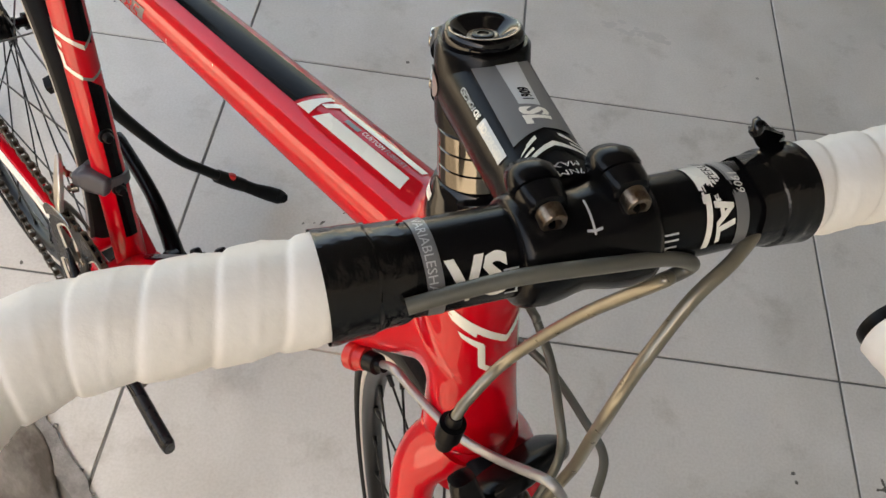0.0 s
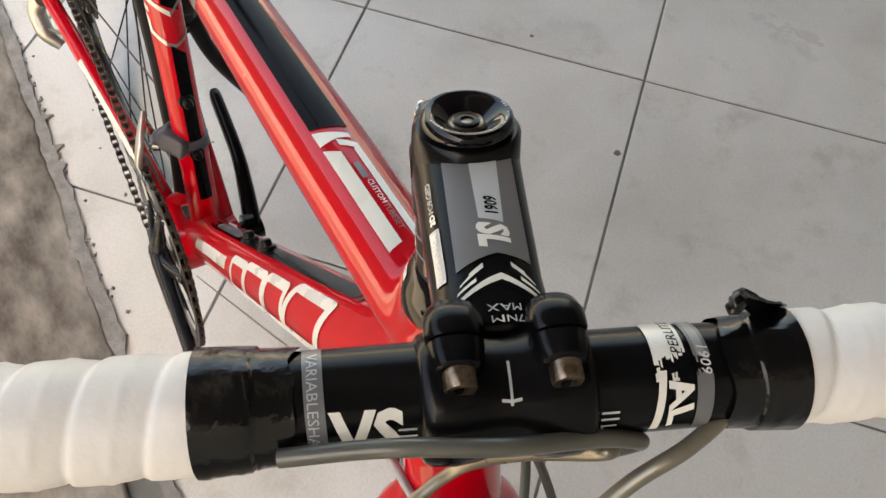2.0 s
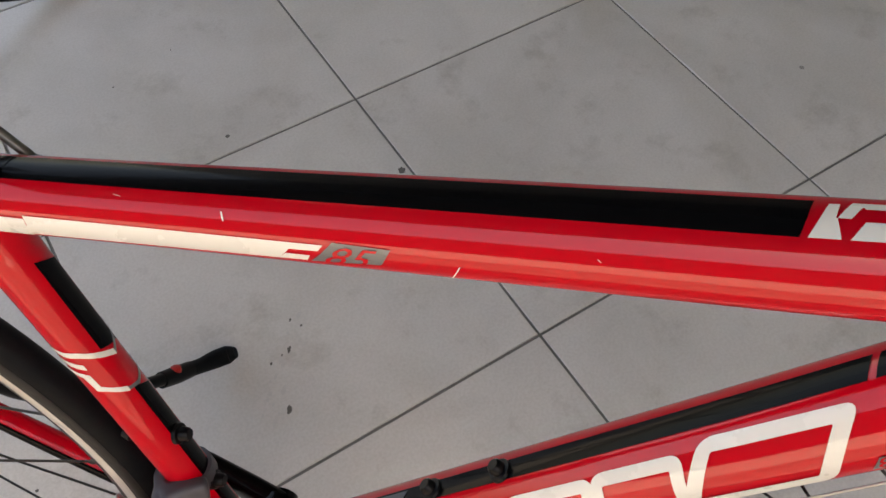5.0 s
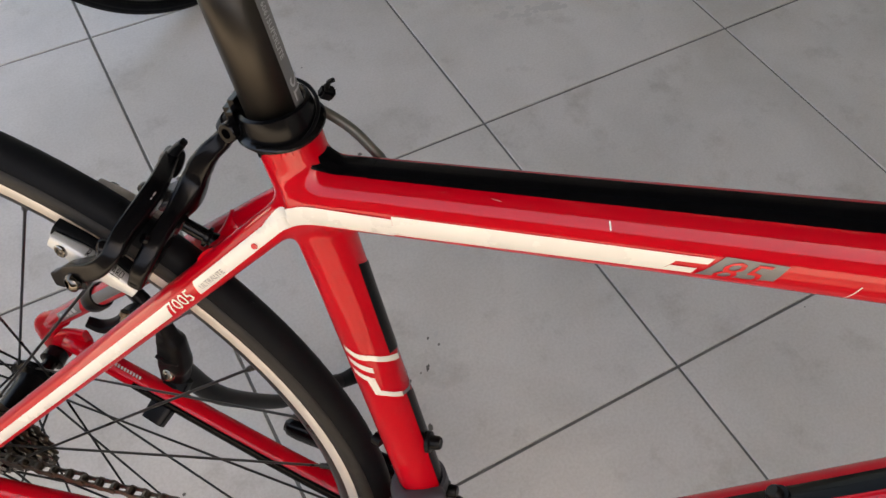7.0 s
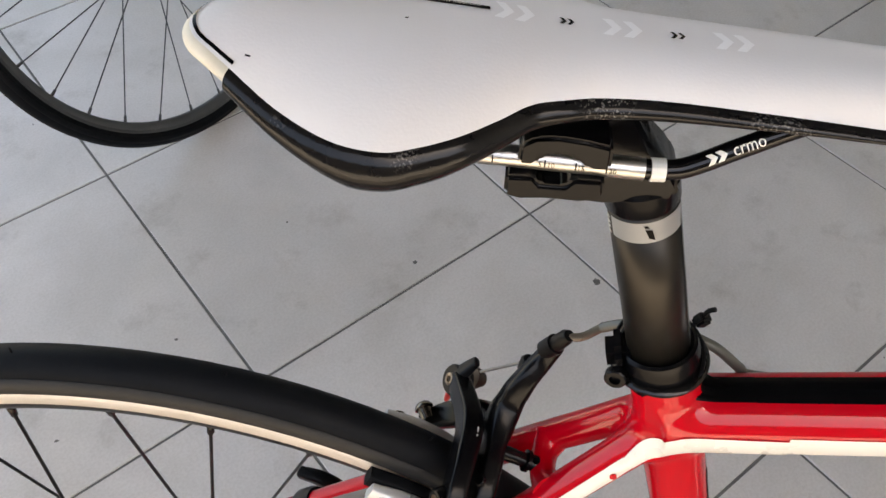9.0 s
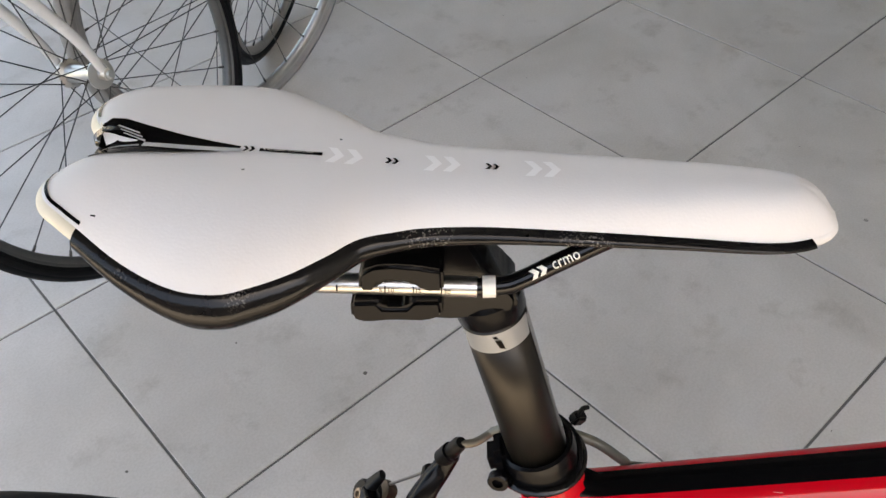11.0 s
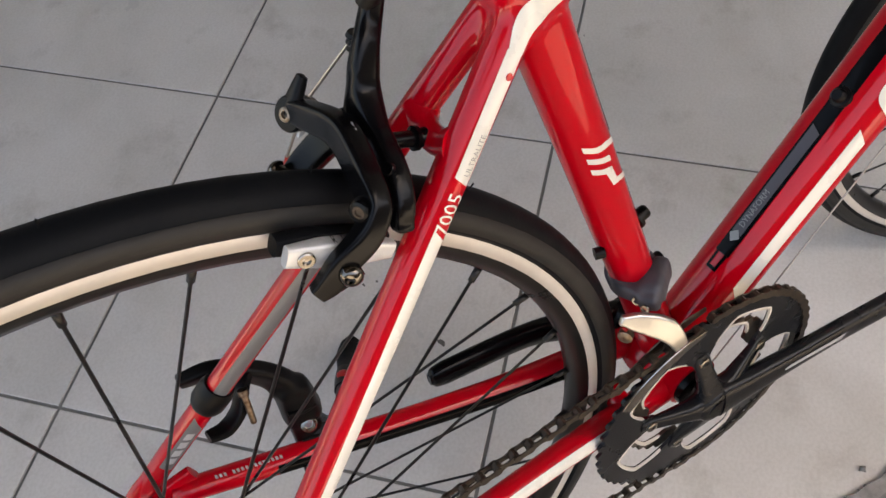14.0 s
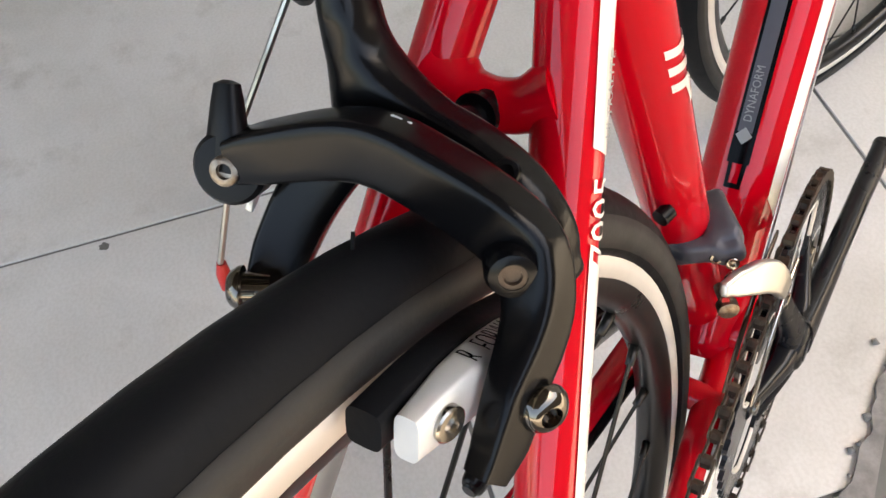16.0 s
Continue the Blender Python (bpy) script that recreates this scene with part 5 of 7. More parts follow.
def chainring(y, r, teeth, bolt, hole, material, name, thick=0.0014):
    c = teeth * 6
    v, f = [], []
    ang = [2 * math.pi * k / c for k in range(c)]
    tooth = (-0.0024, -0.0010, 0.0016, 0.0020, 0.0016, -0.0010)
    for dy in (thick, -thick):
        v += [(CR[0] + (r + tooth[k % 6]) * math.cos(a_), y + dy, CR[2] + (r + tooth[k % 6]) * math.sin(a_)) for k, a_ in enumerate(ang)]
        v += [(CR[0] + inner_edge(a_, bolt, hole) * math.cos(a_), y + dy, CR[2] + inner_edge(a_, bolt, hole) * math.sin(a_)) for a_ in ang]
    for k in range(c):
        n = (k + 1) % c
        f += [(k, n, c + n, c + k), (2 * c + n, 2 * c + k, 3 * c + k, 3 * c + n), (k, 2 * c + k, 2 * c + n, n), (c + n, 3 * c + n, 3 * c + k, c + k)]
    ring = raw(name, v, f, material, crank, "dark toothed chainring", smooth=False)
    # bare bevel along the inside of the ring
    for b_ in ARMS:
        v, f = [], []
        span = np.linspace(b_ + 0.20, b_ + radians(72) - 0.20, 18)
        for a_ in span:
            e = inner_edge(a_, bolt, hole)
            for rr, dy in ((e - 0.0003, thick * 0.2), (e - 0.0002, -thick - 0.0002), (e + 0.0022, -thick - 0.0004), (e + 0.0024, -thick + 0.0002)):
                v.append((CR[0] + rr * math.cos(a_), y + dy, CR[2] + rr * math.sin(a_)))
        f = [(4 * k + j, 4 * k + 4 + j, 4 * k + 5 + j, 4 * k + 1 + j) for k in range(len(span) - 1) for j in range(3)]
        raw("ring_bevel", v, f, BRAKE_TRACK, ring, "bare pale bevel")
    return ring


chainring(CR[1], 0.1015, 50, 0.0505, 0.0850, CARBON_GREY, "chainring")
chainring(CR[1] + 0.0075, 0.0690, 34, 0.0505, 0.0640, CHAIN_STEEL, "chainring")
TIP = np.array((0.5740, -0.0600, 0.2620))
for a in ARMS:
    d = np.array((math.cos(a), 0, math.sin(a)))
    e = np.array((-math.sin(a), 0, math.cos(a)))
    o = CR + (0, -0.0050, 0)
    tube("spider_arm", [o + 0.008 * d + (0, -0.003, 0), o + 0.024 * d + (0, -0.002, 0), o + 0.042 * d + (0, 0.0015, 0), o + 0.056 * d + (0, 0.0040, 0), o + 0.0625 * d + (0, 0.0045, 0)], [0.0150, 0.0090, 0.0070, 0.0070, 0.0045], CARBON_GREY, crank, b=[0.0090, 0.0065, 0.0045, 0.0030, 0.0022], up=e, seg=20, power=3, label="dark grey spider arm")
    socket_bolt(o + 0.0550 * d + (0, 0.0018, 0), (0, -1, 0), 0.0048, 0.0024, STEEL, crank, "chainring_bolt")
lathe("crank_boss", CR + (0, -0.0180, 0), (0, 1, 0), [(0, 0.0120), (0.0010, 0.0150), (0.0040, 0.0175), (0.0120, 0.0190), (0.0150, 0.0180)], CARBON_GREY, crank, 32, "dark grey crank boss")
lathe("crank_bolt", CR + (0, -0.0190, 0), (0, 1, 0), [(0, 0.0050), (0.0003, 0.0100), (0.0020, 0.0105), (0.0030, 0.0100)], SATIN_BLACK, crank, 28, "black crank bolt")
tube("crank_arm", curve([CR + (0.004, -0.011, 0), CR + (0.040, -0.013, -0.002), CR + (0.085, -0.015, -0.005), CR + (0.130, -0.0165, -0.009), TIP + (-0.014, 0, 0.001), TIP + (-0.004, 0, 0), TIP], 8), [0.0190, 0.0150, 0.0125, 0.0120, 0.0122, 0.0125, 0.0095], CARBON_GREY, crank, b=[0.0090, 0.0078, 0.0070, 0.0066, 0.0066, 0.0064, 0.0050], up=(0.2, 0, 1), power=2.8, label="dark grey hollow crank arm with no pedal")
arm_face = Tube([CR + (0.050, -0.0134, -0.003), CR + (0.085, -0.015, -0.005), CR + (0.130, -0.0165, -0.009)], 0.0122, 0.0070, up=(0.2, 0, 1), power=2.8)
decal("arm_stripe", arm_face, [[(0.004, 74), (0.078, 74), (0.074, 90), (0.008, 88)]], PALE_PAINT, crank, "thin pale stripe along the crank arm", nu=16)
lathe("crank_axle", BB + (0, -0.040, 0), (0, 1, 0), [(0, 0.012), (0.001, 0.0190), (0.012, 0.0200), (0.0125, 0.012), (0.08, 0.012), (0.0805, 0.0190), (0.092, 0.0190), (0.094, 0.012), (0.100, 0.012)], SATIN_BLACK, crank, 28, "black bearing cups and axle")
tube("crank_arm", curve([(0.386, 0.054, 0.272), (0.345, 0.062, 0.286), (0.300, 0.068, 0.302), (0.225, 0.072, 0.312), (0.212, 0.0725, 0.3135)], 8), [0.018, 0.014, 0.0115, 0.0115, 0.0050], SATIN_BLACK, crank, b=[0.010, 0.009, 0.0075, 0.007, 0.004], up=(0.2, 0, 1), power=2.6, label="black crank arm with no pedal")

# chain: outer plates and rollers in line
def chain_run(p0, p1, n):
    v, f = [], []
    p0, p1 = np.array(p0, float), np.array(p1, float)
    d = unit(p1 - p0)
    up = unit(np.cross((0, 1, 0), d))
    L = np.linalg.norm(p1 - p0) / n
    for i in range(n):
        c = p0 + (i + 0.5) * L * d
        hw = 0.0029 if i % 2 else 0.0019
        for s in (-1, 1):
            b = len(v)
            prof = [(-0.55, 0.0018), (-0.46, 0.0034), (-0.32, 0.0038), (-0.1, 0.0026), (0.1, 0.0026), (0.32, 0.0038), (0.46, 0.0034), (0.55, 0.0018)]
            ring = [(x * L * 1.15, z) for x, z in prof] + [(x * L * 1.15, -z) for x, z in prof[::-1]]
            for dy in (0, 0.0010):
                v += [c + x * d + z * up + np.array((0, s * (hw + dy), 0)) for x, z in ring]
            k = len(ring)
            f += [tuple(range(b, b + k)), tuple(range(b + k, b + 2 * k))[::-1]] + [(b + j, b + (j + 1) % k, b + k + (j + 1) % k, b + k + j) for j in range(k)]
        b = len(v)
        e = p0 + i * L * d
        for dy in (-0.0022, 0.0022):
            v += [e + 0.0036 * (math.cos(a) * d + math.sin(a) * up) + np.array((0, dy, 0)) for a in np.linspace(0, 2 * math.pi, 9)[:8]]
        f += [(b + j, b + (j + 1) % 8, b + 8 + (j + 1) % 8, b + 8 + j) for j in range(8)]
    return v, f


cas = (0.000, -0.0435, 0.3570)
v, f = chain_run((0.3720, CR[1] - 0.0008, CR[2] + 0.0990), cas, 29)
low0, low1 = (0.390, CR[1], CR[2] - 0.1015), (0.020, -0.0400, 0.212)
v2, f2 = chain_run(low0, low1, 30)
f += [tuple(i + len(v) for i in face) for face in f2]; v += v2
for k in range(24):
    a0, a1 = radians(92 - 7.6 * k), radians(92 - 7.6 * (k + 1))
    v2, f2 = chain_run(CR + 0.1020 * np.array((math.cos(a0), 0, math.sin(a0))), CR + 0.1020 * np.array((math.cos(a1), 0, math.sin(a1))), 1)
    f += [tuple(i + len(v) for i in face) for face in f2]; v += v2
raw("chain", v, f, CHAIN_STEEL, bicycle, "oily steel bicycle chain", smooth=False)

# rear derailleur
tube("rear_derailleur", curve([(0.006, -0.068, 0.318), (-0.004, -0.076, 0.296), (0.010, -0.074, 0.270), (0.024, -0.060, 0.256)], 6), [0.011, 0.015, 0.015, 0.010], SILVER, bicycle, b=[0.009, 0.011, 0.011, 0.008], up=(1, 0, 0), label="silver rear derailleur body")
RD = bicycle.children[-1]
tube("cage_plate", [(0.024, -0.044, 0.262), (0.032, -0.044, 0.235), (0.020, -0.043, 0.200)], [0.008, 0.009, 0.008], SATIN_BLACK, RD, b=0.0012, up=(1, 0, 0))
for p in ((0.026, -0.037, 0.258), (0.020, -0.037, 0.204)):
    lathe("jockey_wheel", p, (0, 1, 0), [(0, 0.004), (0.0005, 0.019), (0.004, 0.019), (0.0045, 0.004)], PLASTIC, RD, 22)
tube("inner_cable", [(0.06, -0.058, 0.305), (0.030, -0.070, 0.29)], 0.0022, HOUSING_DARK, RD, seg=10)

# front derailleur
st = lambda U: np.array((0.2728 + (0.704 - U) * 0.2679, 0.0045, U))
c = st(0.408)
lathe("derailleur_band", c - 0.006 * unit((-0.2679, 0, 1)), (-0.2679, 0, 1), [(0, 0.0162), (0.0005, 0.0182), (0.0115, 0.0182), (0.012, 0.0162)], FD_GREY, bicycle, 36, "grey clamp band round the seat tube")
FD = bicycle.children[-1]
clamp_body = path_field(curve([(0.3660, -0.0085, 0.4120), (0.3560, -0.0140, 0.4125), (0.3490, -0.0190, 0.4120), (0.3455, -0.0218, 0.4112)], 4), [0.0100, 0.0115, 0.0105, 0.0078], [0.0060, 0.0080, 0.0086, 0.0070], (0, 0.25, 1), 3.6)
strap = path_field(curve([(0.3400, 0.0080, 0.4120), (0.3360, -0.0040, 0.4130), (0.3400, -0.0140, 0.4130)], 4), 0.0062, 0.0045, (0, 0, 1), 3.6)
moulded("clamp_body", melt([clamp_body, strap], 0.006), (0.322, -0.036, 0.394), (0.378, 0.018, 0.430), 0.0014, FD_GREY, FD, "matt grey clamp body")
for p in ((0.3378, -0.0180, 0.4120), (0.3384, -0.0256, 0.4105)):
    socket_bolt(p, (-0.80, -0.45, 0.35), 0.0032, 0.0022, STEEL, FD)
link = path_field(curve([(0.3170, -0.0295, 0.4195), (0.3240, -0.0330, 0.4160), (0.3340, -0.0385, 0.4100), (0.3425, -0.0430, 0.4020), (0.3470, -0.0462, 0.3930), (0.3495, -0.0476, 0.3855)], 4), [0.0022, 0.0024, 0.0026, 0.0028, 0.0030, 0.0028], [0.0036, 0.0062, 0.0080, 0.0082, 0.0068, 0.0056], (-0.4, -0.8, 0.45), 7.0)
moulded("linkage", link, (0.308, -0.060, 0.368), (0.362, -0.018, 0.428), 0.0013, SILVER, FD, "bright silver derailleur linkage")
lathe("pivot_end", (0.3215, -0.0285, 0.4020), (-0.6, -0.4, 0.1), [(-0.010, 0.003), (0, 0.003), (0.001, 0.0050), (0.006, 0.0050), (0.007, 0.003)], RUSTED, FD, 16)
tube("pivot_spring", [(0.3290, -0.0275, 0.4080), (0.3330, -0.0290, 0.4050)], 0.0022, RED_PLASTIC, FD, up=(0, 0, 1), seg=10)
for y, a0, a1 in ((-0.0490, 99, 141), (-0.0350, 92, 140)):
    arc = [CR + np.array((0.1055 * math.cos(radians(a)), y - CR[1], 0.1055 * math.sin(radians(a)))) for a in np.linspace(a0, a1, 14)]
    tube("cage_plate", arc, [0.0025, 0.0045, 0.0052, 0.0060, 0.0068, 0.0050], STEEL if y < -0.04 else CHAIN_STEEL, FD, b=0.0008, up=(0, 0, 1), seg=12, power=4, label="thin steel cage plate over the chain")
lathe("cable_clamp", c + (-0.012, -0.028, -0.014), (-0.4, -1, -0.1), [(0, 0.005), (0.006, 0.005), (0.0065, 0.0035), (0.010, 0.003)], STEEL, FD, 16)
tube("cable_end", [c + (-0.014, -0.030, -0.006), c + (-0.034, -0.034, 0.000)], [0.0010, 0.0018], RED_PLASTIC, FD, seg=8, up=(0, 0, 1), label="red cable end cap")
tube("cable_clip", [st(0.455) + (-0.016, -0.006, 0.002), st(0.455) + (-0.022, -0.004, 0.002)], 0.004, PLASTIC, bicycle, up=(0, 0, 1))

# ---- rear brake ----
rb = new("rear_brake")
rb.parent = bicycle
BN = (-0.94, 0.0, 0.34)                        # the caliper's plane faces this way
BO, BY, BV, BNN = np.array((0.200, 0, 0.632)), np.array((0, 1.0, 0)), np.array((0.340, 0, 0.940)), np.array((-0.940, 0, 0.340))
bp_ = lambda l_, v_, n_: BO + l_ * BY + v_ * BV + n_ * BNN
tube("caliper_arm", curve([(0.1790, 0.0420, 0.6262), (0.1813, 0.0334, 0.6283), (0.1858, 0.0175, 0.6312), (0.1875, 0.0060, 0.6315), (0.1862, -0.0068, 0.6290), (0.1838, -0.0209, 0.6249), (0.1815, -0.0290, 0.6185), (0.1735, -0.0338, 0.6110), (0.1592, -0.0345, 0.6032), (0.1512, -0.0342, 0.5965), (0.1443, -0.0335, 0.5930)], 5), [0.0050, 0.0052, 0.0055, 0.0060, 0.0058, 0.0054, 0.0050, 0.0058, 0.0062, 0.0060, 0.0044], SATIN_BLACK, rb, b=[0.0056, 0.0065, 0.0071, 0.0074, 0.0074, 0.0077, 0.0080, 0.0060, 0.0043, 0.0040, 0.0034], up=BN, power=5.5, seg=60, label="black forged outer caliper arm")
neck = path_field(curve([bp_(0.0180, -0.0040, -0.0050), bp_(0.0222, 0.0075, -0.0050), bp_(0.0240, 0.0165, -0.0052), bp_(0.0272, 0.0260, -0.0070), bp_(0.0325, 0.0340, -0.0105), bp_(0.0350, 0.0430, -0.0125)], 5), [0.0055, 0.0068, 0.0070, 0.0060, 0.0054, 0.0048], [0.0100, 0.0066, 0.0056, 0.0050, 0.0048, 0.0046], BN, 3.4)
blade = path_field(curve([bp_(0.0200, -0.0050, -0.0045), bp_(0.0060, -0.0098, -0.0040), bp_(-0.0060, -0.0132, -0.0036), bp_(-0.0165, -0.0178, -0.0034), bp_(-0.0242, -0.0245, -0.0030), bp_(-0.0278, -0.0318, -0.0030)], 5), [0.0052, 0.0054, 0.0056, 0.0056, 0.0052, 0.0044], [0.0105, 0.0108, 0.0104, 0.0092, 0.0074, 0.0052], BN, 4.5)
moulded("caliper_arm", melt([neck, blade], 0.010), (0.170, -0.042, 0.588), (0.236, 0.048, 0.684), 0.0013, SATIN_BLACK, rb, "black forged upper caliper arm with its cable neck")
for a_, b_ in (((0.0062, 0.0018), (0.0018, 0.0020)), ((0.0006, 0.0016), (-0.0010, 0.0008))):
    tube("paint_chip", [bp_(*a_, 0.0092), bp_(0.5 * (a_[0] + b_[0]), 0.5 * (a_[1] + b_[1]) + 0.0002, 0.0092), bp_(*b_, 0.0092)], [0.0003, 0.0005, 0.0002], PAD_SILVER, rb, up=(1, 0, 0), seg=8, label="bare metal where the paint has chipped")
tube("caliper_arm", curve([(0.2040, 0.0080, 0.6270), (0.1975, 0.0235, 0.6200), (0.1875, 0.0330, 0.6100), (0.1740, 0.0385, 0.5985), (0.1590, 0.0385, 0.5895)], 6), [0.0055, 0.0055, 0.0052, 0.0048, 0.004], SATIN_BLACK, rb, b=[0.0085, 0.0085, 0.0080, 0.0075, 0.0055], up=BN, power=5, seg=28, label="scuffed black inner caliper arm")
tube("paint_chip", curve([(0.1840, 0.0455, 0.6145), (0.1800, 0.0470, 0.6100), (0.1770, 0.0480, 0.6070)], 4), [0.0006, 0.0022, 0.0008], PAD_SILVER, rb, b=0.0012, up=(1, 0, 0), seg=8, label="bare metal where the paint has chipped")
tube("slot", curve([(0.1655, -0.0388, 0.5985), (0.1600, -0.0388, 0.5975), (0.1530, -0.0372, 0.5935)], 4), [0.0030, 0.0042, 0.0030], GLOSS_BLACK, rb, b=0.0012, up=(0, 0, 1), seg=12, label="dark bolt slot in the arm")
lathe("pivot_bolt", (0.1760, -0.0285, 0.6205), (-0.75, -0.55, 0.35), [(-0.004, 0.0056), (0.0012, 0.0056), (0.0030, 0.0048), (0.0034, 0.0034), (0.0034, 0.0029), (0.0020, 0.0028), (0.0020, 0)], SATIN_BLACK, rb, 28, "black domed pivot bolt with a rusty socket")
lathe("bolt_socket", np.array((0.1760, -0.0285, 0.6205)) + 0.0021 * unit((-0.75, -0.55, 0.35)), (-0.75, -0.55, 0.35), [(0, 0.0028), (0.0010, 0.0029), (0.0010, 0.0019), (0.0002, 0.0017), (0.0002, 0)], DARK_BOLT, rb, 12, "rusty bolt socket")
socket_bolt((0.1962, -0.0178, 0.6236), (-0.60, -0.35, 0.72), 0.0030, 0.0026, SATIN_BLACK, rb)
lathe("centre_bolt", (0.224, 0.0045, 0.6095), (-1, 0, 0.45), [(0, 0.005), (0.004, 0.004), (0.0045, 0.0060), (0.0065, 0.0060), (0.007, 0.0040), (0.020, 0.0040)], SATIN_BLACK, rb, 24, "black mounting bolt and washer")
# adjuster and cable
tube("barrel_adjuster", [(0.2225, 0.035, 0.667), (0.2275, 0.0330, 0.6745), (0.2278, 0.0328, 0.6750), (0.2318, 0.0308, 0.6830), (0.2330, 0.0300, 0.6850)], [0.0050, 0.0055, 0.0043, 0.0040, 0.0030], PLASTIC, rb, up=(0, 1, 0), label="black knurled barrel adjuster")
lathe("cable_boot", (0.2155, 0.0385, 0.6545), (-0.25, 0.06, -1), [(0, 0.0032), (0.002, 0.0042), (0.0035, 0.0032), (0.0055, 0.0040), (0.007, 0.0030), (0.009, 0.0036), (0.011, 0.0018)], PLASTIC, rb, 16, "ribbed rubber boot")
tube("inner_cable", [(0.2150, 0.0390, 0.652), (0.1870, 0.0560, 0.617), (0.1720, 0.0690, 0.581)], 0.0009, CABLE, rb, up=(0, 1, 0), seg=8, label="bare steel brake cable")
tube("cable_end", [(0.1722, 0.0688, 0.581), (0.1712, 0.0697, 0.5765), (0.1700, 0.0705, 0.571)], [0.0014, 0.0022, 0.0018], RED_PLASTIC, rb, up=(0, 1, 0), seg=10, label="red crimped cable end")
# quick release
qa = unit((-0.62, -0.30, 0.45))
lathe("release_cam", np.array((0.1800, 0.0450, 0.6225)) + 0.0030 * qa, qa, [(-0.006, 0.0075), (-0.005, 0.0088), (0.0030, 0.0088), (0.0042, 0.0078), (0.0044, 0.0040)], PLASTIC, rb, 32, "black quick release cam")
socket_bolt(np.array((0.1800, 0.0450, 0.6225)) + 0.0070 * qa, qa, 0.0036, 0.0022, RUSTED, rb, label="rusty socket bolt")
tube("release_lever", [(0.1770, 0.0442, 0.6245), (0.1808, 0.0446, 0.6310), (0.1850, 0.0452, 0.6362), (0.1880, 0.0458, 0.6396), (0.1886, 0.0459, 0.6402)], [0.0075, 0.0050, 0.0040, 0.0032, 0.0010], PLASTIC, rb, b=[0.0045, 0.0034, 0.0028, 0.0022, 0.0008], up=(0, 1, 0), power=3, label="ribbed black release lever")
lathe("cable_anchor", (0.1850, 0.0530, 0.6170), (0.5, 0.3, -0.5), [(0, 0.0065), (0.004, 0.0065), (0.005, 0.0045), (0.009, 0.0045)], DARK_BOLT, rb, 20, "dark cable anchor bolt")


def brake_shoe(sgn):
    th = math.atan2(0.601 - 0.334, 0.160)
    rad = np.array((math.cos(th), 0, math.sin(th)))
    tan = np.array((math.sin(th), 0, -math.cos(th)))
    def arc(y, r, x0, x1, n=8):
        return [AXLE + r * np.array((math.cos(th - x / r), 0, math.sin(th - x / r))) + (0, y, 0) for x in np.linspace(x0, x1, n)]
    tube("pad", arc(sgn * 0.0155, 0.3115, -0.026, 0.030), [0.0045, 0.0062, 0.0062, 0.0045], RUBBER, rb, b=0.0042, up=rad, power=4, seg=20, label="black rubber brake pad")
    tube("pad_holder", arc(sgn * 0.0235, 0.3110, -0.0235, 0.030), [0.0052, 0.0068, 0.0068, 0.0045], PAD_SILVER, rb, b=[0.0028, 0.0046, 0.0046, 0.0030], up=rad, power=4, seg=24, label="silver painted pad holder")
    socket_bolt(arc(sgn * 0.0262, 0.3110, -0.0150, 0)[0], (-0.2, sgn, 0.1), 0.0040, 0.0025, STEEL, rb, "pad_screw")
    lathe("pad_bolt", (0.1602, sgn * 0.0392, 0.6003), (-0.48, sgn * 0.84, 0.25), [(-0.006, 0.0040), (0.0008, 0.0040), (0.0009, 0.0056), (0.0016, 0.0056), (0.0024, 0.0052), (0.0036, 0.0044), (0.0044, 0.0034), (0.0046, 0.0024), (0.0026, 0.0022), (0.0026, 0)], POLISHED_DARK, rb, 26, "bright steel pad bolt with rust")
    if sgn < 0:
        t = Tube(arc(-0.0235, 0.3110, -0.0235, 0.030), [0.0052, 0.0068, 0.0068, 0.0045], [0.0028, 0.0046, 0.0046, 0.0030], up=rad, power=4)
        lettering(t, "R", 0.0200, 20, 0.0038, BLACK_PAINT, rb, off=0.0003)
        lettering(t, "FORWARD", 0.0250, 20, 0.0036, BLACK_PAINT, rb, off=0.0003)
        decal("arrow_bar", t, [[(0.026, 30), (0.042, 30), (0.042, 38), (0.026, 38)]], BLACK_PAINT, rb, "black bar", off=0.0003)


brake_shoe(-1)
brake_shoe(1)

# ---- seat post, collar, saddle ----
PT = unit((-0.2590, 0, 1))
p0 = np.array((0.2724, 0.0036, 0.700))
post = Tube([p0 - 0.01 * PT, p0 + 0.05 * PT + (0, -0.0012, 0), p0 + 0.1035 * PT + (0, -0.0024, 0)], 0.0136, up=(1, 0, 0))
v, f = post.mesh(40)
POST = raw("seat_post", v, f, ANODISED, bicycle, "dark bronze-grey anodised seat post")
PS = 0.010
decal("post_band", post, [[(0.0900 + PS, -150), (0.1000 + PS, -150), (0.1000 + PS, -16), (0.0900 + PS, -22)]], BAND_GREY, POST, "pale grey band", nu=6, nv=30)
decal("post_stripe", post, [[(0.012 + PS, -14), (0.0985 + PS, -18), (0.0985 + PS, 24), (0.012 + PS, 24)]], GREY_PAINT, POST, "grey stripe", nu=20)
lettering(post, "6061SUPERLITE", 0.0680 + PS, -10, 0.0046, PALE_PAINT, POST, along=-1, off=0.0008, stretch=0.9)
lettering(post, "SL", 0.0310 + PS, -8, 0.0130, PALE_PAINT, POST, along=-1, off=0.0008)
for k in range(4):
    decal("post_mark", post, [[(0.0895 + PS + 0.0026 * k, -156), (0.0907 + PS + 0.0026 * k, -156), (0.0913 + PS + 0.0026 * k, -178 + 4 * k), (0.0901 + PS + 0.0026 * k, -178 + 4 * k)]], WHITE_PAINT, POST)
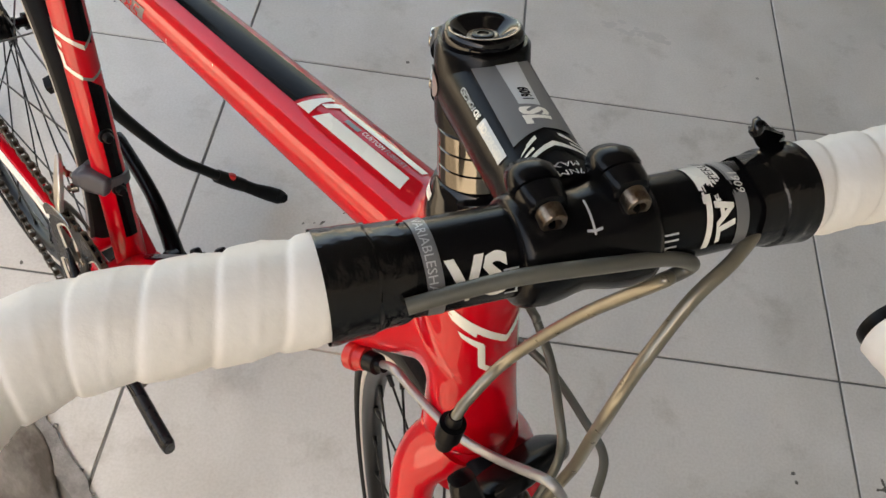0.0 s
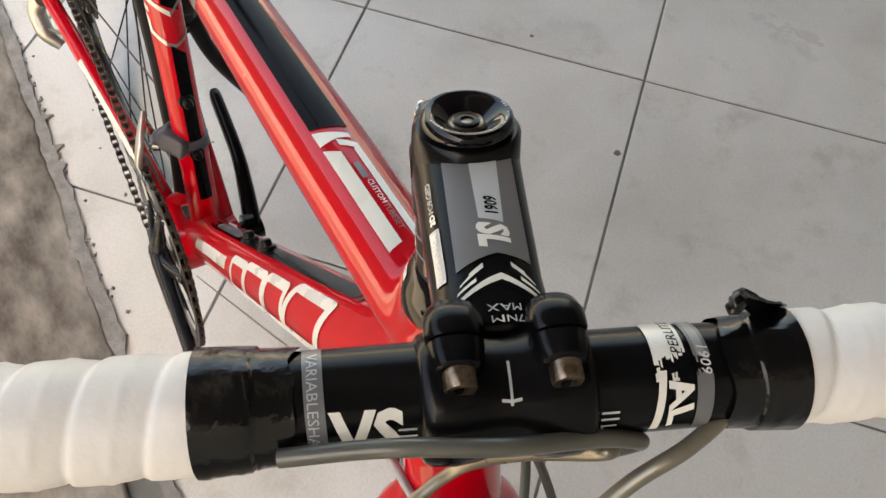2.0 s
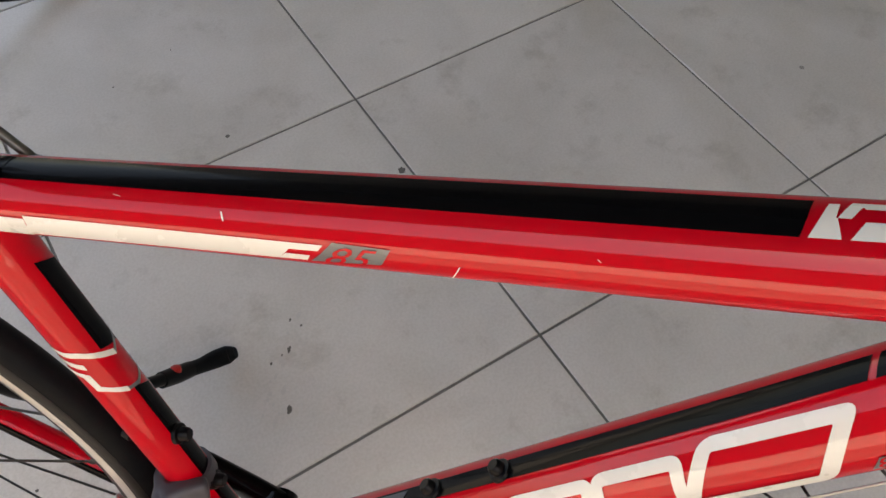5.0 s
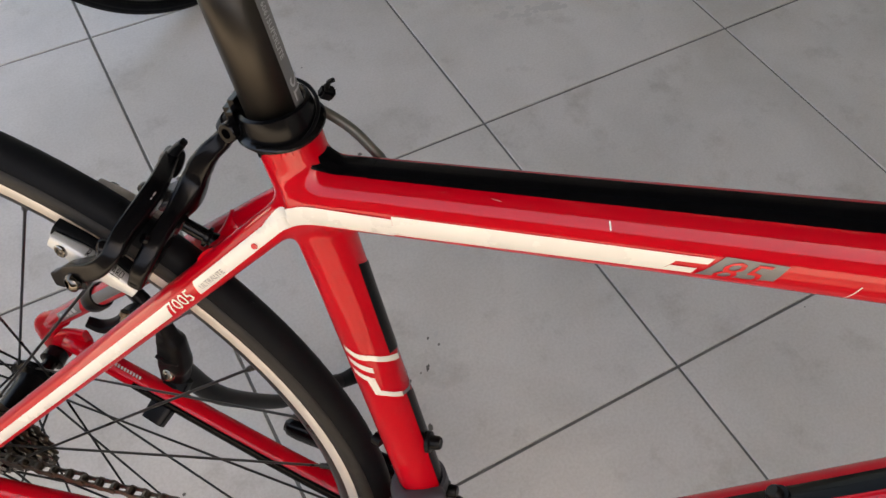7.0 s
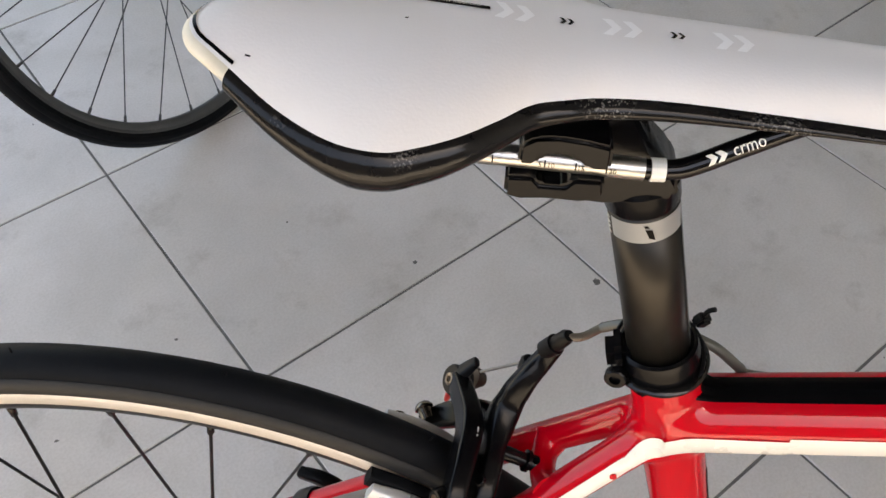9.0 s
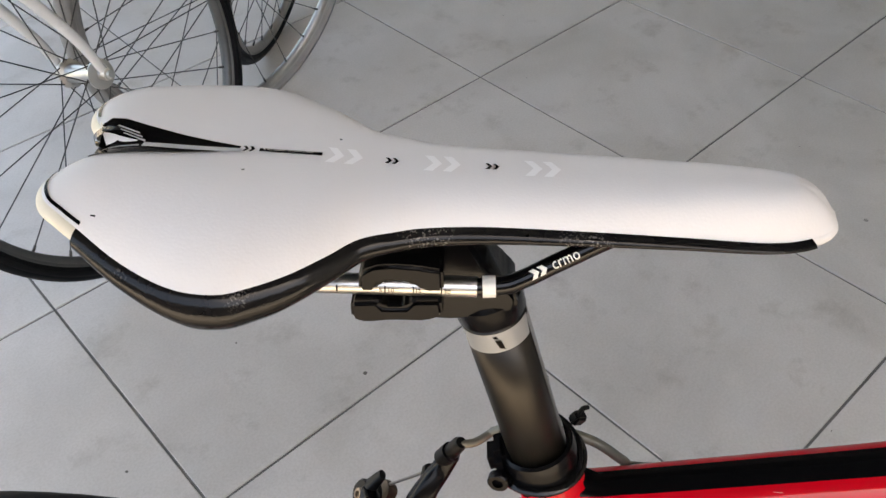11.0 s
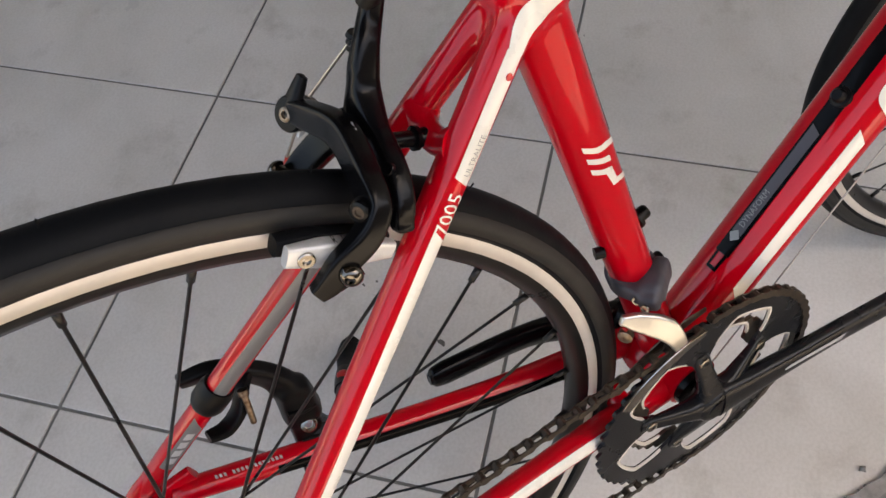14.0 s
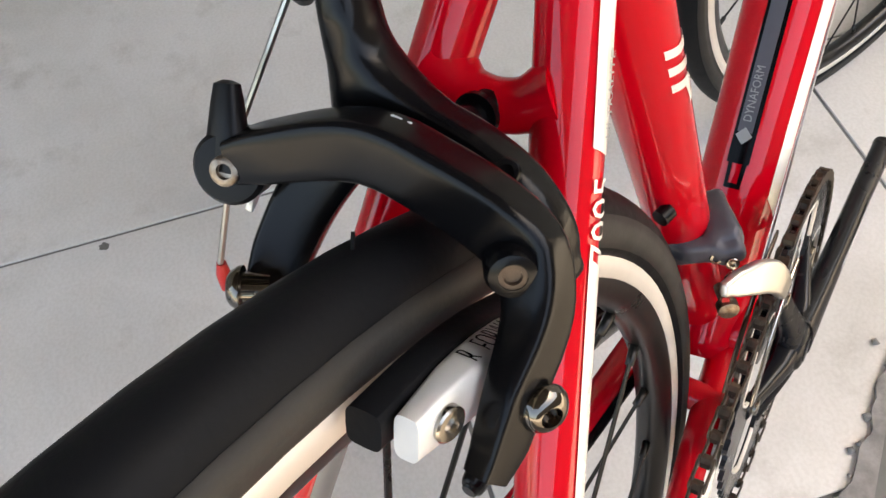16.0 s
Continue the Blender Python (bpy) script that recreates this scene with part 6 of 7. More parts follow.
decal("chip", post, [[(0.0925 + PS, -86), (0.0970 + PS, -90), (0.0965 + PS, -80), (0.0915 + PS, -77)]], BLACK_PAINT, POST, "dark chip in the band", off=0.0008, nu=4)
decal("chip", post, [[(0.0978 + PS, -90), (0.0990 + PS, -92), (0.0988 + PS, -86), (0.0976 + PS, -84)]], BLACK_PAINT, POST, "dark chip in the band", off=0.0008, nu=4)
lathe("post_collar", p0 + 0.1010 * PT + (0, -0.0024, 0), PT, [(0, 0.0139), (0.001, 0.0144), (0.0095, 0.0146), (0.0110, 0.0130)], SATIN_BLACK, bicycle, 40, "satin black post head ring")
lathe("seat_collar", p0 + 0.000 * PT, PT, [(0, 0.0166), (0.001, 0.0176), (0.006, 0.0182), (0.012, 0.0184), (0.0165, 0.0174), (0.0175, 0.0158), (0.0150, 0.0138)], SATIN_BLACK, bicycle, 44, "black seat clamp wrapped in inner tube rubber")
COLLAR = bicycle.children[-1]
wrap = [p0 + (0.0045 + 0.0015 * math.sin(radians(2 * a))) * PT + 0.0180 * np.array((math.cos(radians(a)), math.sin(radians(a)), 0.26 * math.cos(radians(a)))) for a in np.linspace(0, 360, 49)]
tube("rubber_wrap", wrap, 0.0022, TAPE_BLACK, COLLAR, up=(0, 0, 1), seg=10, b=0.0035, label="creased black rubber wrap")
block("clamp_lug", (0.011, 0.018, 0.016), Matrix.Translation(p0 + np.array((-0.0205, -0.0020, 0.010))) @ pose(0, 0, 0, 0, -14, 0), SATIN_BLACK, COLLAR, 0.004)
socket_bolt((0.2515, -0.0080, 0.7045), (-0.25, -1, 0.1), 0.0050, 0.0042, SATIN_BLACK, COLLAR)
zt = [p0 + (0.010 + 0.0075 * math.cos(radians(a - 70))) * PT + 0.0200 * np.array((math.cos(radians(a)), math.sin(radians(a)), 0)) for a in np.linspace(48, 408, 48)]
tube("cable_tie", zt, 0.0010, PLASTIC, bicycle, up=(0, 0, 1), seg=8, label="thin black cable tie round the seat clamp")
TIE = bicycle.children[-1]
block("lock", (0.007, 0.0055, 0.007), Matrix.Translation((0.289, 0.018, 0.717)) @ pose(0, 0, 0, 20, 25, 30), PLASTIC, TIE, 0.0012, "black cable tie lock")
tube("tail", curve([(0.289, 0.018, 0.719), (0.2905, 0.0175, 0.7235), (0.2930, 0.0165, 0.726)], 4), 0.0012, PLASTIC, TIE, up=(0, 1, 0), seg=8)

# saddle shell: half outline (F, y, z) from the rear notch to the nose
HALF = [(0.1075, 0, 0.873), (0.1030, 0.008, 0.873), (0.0980, 0.016, 0.874), (0.0955, 0.026, 0.874), (0.0985, 0.034, 0.873), (0.1045, 0.0388, 0.871), (0.1115, 0.0435, 0.868), (0.127, 0.0535, 0.861), (0.144, 0.061, 0.8565), (0.159, 0.0625, 0.855), (0.170, 0.0585, 0.855), (0.181, 0.053, 0.856),
        (0.192, 0.044, 0.857), (0.2015, 0.0355, 0.858), (0.2125, 0.031, 0.858), (0.224, 0.0268, 0.857), (0.2455, 0.0247, 0.856), (0.281, 0.0232, 0.853), (0.314, 0.0208, 0.849), (0.345, 0.0182, 0.8450), (0.362, 0.0130, 0.8440), (0.3698, 0.0080, 0.8455), (0.3718, 0, 0.8465)]
CREST_F = [0.085, 0.11, 0.14, 0.16, 0.187, 0.211, 0.2476, 0.28, 0.30, 0.33, 0.357, 0.367, 0.3718]
CREST_Z = [0.880, 0.879, 0.875, 0.873, 0.870, 0.8672, 0.8648, 0.8630, 0.8622, 0.8610, 0.8585, 0.8545, 0.8490]
right_half = curve([(F, -y + float(np.interp(F, [0.105, 0.13, 0.18, 0.21], [0, 0.0013, 0.0013, 0])), z) for F, y, z in HALF], 6)
left_half = right_half[::-1] * (1, -1.09, 1)
left_half[:, 2] += np.interp(left_half[:, 0], [0.0955, 0.0985, 0.1045, 0.1115, 0.127, 0.144, 0.159, 0.170, 0.181, 0.192, 0.224, 0.26], [0.002, 0.003, 0.0055, 0.0075, 0.0105, 0.0105, 0.0080, 0.0055, 0.0020, 0.0005, 0.0005, 0])
left_half[:, 1] -= np.interp(left_half[:, 0], [0.165, 0.185, 0.200, 0.225, 0.26, 0.34, 0.37], [0, 0.0020, 0.0045, 0.0040, 0.0030, 0.0030, 0.0005]) * (left_half[:, 1] > 0.012)
rim_line = np.vstack([right_half, left_half[1:-1]])
N_RIM, N_R = len(rim_line), 16
spine_of = lambda F: float(np.interp(F, [0.085, 0.104, 0.144, 0.181, 0.22, 0.35, 0.369], [0.128, 0.135, 0.155, 0.19, 0.222, 0.346, 0.352]))
sv, tops = [], []
for p in rim_line:
    F1 = spine_of(p[0])
    for k in range(N_R + 1):
        r = k / N_R
        F, y = F1 + (p[0] - F1) * r, p[1] * r
        Z = float(np.interp(F, CREST_F, CREST_Z))
        dip = 0.0030 * math.exp(-(y / 0.010) ** 2) * float(np.interp(F, [0.09, 0.13, 0.18], [1, 0.6, 0])) * (1 - r ** 4)
        sv.append((F, y, Z - (Z - p[2]) * r ** (3.3 if p[1] < 0 else 5.5) - dip))
for i in range(N_RIM):
    for k in range(N_R):
        a, c = i * (N_R + 1) + k, ((i + 1) % N_RIM) * (N_R + 1) + k
        tops.append((a, c, c + 1, a + 1))
saddle = raw("saddle", sv, tops, SADDLE_WHITE, bicycle, "white leather road saddle with scuffed black edge trim")
bm = bmesh.new(); bm.from_mesh(saddle.data)
bmesh.ops.remove_doubles(bm, verts=bm.verts, dist=0.00002)
bmesh.ops.recalc_face_normals(bm, faces=bm.faces)
bm.to_mesh(saddle.data)
shell = BVHTree.FromBMesh(bm)
bm.free()


def sad_z(F, y):
    hit = shell.ray_cast(Vector((F, y, 1.0)), Vector((0, 0, -1)))[0]
    if hit is None:
        hit = shell.find_nearest(Vector((F, y, 0.87)))[0]
    return hit.z


def skirt(line, material, name, label, depth, tuck=0.35, swell=0.0044):
    """A rounded band that hangs from an outline and curls under the shell."""
    v, f = [], []
    n = 14
    for i, p in enumerate(line):
        d = depth(i / (len(line) - 1))
        k = np.gradient(np.array(line), axis=0)[i]
        out = np.cross(k, (0, 0, 1))
        out = unit(out)
        for j in range(n + 1):
            a = j / n * math.pi
            bulge = swell * math.sin(a) - 0.0009 - (0.004 + tuck * 0.006) * max(0, j / n - 0.55)
            v.append(p + out * bulge + np.array((0, 0, -d * (0.45 * (j / n) + 0.55 * (1 - math.cos(a)) / 2) + 0.0002)))
    for i in range(len(line) - 1):
        for j in range(n):
            a = i * (n + 1) + j
            f.append((a, a + 1, a + n + 2, a + n + 1))
    raw(name, v, f, material, saddle, label)


trim_depth = lambda F: float(np.interp(F, [0.104, 0.115, 0.15, 0.175, 0.21, 0.28, 0.35, 0.37], [0.0095, 0.0115, 0.0175, 0.0158, 0.0100, 0.0070, 0.0045, 0.004]))
runs = [i for i in range(len(right_half)) if right_half[i][0] > 0.110 and i > 30]
i0, i1 = runs[0], runs[-1] - 13
for side in (1, -1):
    line = [p for p in right_half]
    if side < 0:
        line = [p for p in left_half]
        j0, j1 = len(line) - 1 - i1, len(line) - 1 - i0
    else:
        j0, j1 = i0, i1
    seg = line[j0:j1 + 1]
    skirt(seg, SADDLE_BLACK, "edge_trim", "glossy black edge trim, scuffed through in places", lambda u, seg=seg: trim_depth(seg[int(round(u * (len(seg) - 1)))][0]))
    tail = line[4:j0 + 1] if side > 0 else line[j1:-4]
    skirt(tail, SADDLE_CREAM, "rear_trim", "yellowed white rear trim", lambda u: 0.0075, swell=0.0036)
    notch = line[:5] if side > 0 else line[-5:]
    skirt(notch, SADDLE_BLACK, "rear_trim", "black trim in the rear notch", lambda u: 0.0075)
skirt([p for p in right_half[i1:]] + [p for p in left_half[1:len(left_half) - i1]], SADDLE_WHITE, "nose_trim", "white rounded saddle nose", lambda u: 0.0060, swell=0.0018)
bm = bmesh.new()
ring = [bm.verts.new((p[0] + (0.006 if p[0] < 0.12 else 0.0), p[1] * 0.90, p[2] - 0.55 * trim_depth(p[0]))) for p in rim_line[::2]]
bm.faces.new(ring)
bmesh.ops.triangulate(bm, faces=bm.faces[:])
part("saddle_base", bm, PLASTIC, saddle, "black plastic underside")


def on_saddle(pts, material, name, label="", lift=0.0006, sub=10):
    """A flat mark that follows the shell: outline rows given as (F, y at one side, y at the other)."""
    v, f = [], []
    for F, ya, yb in pts:
        for k in range(sub + 1):
            y = ya + (yb - ya) * k / sub
            v.append((F, y, sad_z(F, y) + lift))
    for i in range(len(pts) - 1):
        for k in range(sub):
            a = i * (sub + 1) + k
            f.append((a, a + 1, a + sub + 2, a + sub + 1))
    return raw(name, v, f, material, saddle, label)


on_saddle([(F, -w, w) for F, w in ((0.1045, 0.0095), (0.1065, 0.0128), (0.112, 0.0125), (0.122, 0.0095), (0.135, 0.0062), (0.146, 0.0038), (0.156, 0.0016))], BLACK_PAINT, "rear_inlay", "black wedge inlay in the notch")
on_saddle([(F, -0.0040 + 0.02 * (F - 0.122), -0.0006) for F in np.linspace(0.122, 0.157, 6)], PALE_PAINT, "rear_inlay", "silver bar on the inlay", 0.0010)
for k in range(3):
    on_saddle([(F + 0.0016 * k, 0.0070 - 0.0022 * k - 0.35 * (F - 0.1105), 0.0078 - 0.0022 * k - 0.35 * (F - 0.1105)) for F in np.linspace(0.1105, 0.1190, 5)], PALE_PAINT, "rear_inlay", "silver line of the mark on the inlay", 0.0010, sub=2)
on_saddle([(F, -0.0052 + 0.10 * (F - 0.1075), -0.0040 + 0.10 * (F - 0.1075)) for F in np.linspace(0.1075, 0.1210, 5)], PALE_PAINT, "rear_inlay", "silver line of the mark on the inlay", 0.0010, sub=2)
on_saddle([(F, -0.0011, 0.0011) for F in np.linspace(0.163, 0.1855, 6)], BLACK_PAINT, "slot_mark", "thin black slot with small words")
v, f = glyphs("carbon injected", 0.0026)
raw("lettering", [(0.1645 + x * 1.1, -0.0008 + y, sad_z(0.1645 + x * 1.1, y) + 0.0011) for x, y, _ in v], f, WHITE_PAINT, saddle, smooth=False)
def chevrons(F, k, material, size=0.0030):
    for i in range(k):
        x = F + i * size * 1.15
        v, f = [], []
        for s in (-1, 1):
            b = len(v)
            for dx, y in ((0, s * size * 0.9), (size * 0.55, s * size * 0.9), (size * 1.1, 0), (size * 0.55, 0)):
                v.append((x + dx, y, sad_z(x + dx, y) + 0.0007))
            f.append((b, b + 1, b + 2, b + 3))
        raw("chevron_mark", v, f, material, saddle, smooth=False)
chevrons(0.157, 2, BLACK_PAINT, 0.0020)
chevrons(0.208, 2, BLACK_PAINT, 0.0022)
chevrons(0.244, 2, BLACK_PAINT, 0.0022)
for F in (0.187, 0.222, 0.258):
    chevrons(F, 2, EMBOSS, 0.0058)
def saddle_line(pts, width, name, label, material=BLACK_PAINT):
    """A thin line drawn on the shell through (F, y) points."""
    v = []
    for k, q in enumerate(pts):
        d = unit(np.array(pts[min(k + 1, len(pts) - 1)]) - np.array(pts[max(k - 1, 0)]))
        for e_ in (-1, 1):
            x, y = q[0] - e_ * d[1] * width / 2, q[1] + e_ * d[0] * width / 2
            v.append((x, y, sad_z(x, y) + 0.0005))
    raw(name, v, [(2 * k, 2 * k + 1, 2 * k + 3, 2 * k + 2) for k in range(len(pts) - 1)], material, saddle, label)


for side in (right_half[11:i0 + 1], left_half[::-1][11:i0 + 1]):
    rim = [q[:2] + 0.0016 * unit(np.array((0.155, 0.4 * q[1])) - q[:2]) for q in side]
    saddle_line(rim, 0.0011, "seam_line", "black seam line")
saddle_line([(0.1159, -0.0400), (0.1176, -0.0402)], 0.0005, "speck", "dark speck on the leather")
for x, y in ((0.1275, 0.0560), (0.1504, 0.0540), (0.1600, -0.0150), (0.1900, 0.0120)):
    saddle_line([(x, y), (x + 0.0010, y + 0.0003)], 0.0006, "speck", "dark speck on the leather")
# rails
RAIL = [(0.160, 0.0215, 0.8297), (0.200, 0.0215, 0.8287), (0.2410, 0.0215, 0.8275)]
for s in (-1, 1):
    tube("rail", curve([(0.118, s * 0.032, 0.850), (0.135, s * 0.025, 0.837), (0.160, s * 0.0215, 0.8297), (0.200, s * 0.0215, 0.8287), (0.235, s * 0.0215, 0.8276), (0.250, s * 0.0212, 0.8280), (0.258, s * 0.0205, 0.8305), (0.272, s * 0.0185, 0.8375), (0.295, s * 0.0145, 0.8470), (0.325, s * 0.009, 0.850)], 8), 0.0036, GLOSS_BLACK, saddle, up=(0, 0, 1), seg=18, label="black steel saddle rail")
    tube("rail_scale", [(F, s * y, z) for F, y, z in RAIL], 0.0039, SILVER, saddle, up=(0, 0, 1), seg=18, label="bare silver rail section with a fitting scale")
    tube("rail_ring", [(0.2430, s * 0.0215, 0.8275), (0.2478, s * 0.0214, 0.8276)], 0.0041, WHITE_PAINT, saddle, up=(0, 0, 1), seg=18, label="white ring on the rail")
rail = Tube([(F, -y, z) for F, y, z in RAIL], 0.0039, up=(0, 0, 1))
for s, txt in ((0.0455, "5"), (0.0485, "10"), (0.0585, "15"), (0.0690, "30")):
    lettering(rail, txt, s, 96, 0.0026, BLACK_PAINT, saddle, off=0.0003)
for s in (0.0475, 0.0578, 0.0680, 0.0300):
    decal("scale_tick", rail, [[(s, 60), (s + 0.0005, 60), (s + 0.0005, 100), (s, 100)]], BLACK_PAINT, saddle, "black scale tick", off=0.0003, nu=1)
rail2 = Tube([(0.258, -0.0205, 0.8305), (0.272, -0.0185, 0.8375), (0.295, -0.0145, 0.8470)], 0.0036, up=(0, 0, 1))
lettering(rail2, "crmo", 0.0115, 78, 0.0058, WHITE_PAINT, saddle, off=0.0003, stretch=0.85)
for k in (0, 1):
    decal("rail_mark", rail2, [[(0.003 + k * 0.0032, 25), (0.005 + k * 0.0032, 25), (0.0065 + k * 0.0032, 52), (0.0045 + k * 0.0032, 52)], [(0.0045 + k * 0.0032, 52), (0.0065 + k * 0.0032, 52), (0.005 + k * 0.0032, 80), (0.003 + k * 0.0032, 80)]], WHITE_PAINT, saddle, "white chevron", off=0.0003, nu=2, nv=4)


def prism(name, outline, half, material, parent, bevel, label="", narrow=None):
    """An upright plate: outline in (F, U), thick across the bicycle."""
    bm = bmesh.new()
    fa_ = bm.faces.new([bm.verts.new((x, -half, z)) for x, z in outline])
    g = bmesh.ops.extrude_face_region(bm, geom=[fa_])
    bmesh.ops.translate(bm, vec=(0, 2 * half, 0), verts=[e for e in g["geom"] if isinstance(e, bmesh.types.BMVert)])
    if narrow:
        for v_ in bm.verts:
            v_.co.y *= narrow(v_.co.x, v_.co.z)
    bmesh.ops.recalc_face_normals(bm, faces=bm.faces)
    bmesh.ops.bevel(bm, geom=bm.edges[:], offset=bevel, segments=3, affect="EDGES", clamp_overlap=True)
    for e in bm.faces:
        e.smooth = True
    for e in bm.edges:
        if len(e.link_faces) == 2 and e.calc_face_angle(0) > radians(42):
            e.smooth = False
    return part(name, bm, material, parent, label)


# post head, cradle and clamp jaws
prism("post_head", [(0.2335, 0.8015), (0.2560, 0.8060), (0.2575, 0.8130), (0.2530, 0.8205), (0.2440, 0.8290), (0.2370, 0.8390), (0.2330, 0.8485), (0.2240, 0.8485), (0.2260, 0.8290), (0.2200, 0.8190), (0.2060, 0.8170), (0.2030, 0.8110), (0.2090, 0.8055), (0.2200, 0.8025)], 0.0115, SATIN_BLACK, bicycle, 0.0025, "satin black seat post head and cradle", lambda x, z: 0.7 if z > 0.83 else 1.0)
prism("clamp_cradle", [(0.2050, 0.8320), (0.2280, 0.8310), (0.2310, 0.8440), (0.2290, 0.8500), (0.2150, 0.8510), (0.2070, 0.8440)], 0.0120, SATIN_BLACK, bicycle, 0.003, "black clamp cradle under the saddle")
UPPER_JAW = [(0.1985, 0.8300), (0.1990, 0.8380), (0.2040, 0.8412), (0.2110, 0.8420), (0.2200, 0.8412), (0.2290, 0.8395), (0.2292, 0.8300), (0.2222, 0.8298), (0.2178, 0.8336), (0.2110, 0.8350), (0.2062, 0.8336), (0.2046, 0.8300)]
LOWER_JAW = [(0.1950, 0.8248), (0.2045, 0.8252), (0.2070, 0.8222), (0.2150, 0.8222), (0.2180, 0.8254), (0.2280, 0.8256), (0.2288, 0.8185), (0.2220, 0.8158), (0.2100, 0.8162), (0.1990, 0.8150), (0.1948, 0.8172)]
for s in (-1, 1):
    for jaw in (UPPER_JAW, LOWER_JAW):
        ob = prism("rail_clamp", jaw, 0.0078, SATIN_BLACK, bicycle, 0.0014, "black rail clamp jaw")
        ob.data.transform(Matrix.Translation((0, s * 0.0205, 0)))

# ---- kickstand ----
ks = new("kickstand")
ks.parent = bicycle
arm_ = path_field(curve([(0.062, 0.090, 0.437), (0.078, 0.087, 0.436), (0.094, 0.083, 0.427), (0.109, 0.079, 0.411), (0.117, 0.076, 0.390), (0.118, 0.075, 0.370)], 5), [0.0045, 0.0055, 0.0060, 0.0062, 0.0075, 0.0090], [0.0060, 0.0078, 0.0090, 0.0100, 0.0110, 0.0115], (0, 1, 0.3), 4.0)
boxy = path_field([(0.1175, 0.0750, 0.388), (0.1160, 0.0745, 0.362), (0.1130, 0.0735, 0.332)], [0.0080, 0.0098, 0.0090], [0.0095, 0.0120, 0.0105], (0, 1, 0.2), 5.0)
moulded("clamp_bracket", melt([arm_, boxy], 0.010), (0.050, 0.058, 0.318), (0.136, 0.104, 0.452), 0.0018, PLASTIC, ks, "black plastic kickstand bracket")
for z_ in (0.380, 0.344):
    tube("bracket_rib", [(0.1075, 0.0660, z_), (0.1170, 0.0640, z_ - 0.002), (0.1260, 0.0660, z_ - 0.004)], 0.0016, PLASTIC, ks, b=0.0030, up=(0, 0, 1), power=4, seg=12, label="moulded rib of the bracket")
tube("stay_clamp", curve([(0.058, 0.058, 0.414), (0.070, 0.060, 0.410), (0.082, 0.064, 0.415), (0.090, 0.070, 0.425), (0.098, 0.078, 0.427)], 6), [0.0045, 0.0058, 0.0056, 0.0048, 0.0040], PLASTIC, ks, b=[0.0025, 0.0034, 0.0036, 0.0034, 0.003], up=(0, 1, 0), power=4, seg=20, label="black clamp round the stay")
tube("stay_clamp", [(0.105, 0.040, 0.318), (0.112, 0.062, 0.330), (0.119, 0.074, 0.345)], [0.010, 0.012, 0.011], PLASTIC, ks, b=0.007, up=(1, 0, 0), power=4, seg=20, label="black clamp round the stay")
lathe("clamp_screw", (0.0905, 0.0655, 0.430), (-0.15, -0.45, -0.85), [(0, 0.0036), (0.004, 0.0036), (0.0045, 0.0022), (0.024, 0.0022), (0.025, 0.0016)], RUSTED, ks, 16, "brass-coloured clamp screw")
lathe("clamp_screw", (0.1165, 0.0640, 0.3600), (-0.3, -0.75, 0.6), [(-0.02, 0.003), (0, 0.003), (0.0005, 0.0062), (0.003, 0.0060), (0.0044, 0.0048), (0.0046, 0.0026), (0.0030, 0.0024), (0.0030, 0)], STEEL, ks, 18, "bright steel clamp screw")
leg = tube("leg", curve([(0.115, 0.080, 0.345), (0.126, 0.098, 0.292), (0.136, 0.125, 0.245), (0.150, 0.178, 0.172), (0.160, 0.214, 0.139), (0.173, 0.250, 0.110)], 8), [0.0105, 0.0095, 0.0085, 0.0076, 0.0074, 0.0078], PLASTIC, ks, up=(1, 0, 0), label="black alloy kickstand leg")
tube("leg_sleeve", curve([(0.166, 0.232, 0.123), (0.173, 0.252, 0.108), (0.180, 0.270, 0.096)], 5), [0.0100, 0.0108, 0.0100], PLASTIC, ks, up=(1, 0, 0), label="thicker black adjuster sleeve")
tube("foot", curve([(0.177, 0.264, 0.100), (0.185, 0.286, 0.083), (0.193, 0.306, 0.071), (0.204, 0.318, 0.068), (0.214, 0.322, 0.071)], 6), [0.0088, 0.0095, 0.0120, 0.0125, 0.0070], RUBBER, ks, b=[0.0088, 0.0095, 0.0115, 0.0115, 0.0070], up=(1, 0, 0), label="black rubber foot")
lathe("adjuster_button", (0.1740, 0.2520, 0.116), (0.0, 0.3, 1), [(0, 0.0065), (0.005, 0.0062), (0.0065, 0.004)], RED_PLASTIC, ks, 16, "red adjuster button")
sx = stays[1][0]
tube("stay_band", [sx.at(0.2960, 0, -0.0080), sx.at(0.3010, 0, -0.0080), sx.at(0.3120, 0, -0.0080), sx.at(0.3160, 0, -0.0080)], [0.0098, 0.0112, 0.0112, 0.0098], PLASTIC, ks, up=(0, 1, 0), label="black clamp band round the stay")

# ---- other bicycles behind ----
def stand_wheel(x, y, heading, lean):
    th, le = radians(heading), radians(lean)
    side = Vector((-math.sin(th), math.cos(th), 0))
    up = math.cos(le) * Vector((0, 0, 1)) + math.sin(le) * side
    fwd = Vector((math.cos(th), math.sin(th), 0))
    axle = up.cross(fwd)
    hub = Vector((x, y, 0)) + up * 0.334
    return Matrix(((fwd.x, axle.x, up.x, hub.x), (fwd.y, axle.y, up.y, hub.y), (fwd.z, axle.z, up.z, hub.z), (0, 0, 0, 1)))


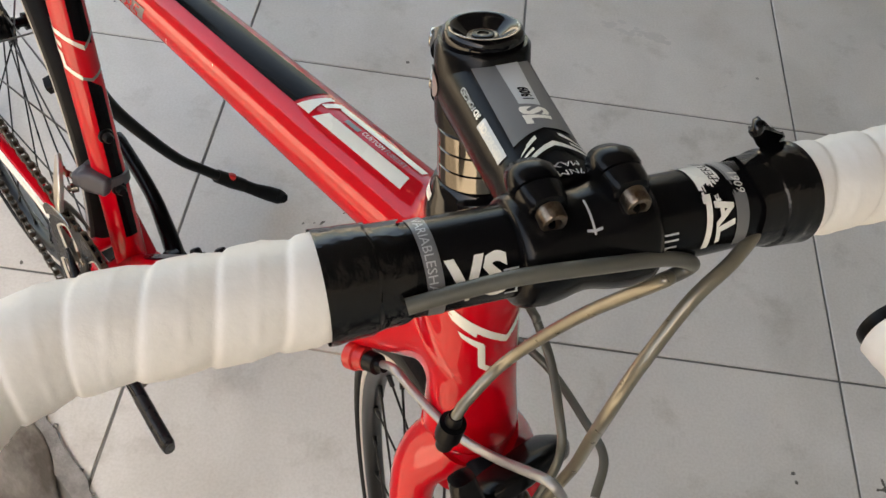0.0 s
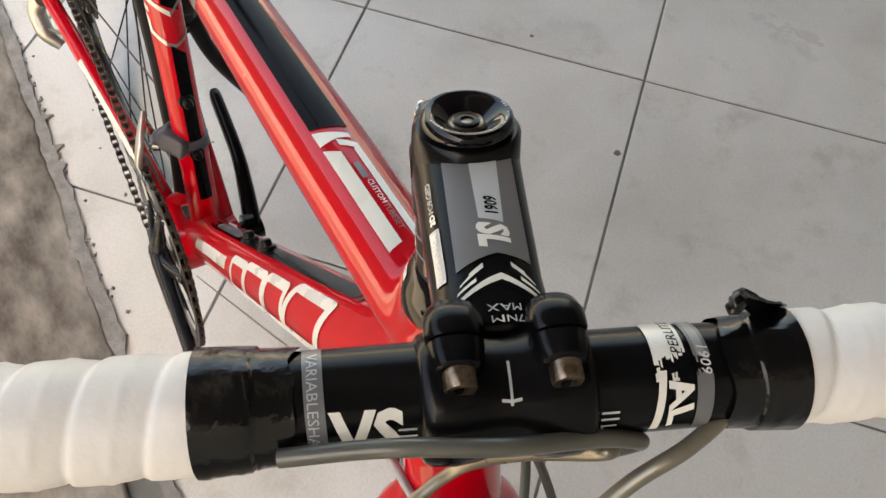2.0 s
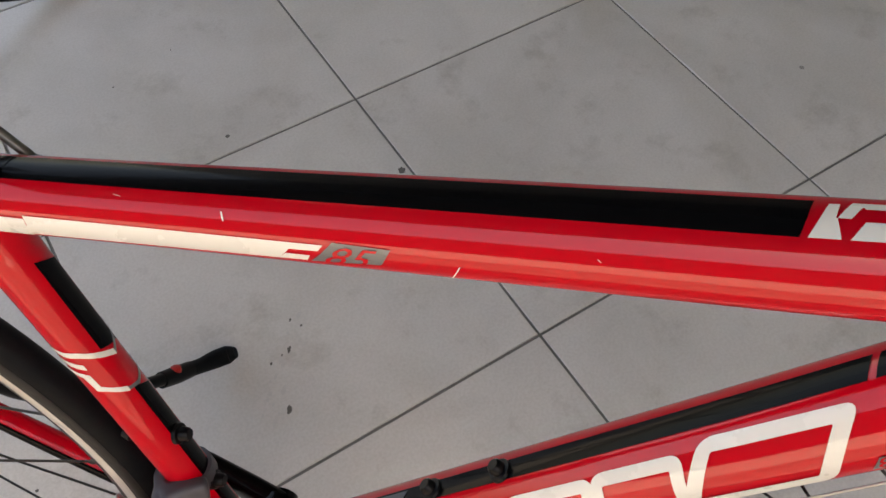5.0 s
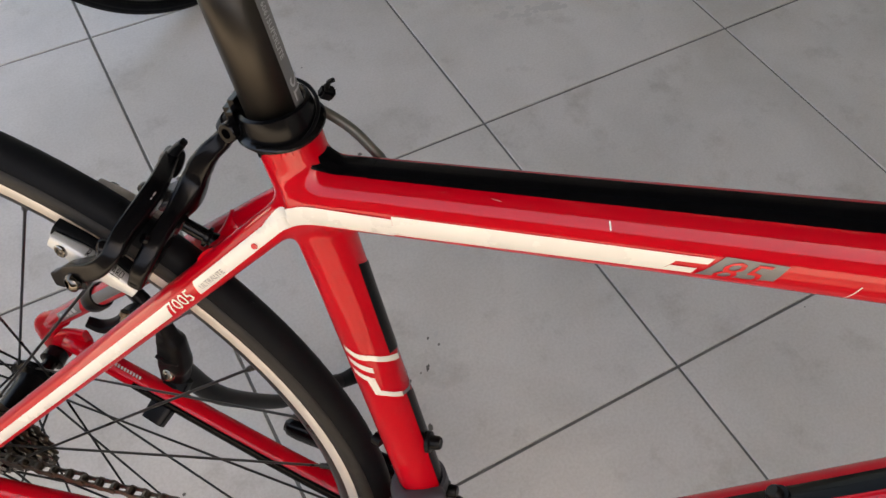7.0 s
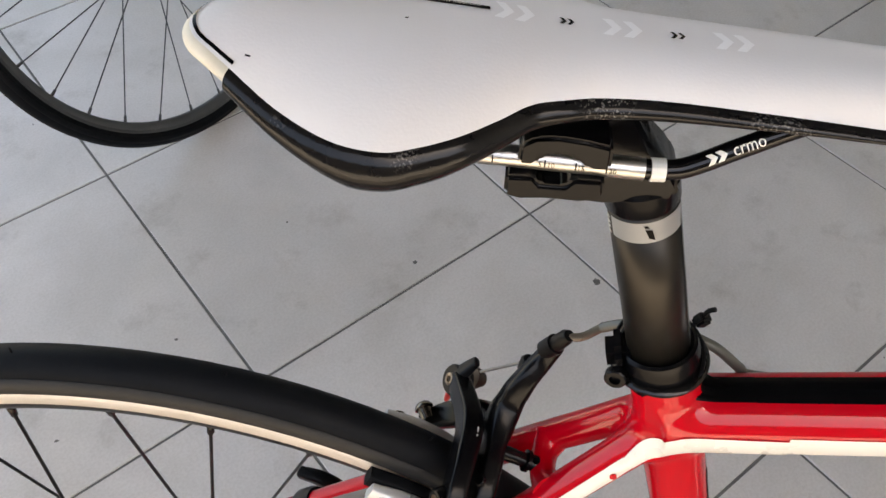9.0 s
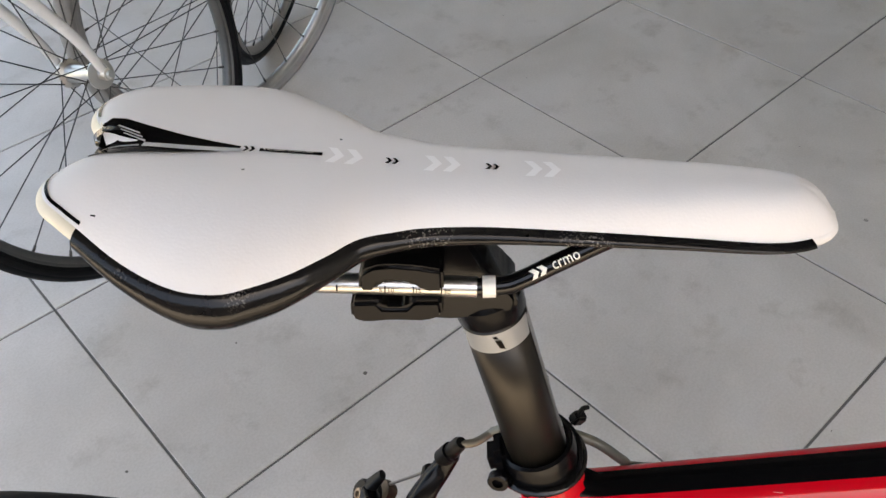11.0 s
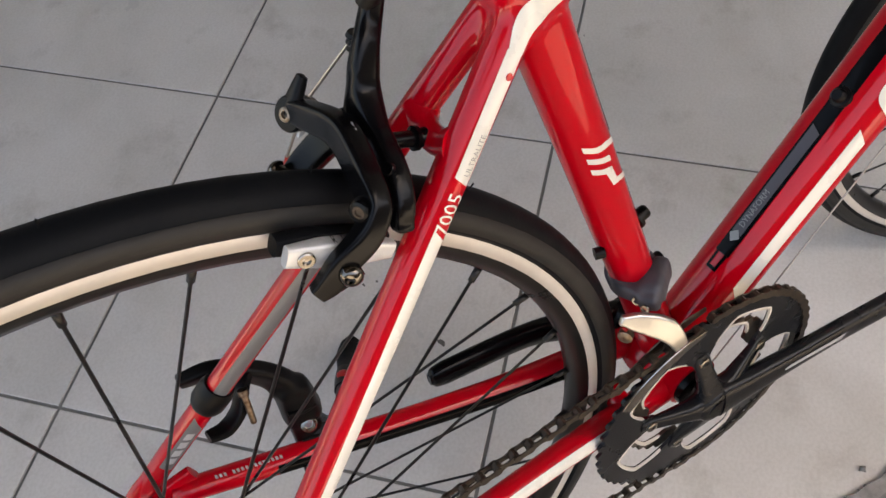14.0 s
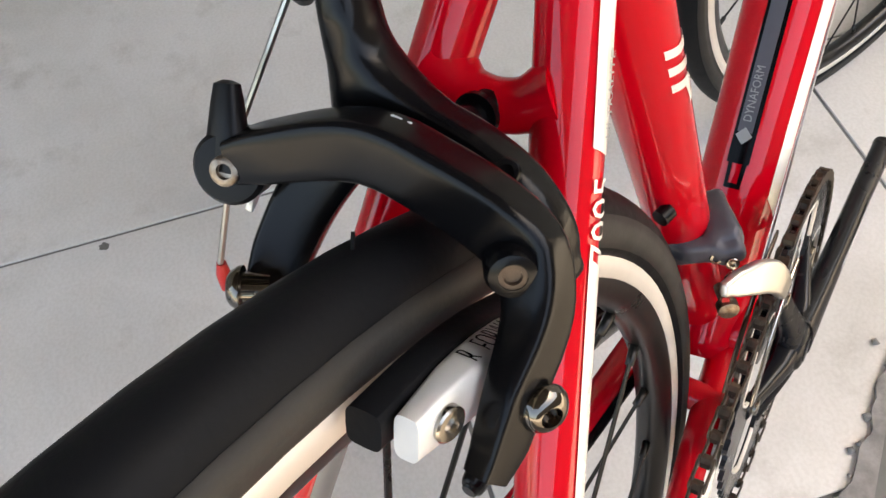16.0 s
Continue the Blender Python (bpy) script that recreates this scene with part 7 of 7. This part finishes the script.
def parked(x, y, heading, lean, label, paint, back, rim, tyre_mat):
    """A parked bicycle of which the near wheel, fork and main tube show."""
    b_ = new("bicycle")
    b_.matrix_world = stand_wheel(x, y, heading, lean)
    tagged(b_, label, "bicycle", "parked bicycles behind")
    wheel("wheel", b_, Matrix.Identity(4), spokes=28, phase=12, rim=rim, track=rim, spoke_mat=GREY_SPOKE, side=tyre_mat, hub_mat=SILVER, label="grey alloy spoked wheel", seg=96, tyre_label="dull bicycle tyre", tread=tyre_mat, tyre=(0.3190, 0.0155, 0.0150))
    for s in (-1, 1):
        tube("fork_leg", curve([(0, s * 0.052, 0), (back * 0.03, s * 0.050, 0.10), (back * 0.16, s * 0.038, 0.36), (back * 0.19, s * 0.022, 0.41)], 6), [0.007, 0.009, 0.012, 0.012], paint, b_, up=(0, 1, 0), label="white lacquered fork leg")
        lathe("axle_nut", (0, s * 0.05, 0), (0, s, 0), [(0, 0.010), (0.010, 0.010), (0.011, 0.007), (0.016, 0.006)], SILVER, b_, 16)
    tube("fork_crown", [(back * 0.185, -0.03, 0.405), (back * 0.195, 0, 0.415), (back * 0.185, 0.03, 0.405)], 0.013, paint, b_, up=(1, 0, 0))
    tube("head_tube", [(back * 0.19, 0, 0.40), (back * 0.25, 0, 0.60)], 0.017, paint, b_, up=(1, 0, 0))
    return b_


GREY_SPOKE = mat("grey_spoke_steel", (0.10, 0.10, 0.098), 0.45, 0.5, 0, (0.07, 0.07, 0.068), 30)
DARK_RIM = mat("dark_alloy_rim", (0.12, 0.13, 0.135), 0.40, 0.6, 0, (0.09, 0.095, 0.10), 40)
GREY_TYRE = mat("pale_grey_tyre", (0.34, 0.34, 0.335), 0.6, 0, 0, (0.25, 0.25, 0.245), 30)
DULL_RIM = mat("dull_alloy_rim", (0.42, 0.42, 0.41), 0.40, 0.8, 0, (0.34, 0.34, 0.33), 40)

parked(-0.260, 0.512, 19.1, 15.0, "white bicycle with grey spoked wheel on the tiles", WHITE_LACQUER, -1, DARK_RIM, RUBBER)
parked(0.049, 0.755, 7.7, -3.8, "parked bicycle with pale grey tyres behind the white one", SILVER, 1, DULL_RIM, GREY_TYRE)
parked(0.250, 0.960, 37.0, -12.5, "parked bicycle turned edgewise with dark tyre", SILVER, 1, DULL_RIM, RUBBER)

# ---- worn threshold ----
def sheet(name, outline, z, material, thick, label, category, kind="structure"):
    bm = bmesh.new()
    face = bm.faces.new([bm.verts.new((x, y, z)) for x, y in outline])
    bmesh.ops.triangulate(bm, faces=[face])
    geo = bmesh.ops.extrude_face_region(bm, geom=bm.faces[:])
    bmesh.ops.translate(bm, vec=(0, 0, -thick), verts=[g for g in geo["geom"] if isinstance(g, bmesh.types.BMVert)])
    bmesh.ops.recalc_face_normals(bm, faces=bm.faces)
    me = bpy.data.meshes.new(name)
    bm.to_mesh(me); bm.free()
    me.materials.append(material)
    ob = new(name, me)
    ob.matrix_world = ROOM @ pose(0, 0, 0, 0, 0, -0.5)
    return tagged(ob, label, category, kind=kind)


rng = random.Random(4)
edge, u = [], -3.5
while u < 2.5:
    deep = 0.007 * noise.noise((u * 9, 1.0, 0)) + 0.007 * noise.noise((u * 41, 2.0, 0))
    if rng.random() < 0.05:
        deep += rng.uniform(0.004, 0.016)
    edge.append((u, FRONT + deep))
    u += rng.uniform(0.005, 0.014)
sheet("mortar_strip", edge + [(2.5, FRONT - 0.016), (0.50, FRONT - 0.016), (0.38, FRONT - 0.028), (-3.5, FRONT - 0.030)], 0.0055, MORTAR, 0.02, "crumbling grey mortar along the tiles' edge", "mortar")
sheet("threshold_groove", [(-3.5, FRONT - 0.012), (2.5, FRONT - 0.012), (2.5, FRONT - 0.12), (-3.5, FRONT - 0.12)], -0.014, DARK_WOOD, 0.02, "dark rotten groove along the threshold", "groove")
inner, u = [], -3.5
while u < 2.5:
    wide = float(np.interp(u, [-0.5, 0.38, 0.50, 2.5], [0.016, 0.018, 0.055, 0.065]))
    inner.append((u, FRONT - wide + 0.006 * noise.noise((u * 13, 5.0, 0)) + 0.004 * noise.noise((u * 47, 3.0, 0))))
    u += 0.012


def board_sheet():
    """Worn board: a fine grid whose top rises and falls."""
    nu_, nv_ = len(inner), 60
    v, f = [], []
    for i_, (u_, v0) in enumerate(inner):
        for k_ in range(nv_ + 1):
            y_ = v0 - (1.3 * (k_ / nv_) ** 1.6)
            z_ = 0.0075 + 0.004 * noise.noise((u_ * 3, y_ * 9, 2)) + 0.003 * noise.noise((u_ * 18, y_ * 40, 5))
            crack = noise.noise((u_ * 1.5, y_ * 26, 7))
            z_ -= 0.010 * max(0, 1 - abs(crack) / 0.05) * max(0, noise.noise((u_ * 1.1, y_ * 3, 9)))
            v.append((u_, y_, z_ if k_ else z_ - 0.004))
    for i_ in range(nu_ - 1):
        for k_ in range(nv_):
            a_ = i_ * (nv_ + 1) + k_
            f.append((a_, a_ + 1, a_ + nv_ + 2, a_ + nv_ + 1))
    base = len(v)
    v += [(u_, v0, -0.05) for u_, v0 in inner]
    f += [(i_ * (nv_ + 1), (i_ + 1) * (nv_ + 1), base + i_ + 1, base + i_) for i_ in range(nu_ - 1)]
    me = bpy.data.meshes.new("threshold_board")
    me.from_pydata([tuple(map(float, p)) for p in v], [], f)
    me.update()
    bm = bmesh.new(); bm.from_mesh(me)
    bmesh.ops.recalc_face_normals(bm, faces=bm.faces)
    bm.to_mesh(me); bm.free()
    me.polygons.foreach_set("use_smooth", [True] * len(me.polygons))
    me.materials.append(WOOD)
    ob = new("threshold_board", me)
    ob.matrix_world = ROOM @ pose(0, 0, 0, 0, 0, -0.5)
    return tagged(ob, "weathered grey-brown timber threshold with cracks", "threshold", kind="structure")


board_sheet()
# loose crumbs of mortar
v, f = [], []
for k in range(320):
    u = rng.uniform(-0.9, 1.6)
    c = np.array((u, FRONT + rng.uniform(-0.014, 0.006 if rng.random() < 0.9 else 0.02), 0.003))
    s_ = rng.uniform(0.0012, 0.0050)
    base = len(v)
    for q in ((1, 0, 0), (0, 1, 0), (-1, 0, 0), (0, -1, 0)):
        for h, w_ in ((0, 1.0), (0.55, 0.8)):
            v.append(c + s_ * np.array((q[0] * w_ * rng.uniform(0.7, 1.3), q[1] * w_ * rng.uniform(0.7, 1.3), h * rng.uniform(0.6, 1.2) - 0.3)))
    v.append(c + s_ * np.array((rng.uniform(-.3, .3), rng.uniform(-.3, .3), 0.75)))
    for q in range(4):
        n = (q + 1) % 4
        f += [(base + 2 * q, base + 2 * n, base + 2 * n + 1, base + 2 * q + 1), (base + 2 * q + 1, base + 2 * n + 1, base + 8)]
crumbs = raw("mortar_crumbs", v, f, MORTAR, None)
crumbs.matrix_world = ROOM @ pose(0, 0, 0, 0, 0, -0.5)
tagged(crumbs, "loose grey crumbs of mortar along the tiles", "mortar", kind="stuff")

# ---- tiled floor, piece by piece ----
bm = bmesh.new()
bmesh.ops.create_cube(bm, size=1)
bmesh.ops.scale(bm, vec=(8.0, 5.3 + 0.02, 0.03), verts=bm.verts)
me = bpy.data.meshes.new("floor")
bm.to_mesh(me); bm.free()
me.materials.append(GROUT)
floor = new("floor", me)
floor.matrix_world = ROOM @ pose(0.4, 1.55, -0.0175)
tagged(floor, "pale grey porcelain floor tiles laid diagonally with dark joints", "floor", kind="structure")
floor_inv = floor.matrix_world.inverted()
GAP = 0.0021


def tile_mesh(cut=None):
    bm = bmesh.new()
    bmesh.ops.create_cube(bm, size=1)
    bmesh.ops.scale(bm, vec=(0.5 - 2 * GAP, 0.5 - 2 * GAP, 0.012), verts=bm.verts)
    bmesh.ops.translate(bm, vec=(0, 0, -0.006), verts=bm.verts)
    if cut:
        bmesh.ops.bisect_plane(bm, geom=bm.verts[:] + bm.edges[:] + bm.faces[:], plane_co=cut[0], plane_no=cut[1], clear_inner=True)
        if bm.edges:
            bmesh.ops.holes_fill(bm, edges=[e for e in bm.edges if e.is_boundary])
    top = [e for e in bm.edges if all(v.co.z > -1e-5 for v in e.verts)]
    bmesh.ops.bevel(bm, geom=top, offset=0.0009, segments=1, affect="EDGES")
    me = bpy.data.meshes.new("tile")
    bm.to_mesh(me); bm.free()
    me.materials.append(TILE)
    return me


whole = tile_mesh()
line_m = ROOM @ pose(0, 0, 0, 0, 0, -0.5)
line_p, line_n = line_m @ Vector((0, FRONT - 0.012, 0)), (line_m.to_3x3() @ Vector((0, 1, 0))).normalized()
room_inv = ROOM.inverted()
for i in range(-9, 9):
    for j in range(-9, 9):
        c = Vector((0.5 * i + 0.25, 0.5 * j + 0.25, 0))
        r = room_inv @ c
        d = (c - line_p).dot(line_n)
        if d < -0.34 or r.x < -3.3 or r.x > 4.1 or r.y > 3.9:
            continue
        ob = new("tile", whole if d > 0.36 else tile_mesh((line_p - c, line_n)))
        ob.parent = floor
        ob.matrix_basis = floor_inv @ Matrix.Translation(c)

# dark specks, smears and a drawn cross on the tiles
STAIN = mat("dark_floor_stain", (0.085, 0.080, 0.072), 0.6, second=(0.15, 0.14, 0.125), scale=300)
FAINT = mat("faint_floor_stain", (0.56, 0.545, 0.515), 0.36, second=(0.60, 0.585, 0.56), scale=160)


STAIN_COUNT = itertools.count()


def stain(x, y, r, material, rng_, long=1.0, turn=0.0, label="dark speck on the tile"):
    """A thin ragged spot of dirt."""
    v = [(0, 0, 0)]
    n = 14
    for k in range(n):
        a = 2 * math.pi * k / n
        q = r * rng_.uniform(0.62, 1.15)
        u_, w_ = q * math.cos(a) * long, q * math.sin(a)
        v.append((u_ * math.cos(turn) - w_ * math.sin(turn), u_ * math.sin(turn) + w_ * math.cos(turn), 0))
    f = [(0, k + 1, (k + 1) % n + 1) for k in range(n)]
    ob = raw("stain", v, f, material, floor, label, smooth=False)
    ob.matrix_basis = floor_inv @ Matrix.Translation((x, y, 0.0003 + 0.00005 * (next(STAIN_COUNT) % 30)))


dirt = random.Random(21)
for x, y, r in ((-0.012, -0.165, 0.0065), (0.410, -0.652, 0.0030), (0.413, -0.664, 0.0026), (0.439, -0.687, 0.0040), (0.417, -0.703, 0.0042), (-0.206, 0.034, 0.0035), (1.007, -0.293, 0.0060), (1.030, -0.300, 0.0035)):
    stain(x, y, r, STAIN, dirt, dirt.uniform(1.0, 1.5), dirt.uniform(0, 3))
for k in range(26):
    p_ = dirt.random()
    stain(-0.250 - 0.115 * p_ + dirt.gauss(0, 0.012), -0.290 - 0.135 * p_ + dirt.gauss(0, 0.012), dirt.uniform(0.0010, 0.0040), STAIN if dirt.random() < 0.08 else FAINT, dirt, dirt.uniform(1, 2.4), 0.86, "grey smear of dirt on the tile")
for k in range(26):
    p_ = dirt.random()
    stain(0.15 + 0.13 * p_ + dirt.gauss(0, 0.010), 0.22 - 0.03 * p_ + dirt.gauss(0, 0.010), dirt.uniform(0.002, 0.007), FAINT, dirt, dirt.uniform(1, 2.5), -0.2, "faint grey smear of dirt on the tile")
for k in range(70):
    stain(dirt.uniform(-1.0, 1.2), dirt.uniform(-0.7, 1.2), dirt.uniform(0.0008, 0.0028), STAIN if dirt.random() < 0.25 else FAINT, dirt, dirt.uniform(1, 1.8), dirt.uniform(0, 3))
for turn, long in ((0.15, 1.0), (1.75, 1.25)):
    for k in range(6):
        stain(0.536 + 0.0040 * (k - 2.5) * long * math.cos(turn), -0.658 + 0.0040 * (k - 2.5) * long * math.sin(turn), 0.0024, STAIN, dirt, 1.5, turn, "stroke of a small drawn cross")
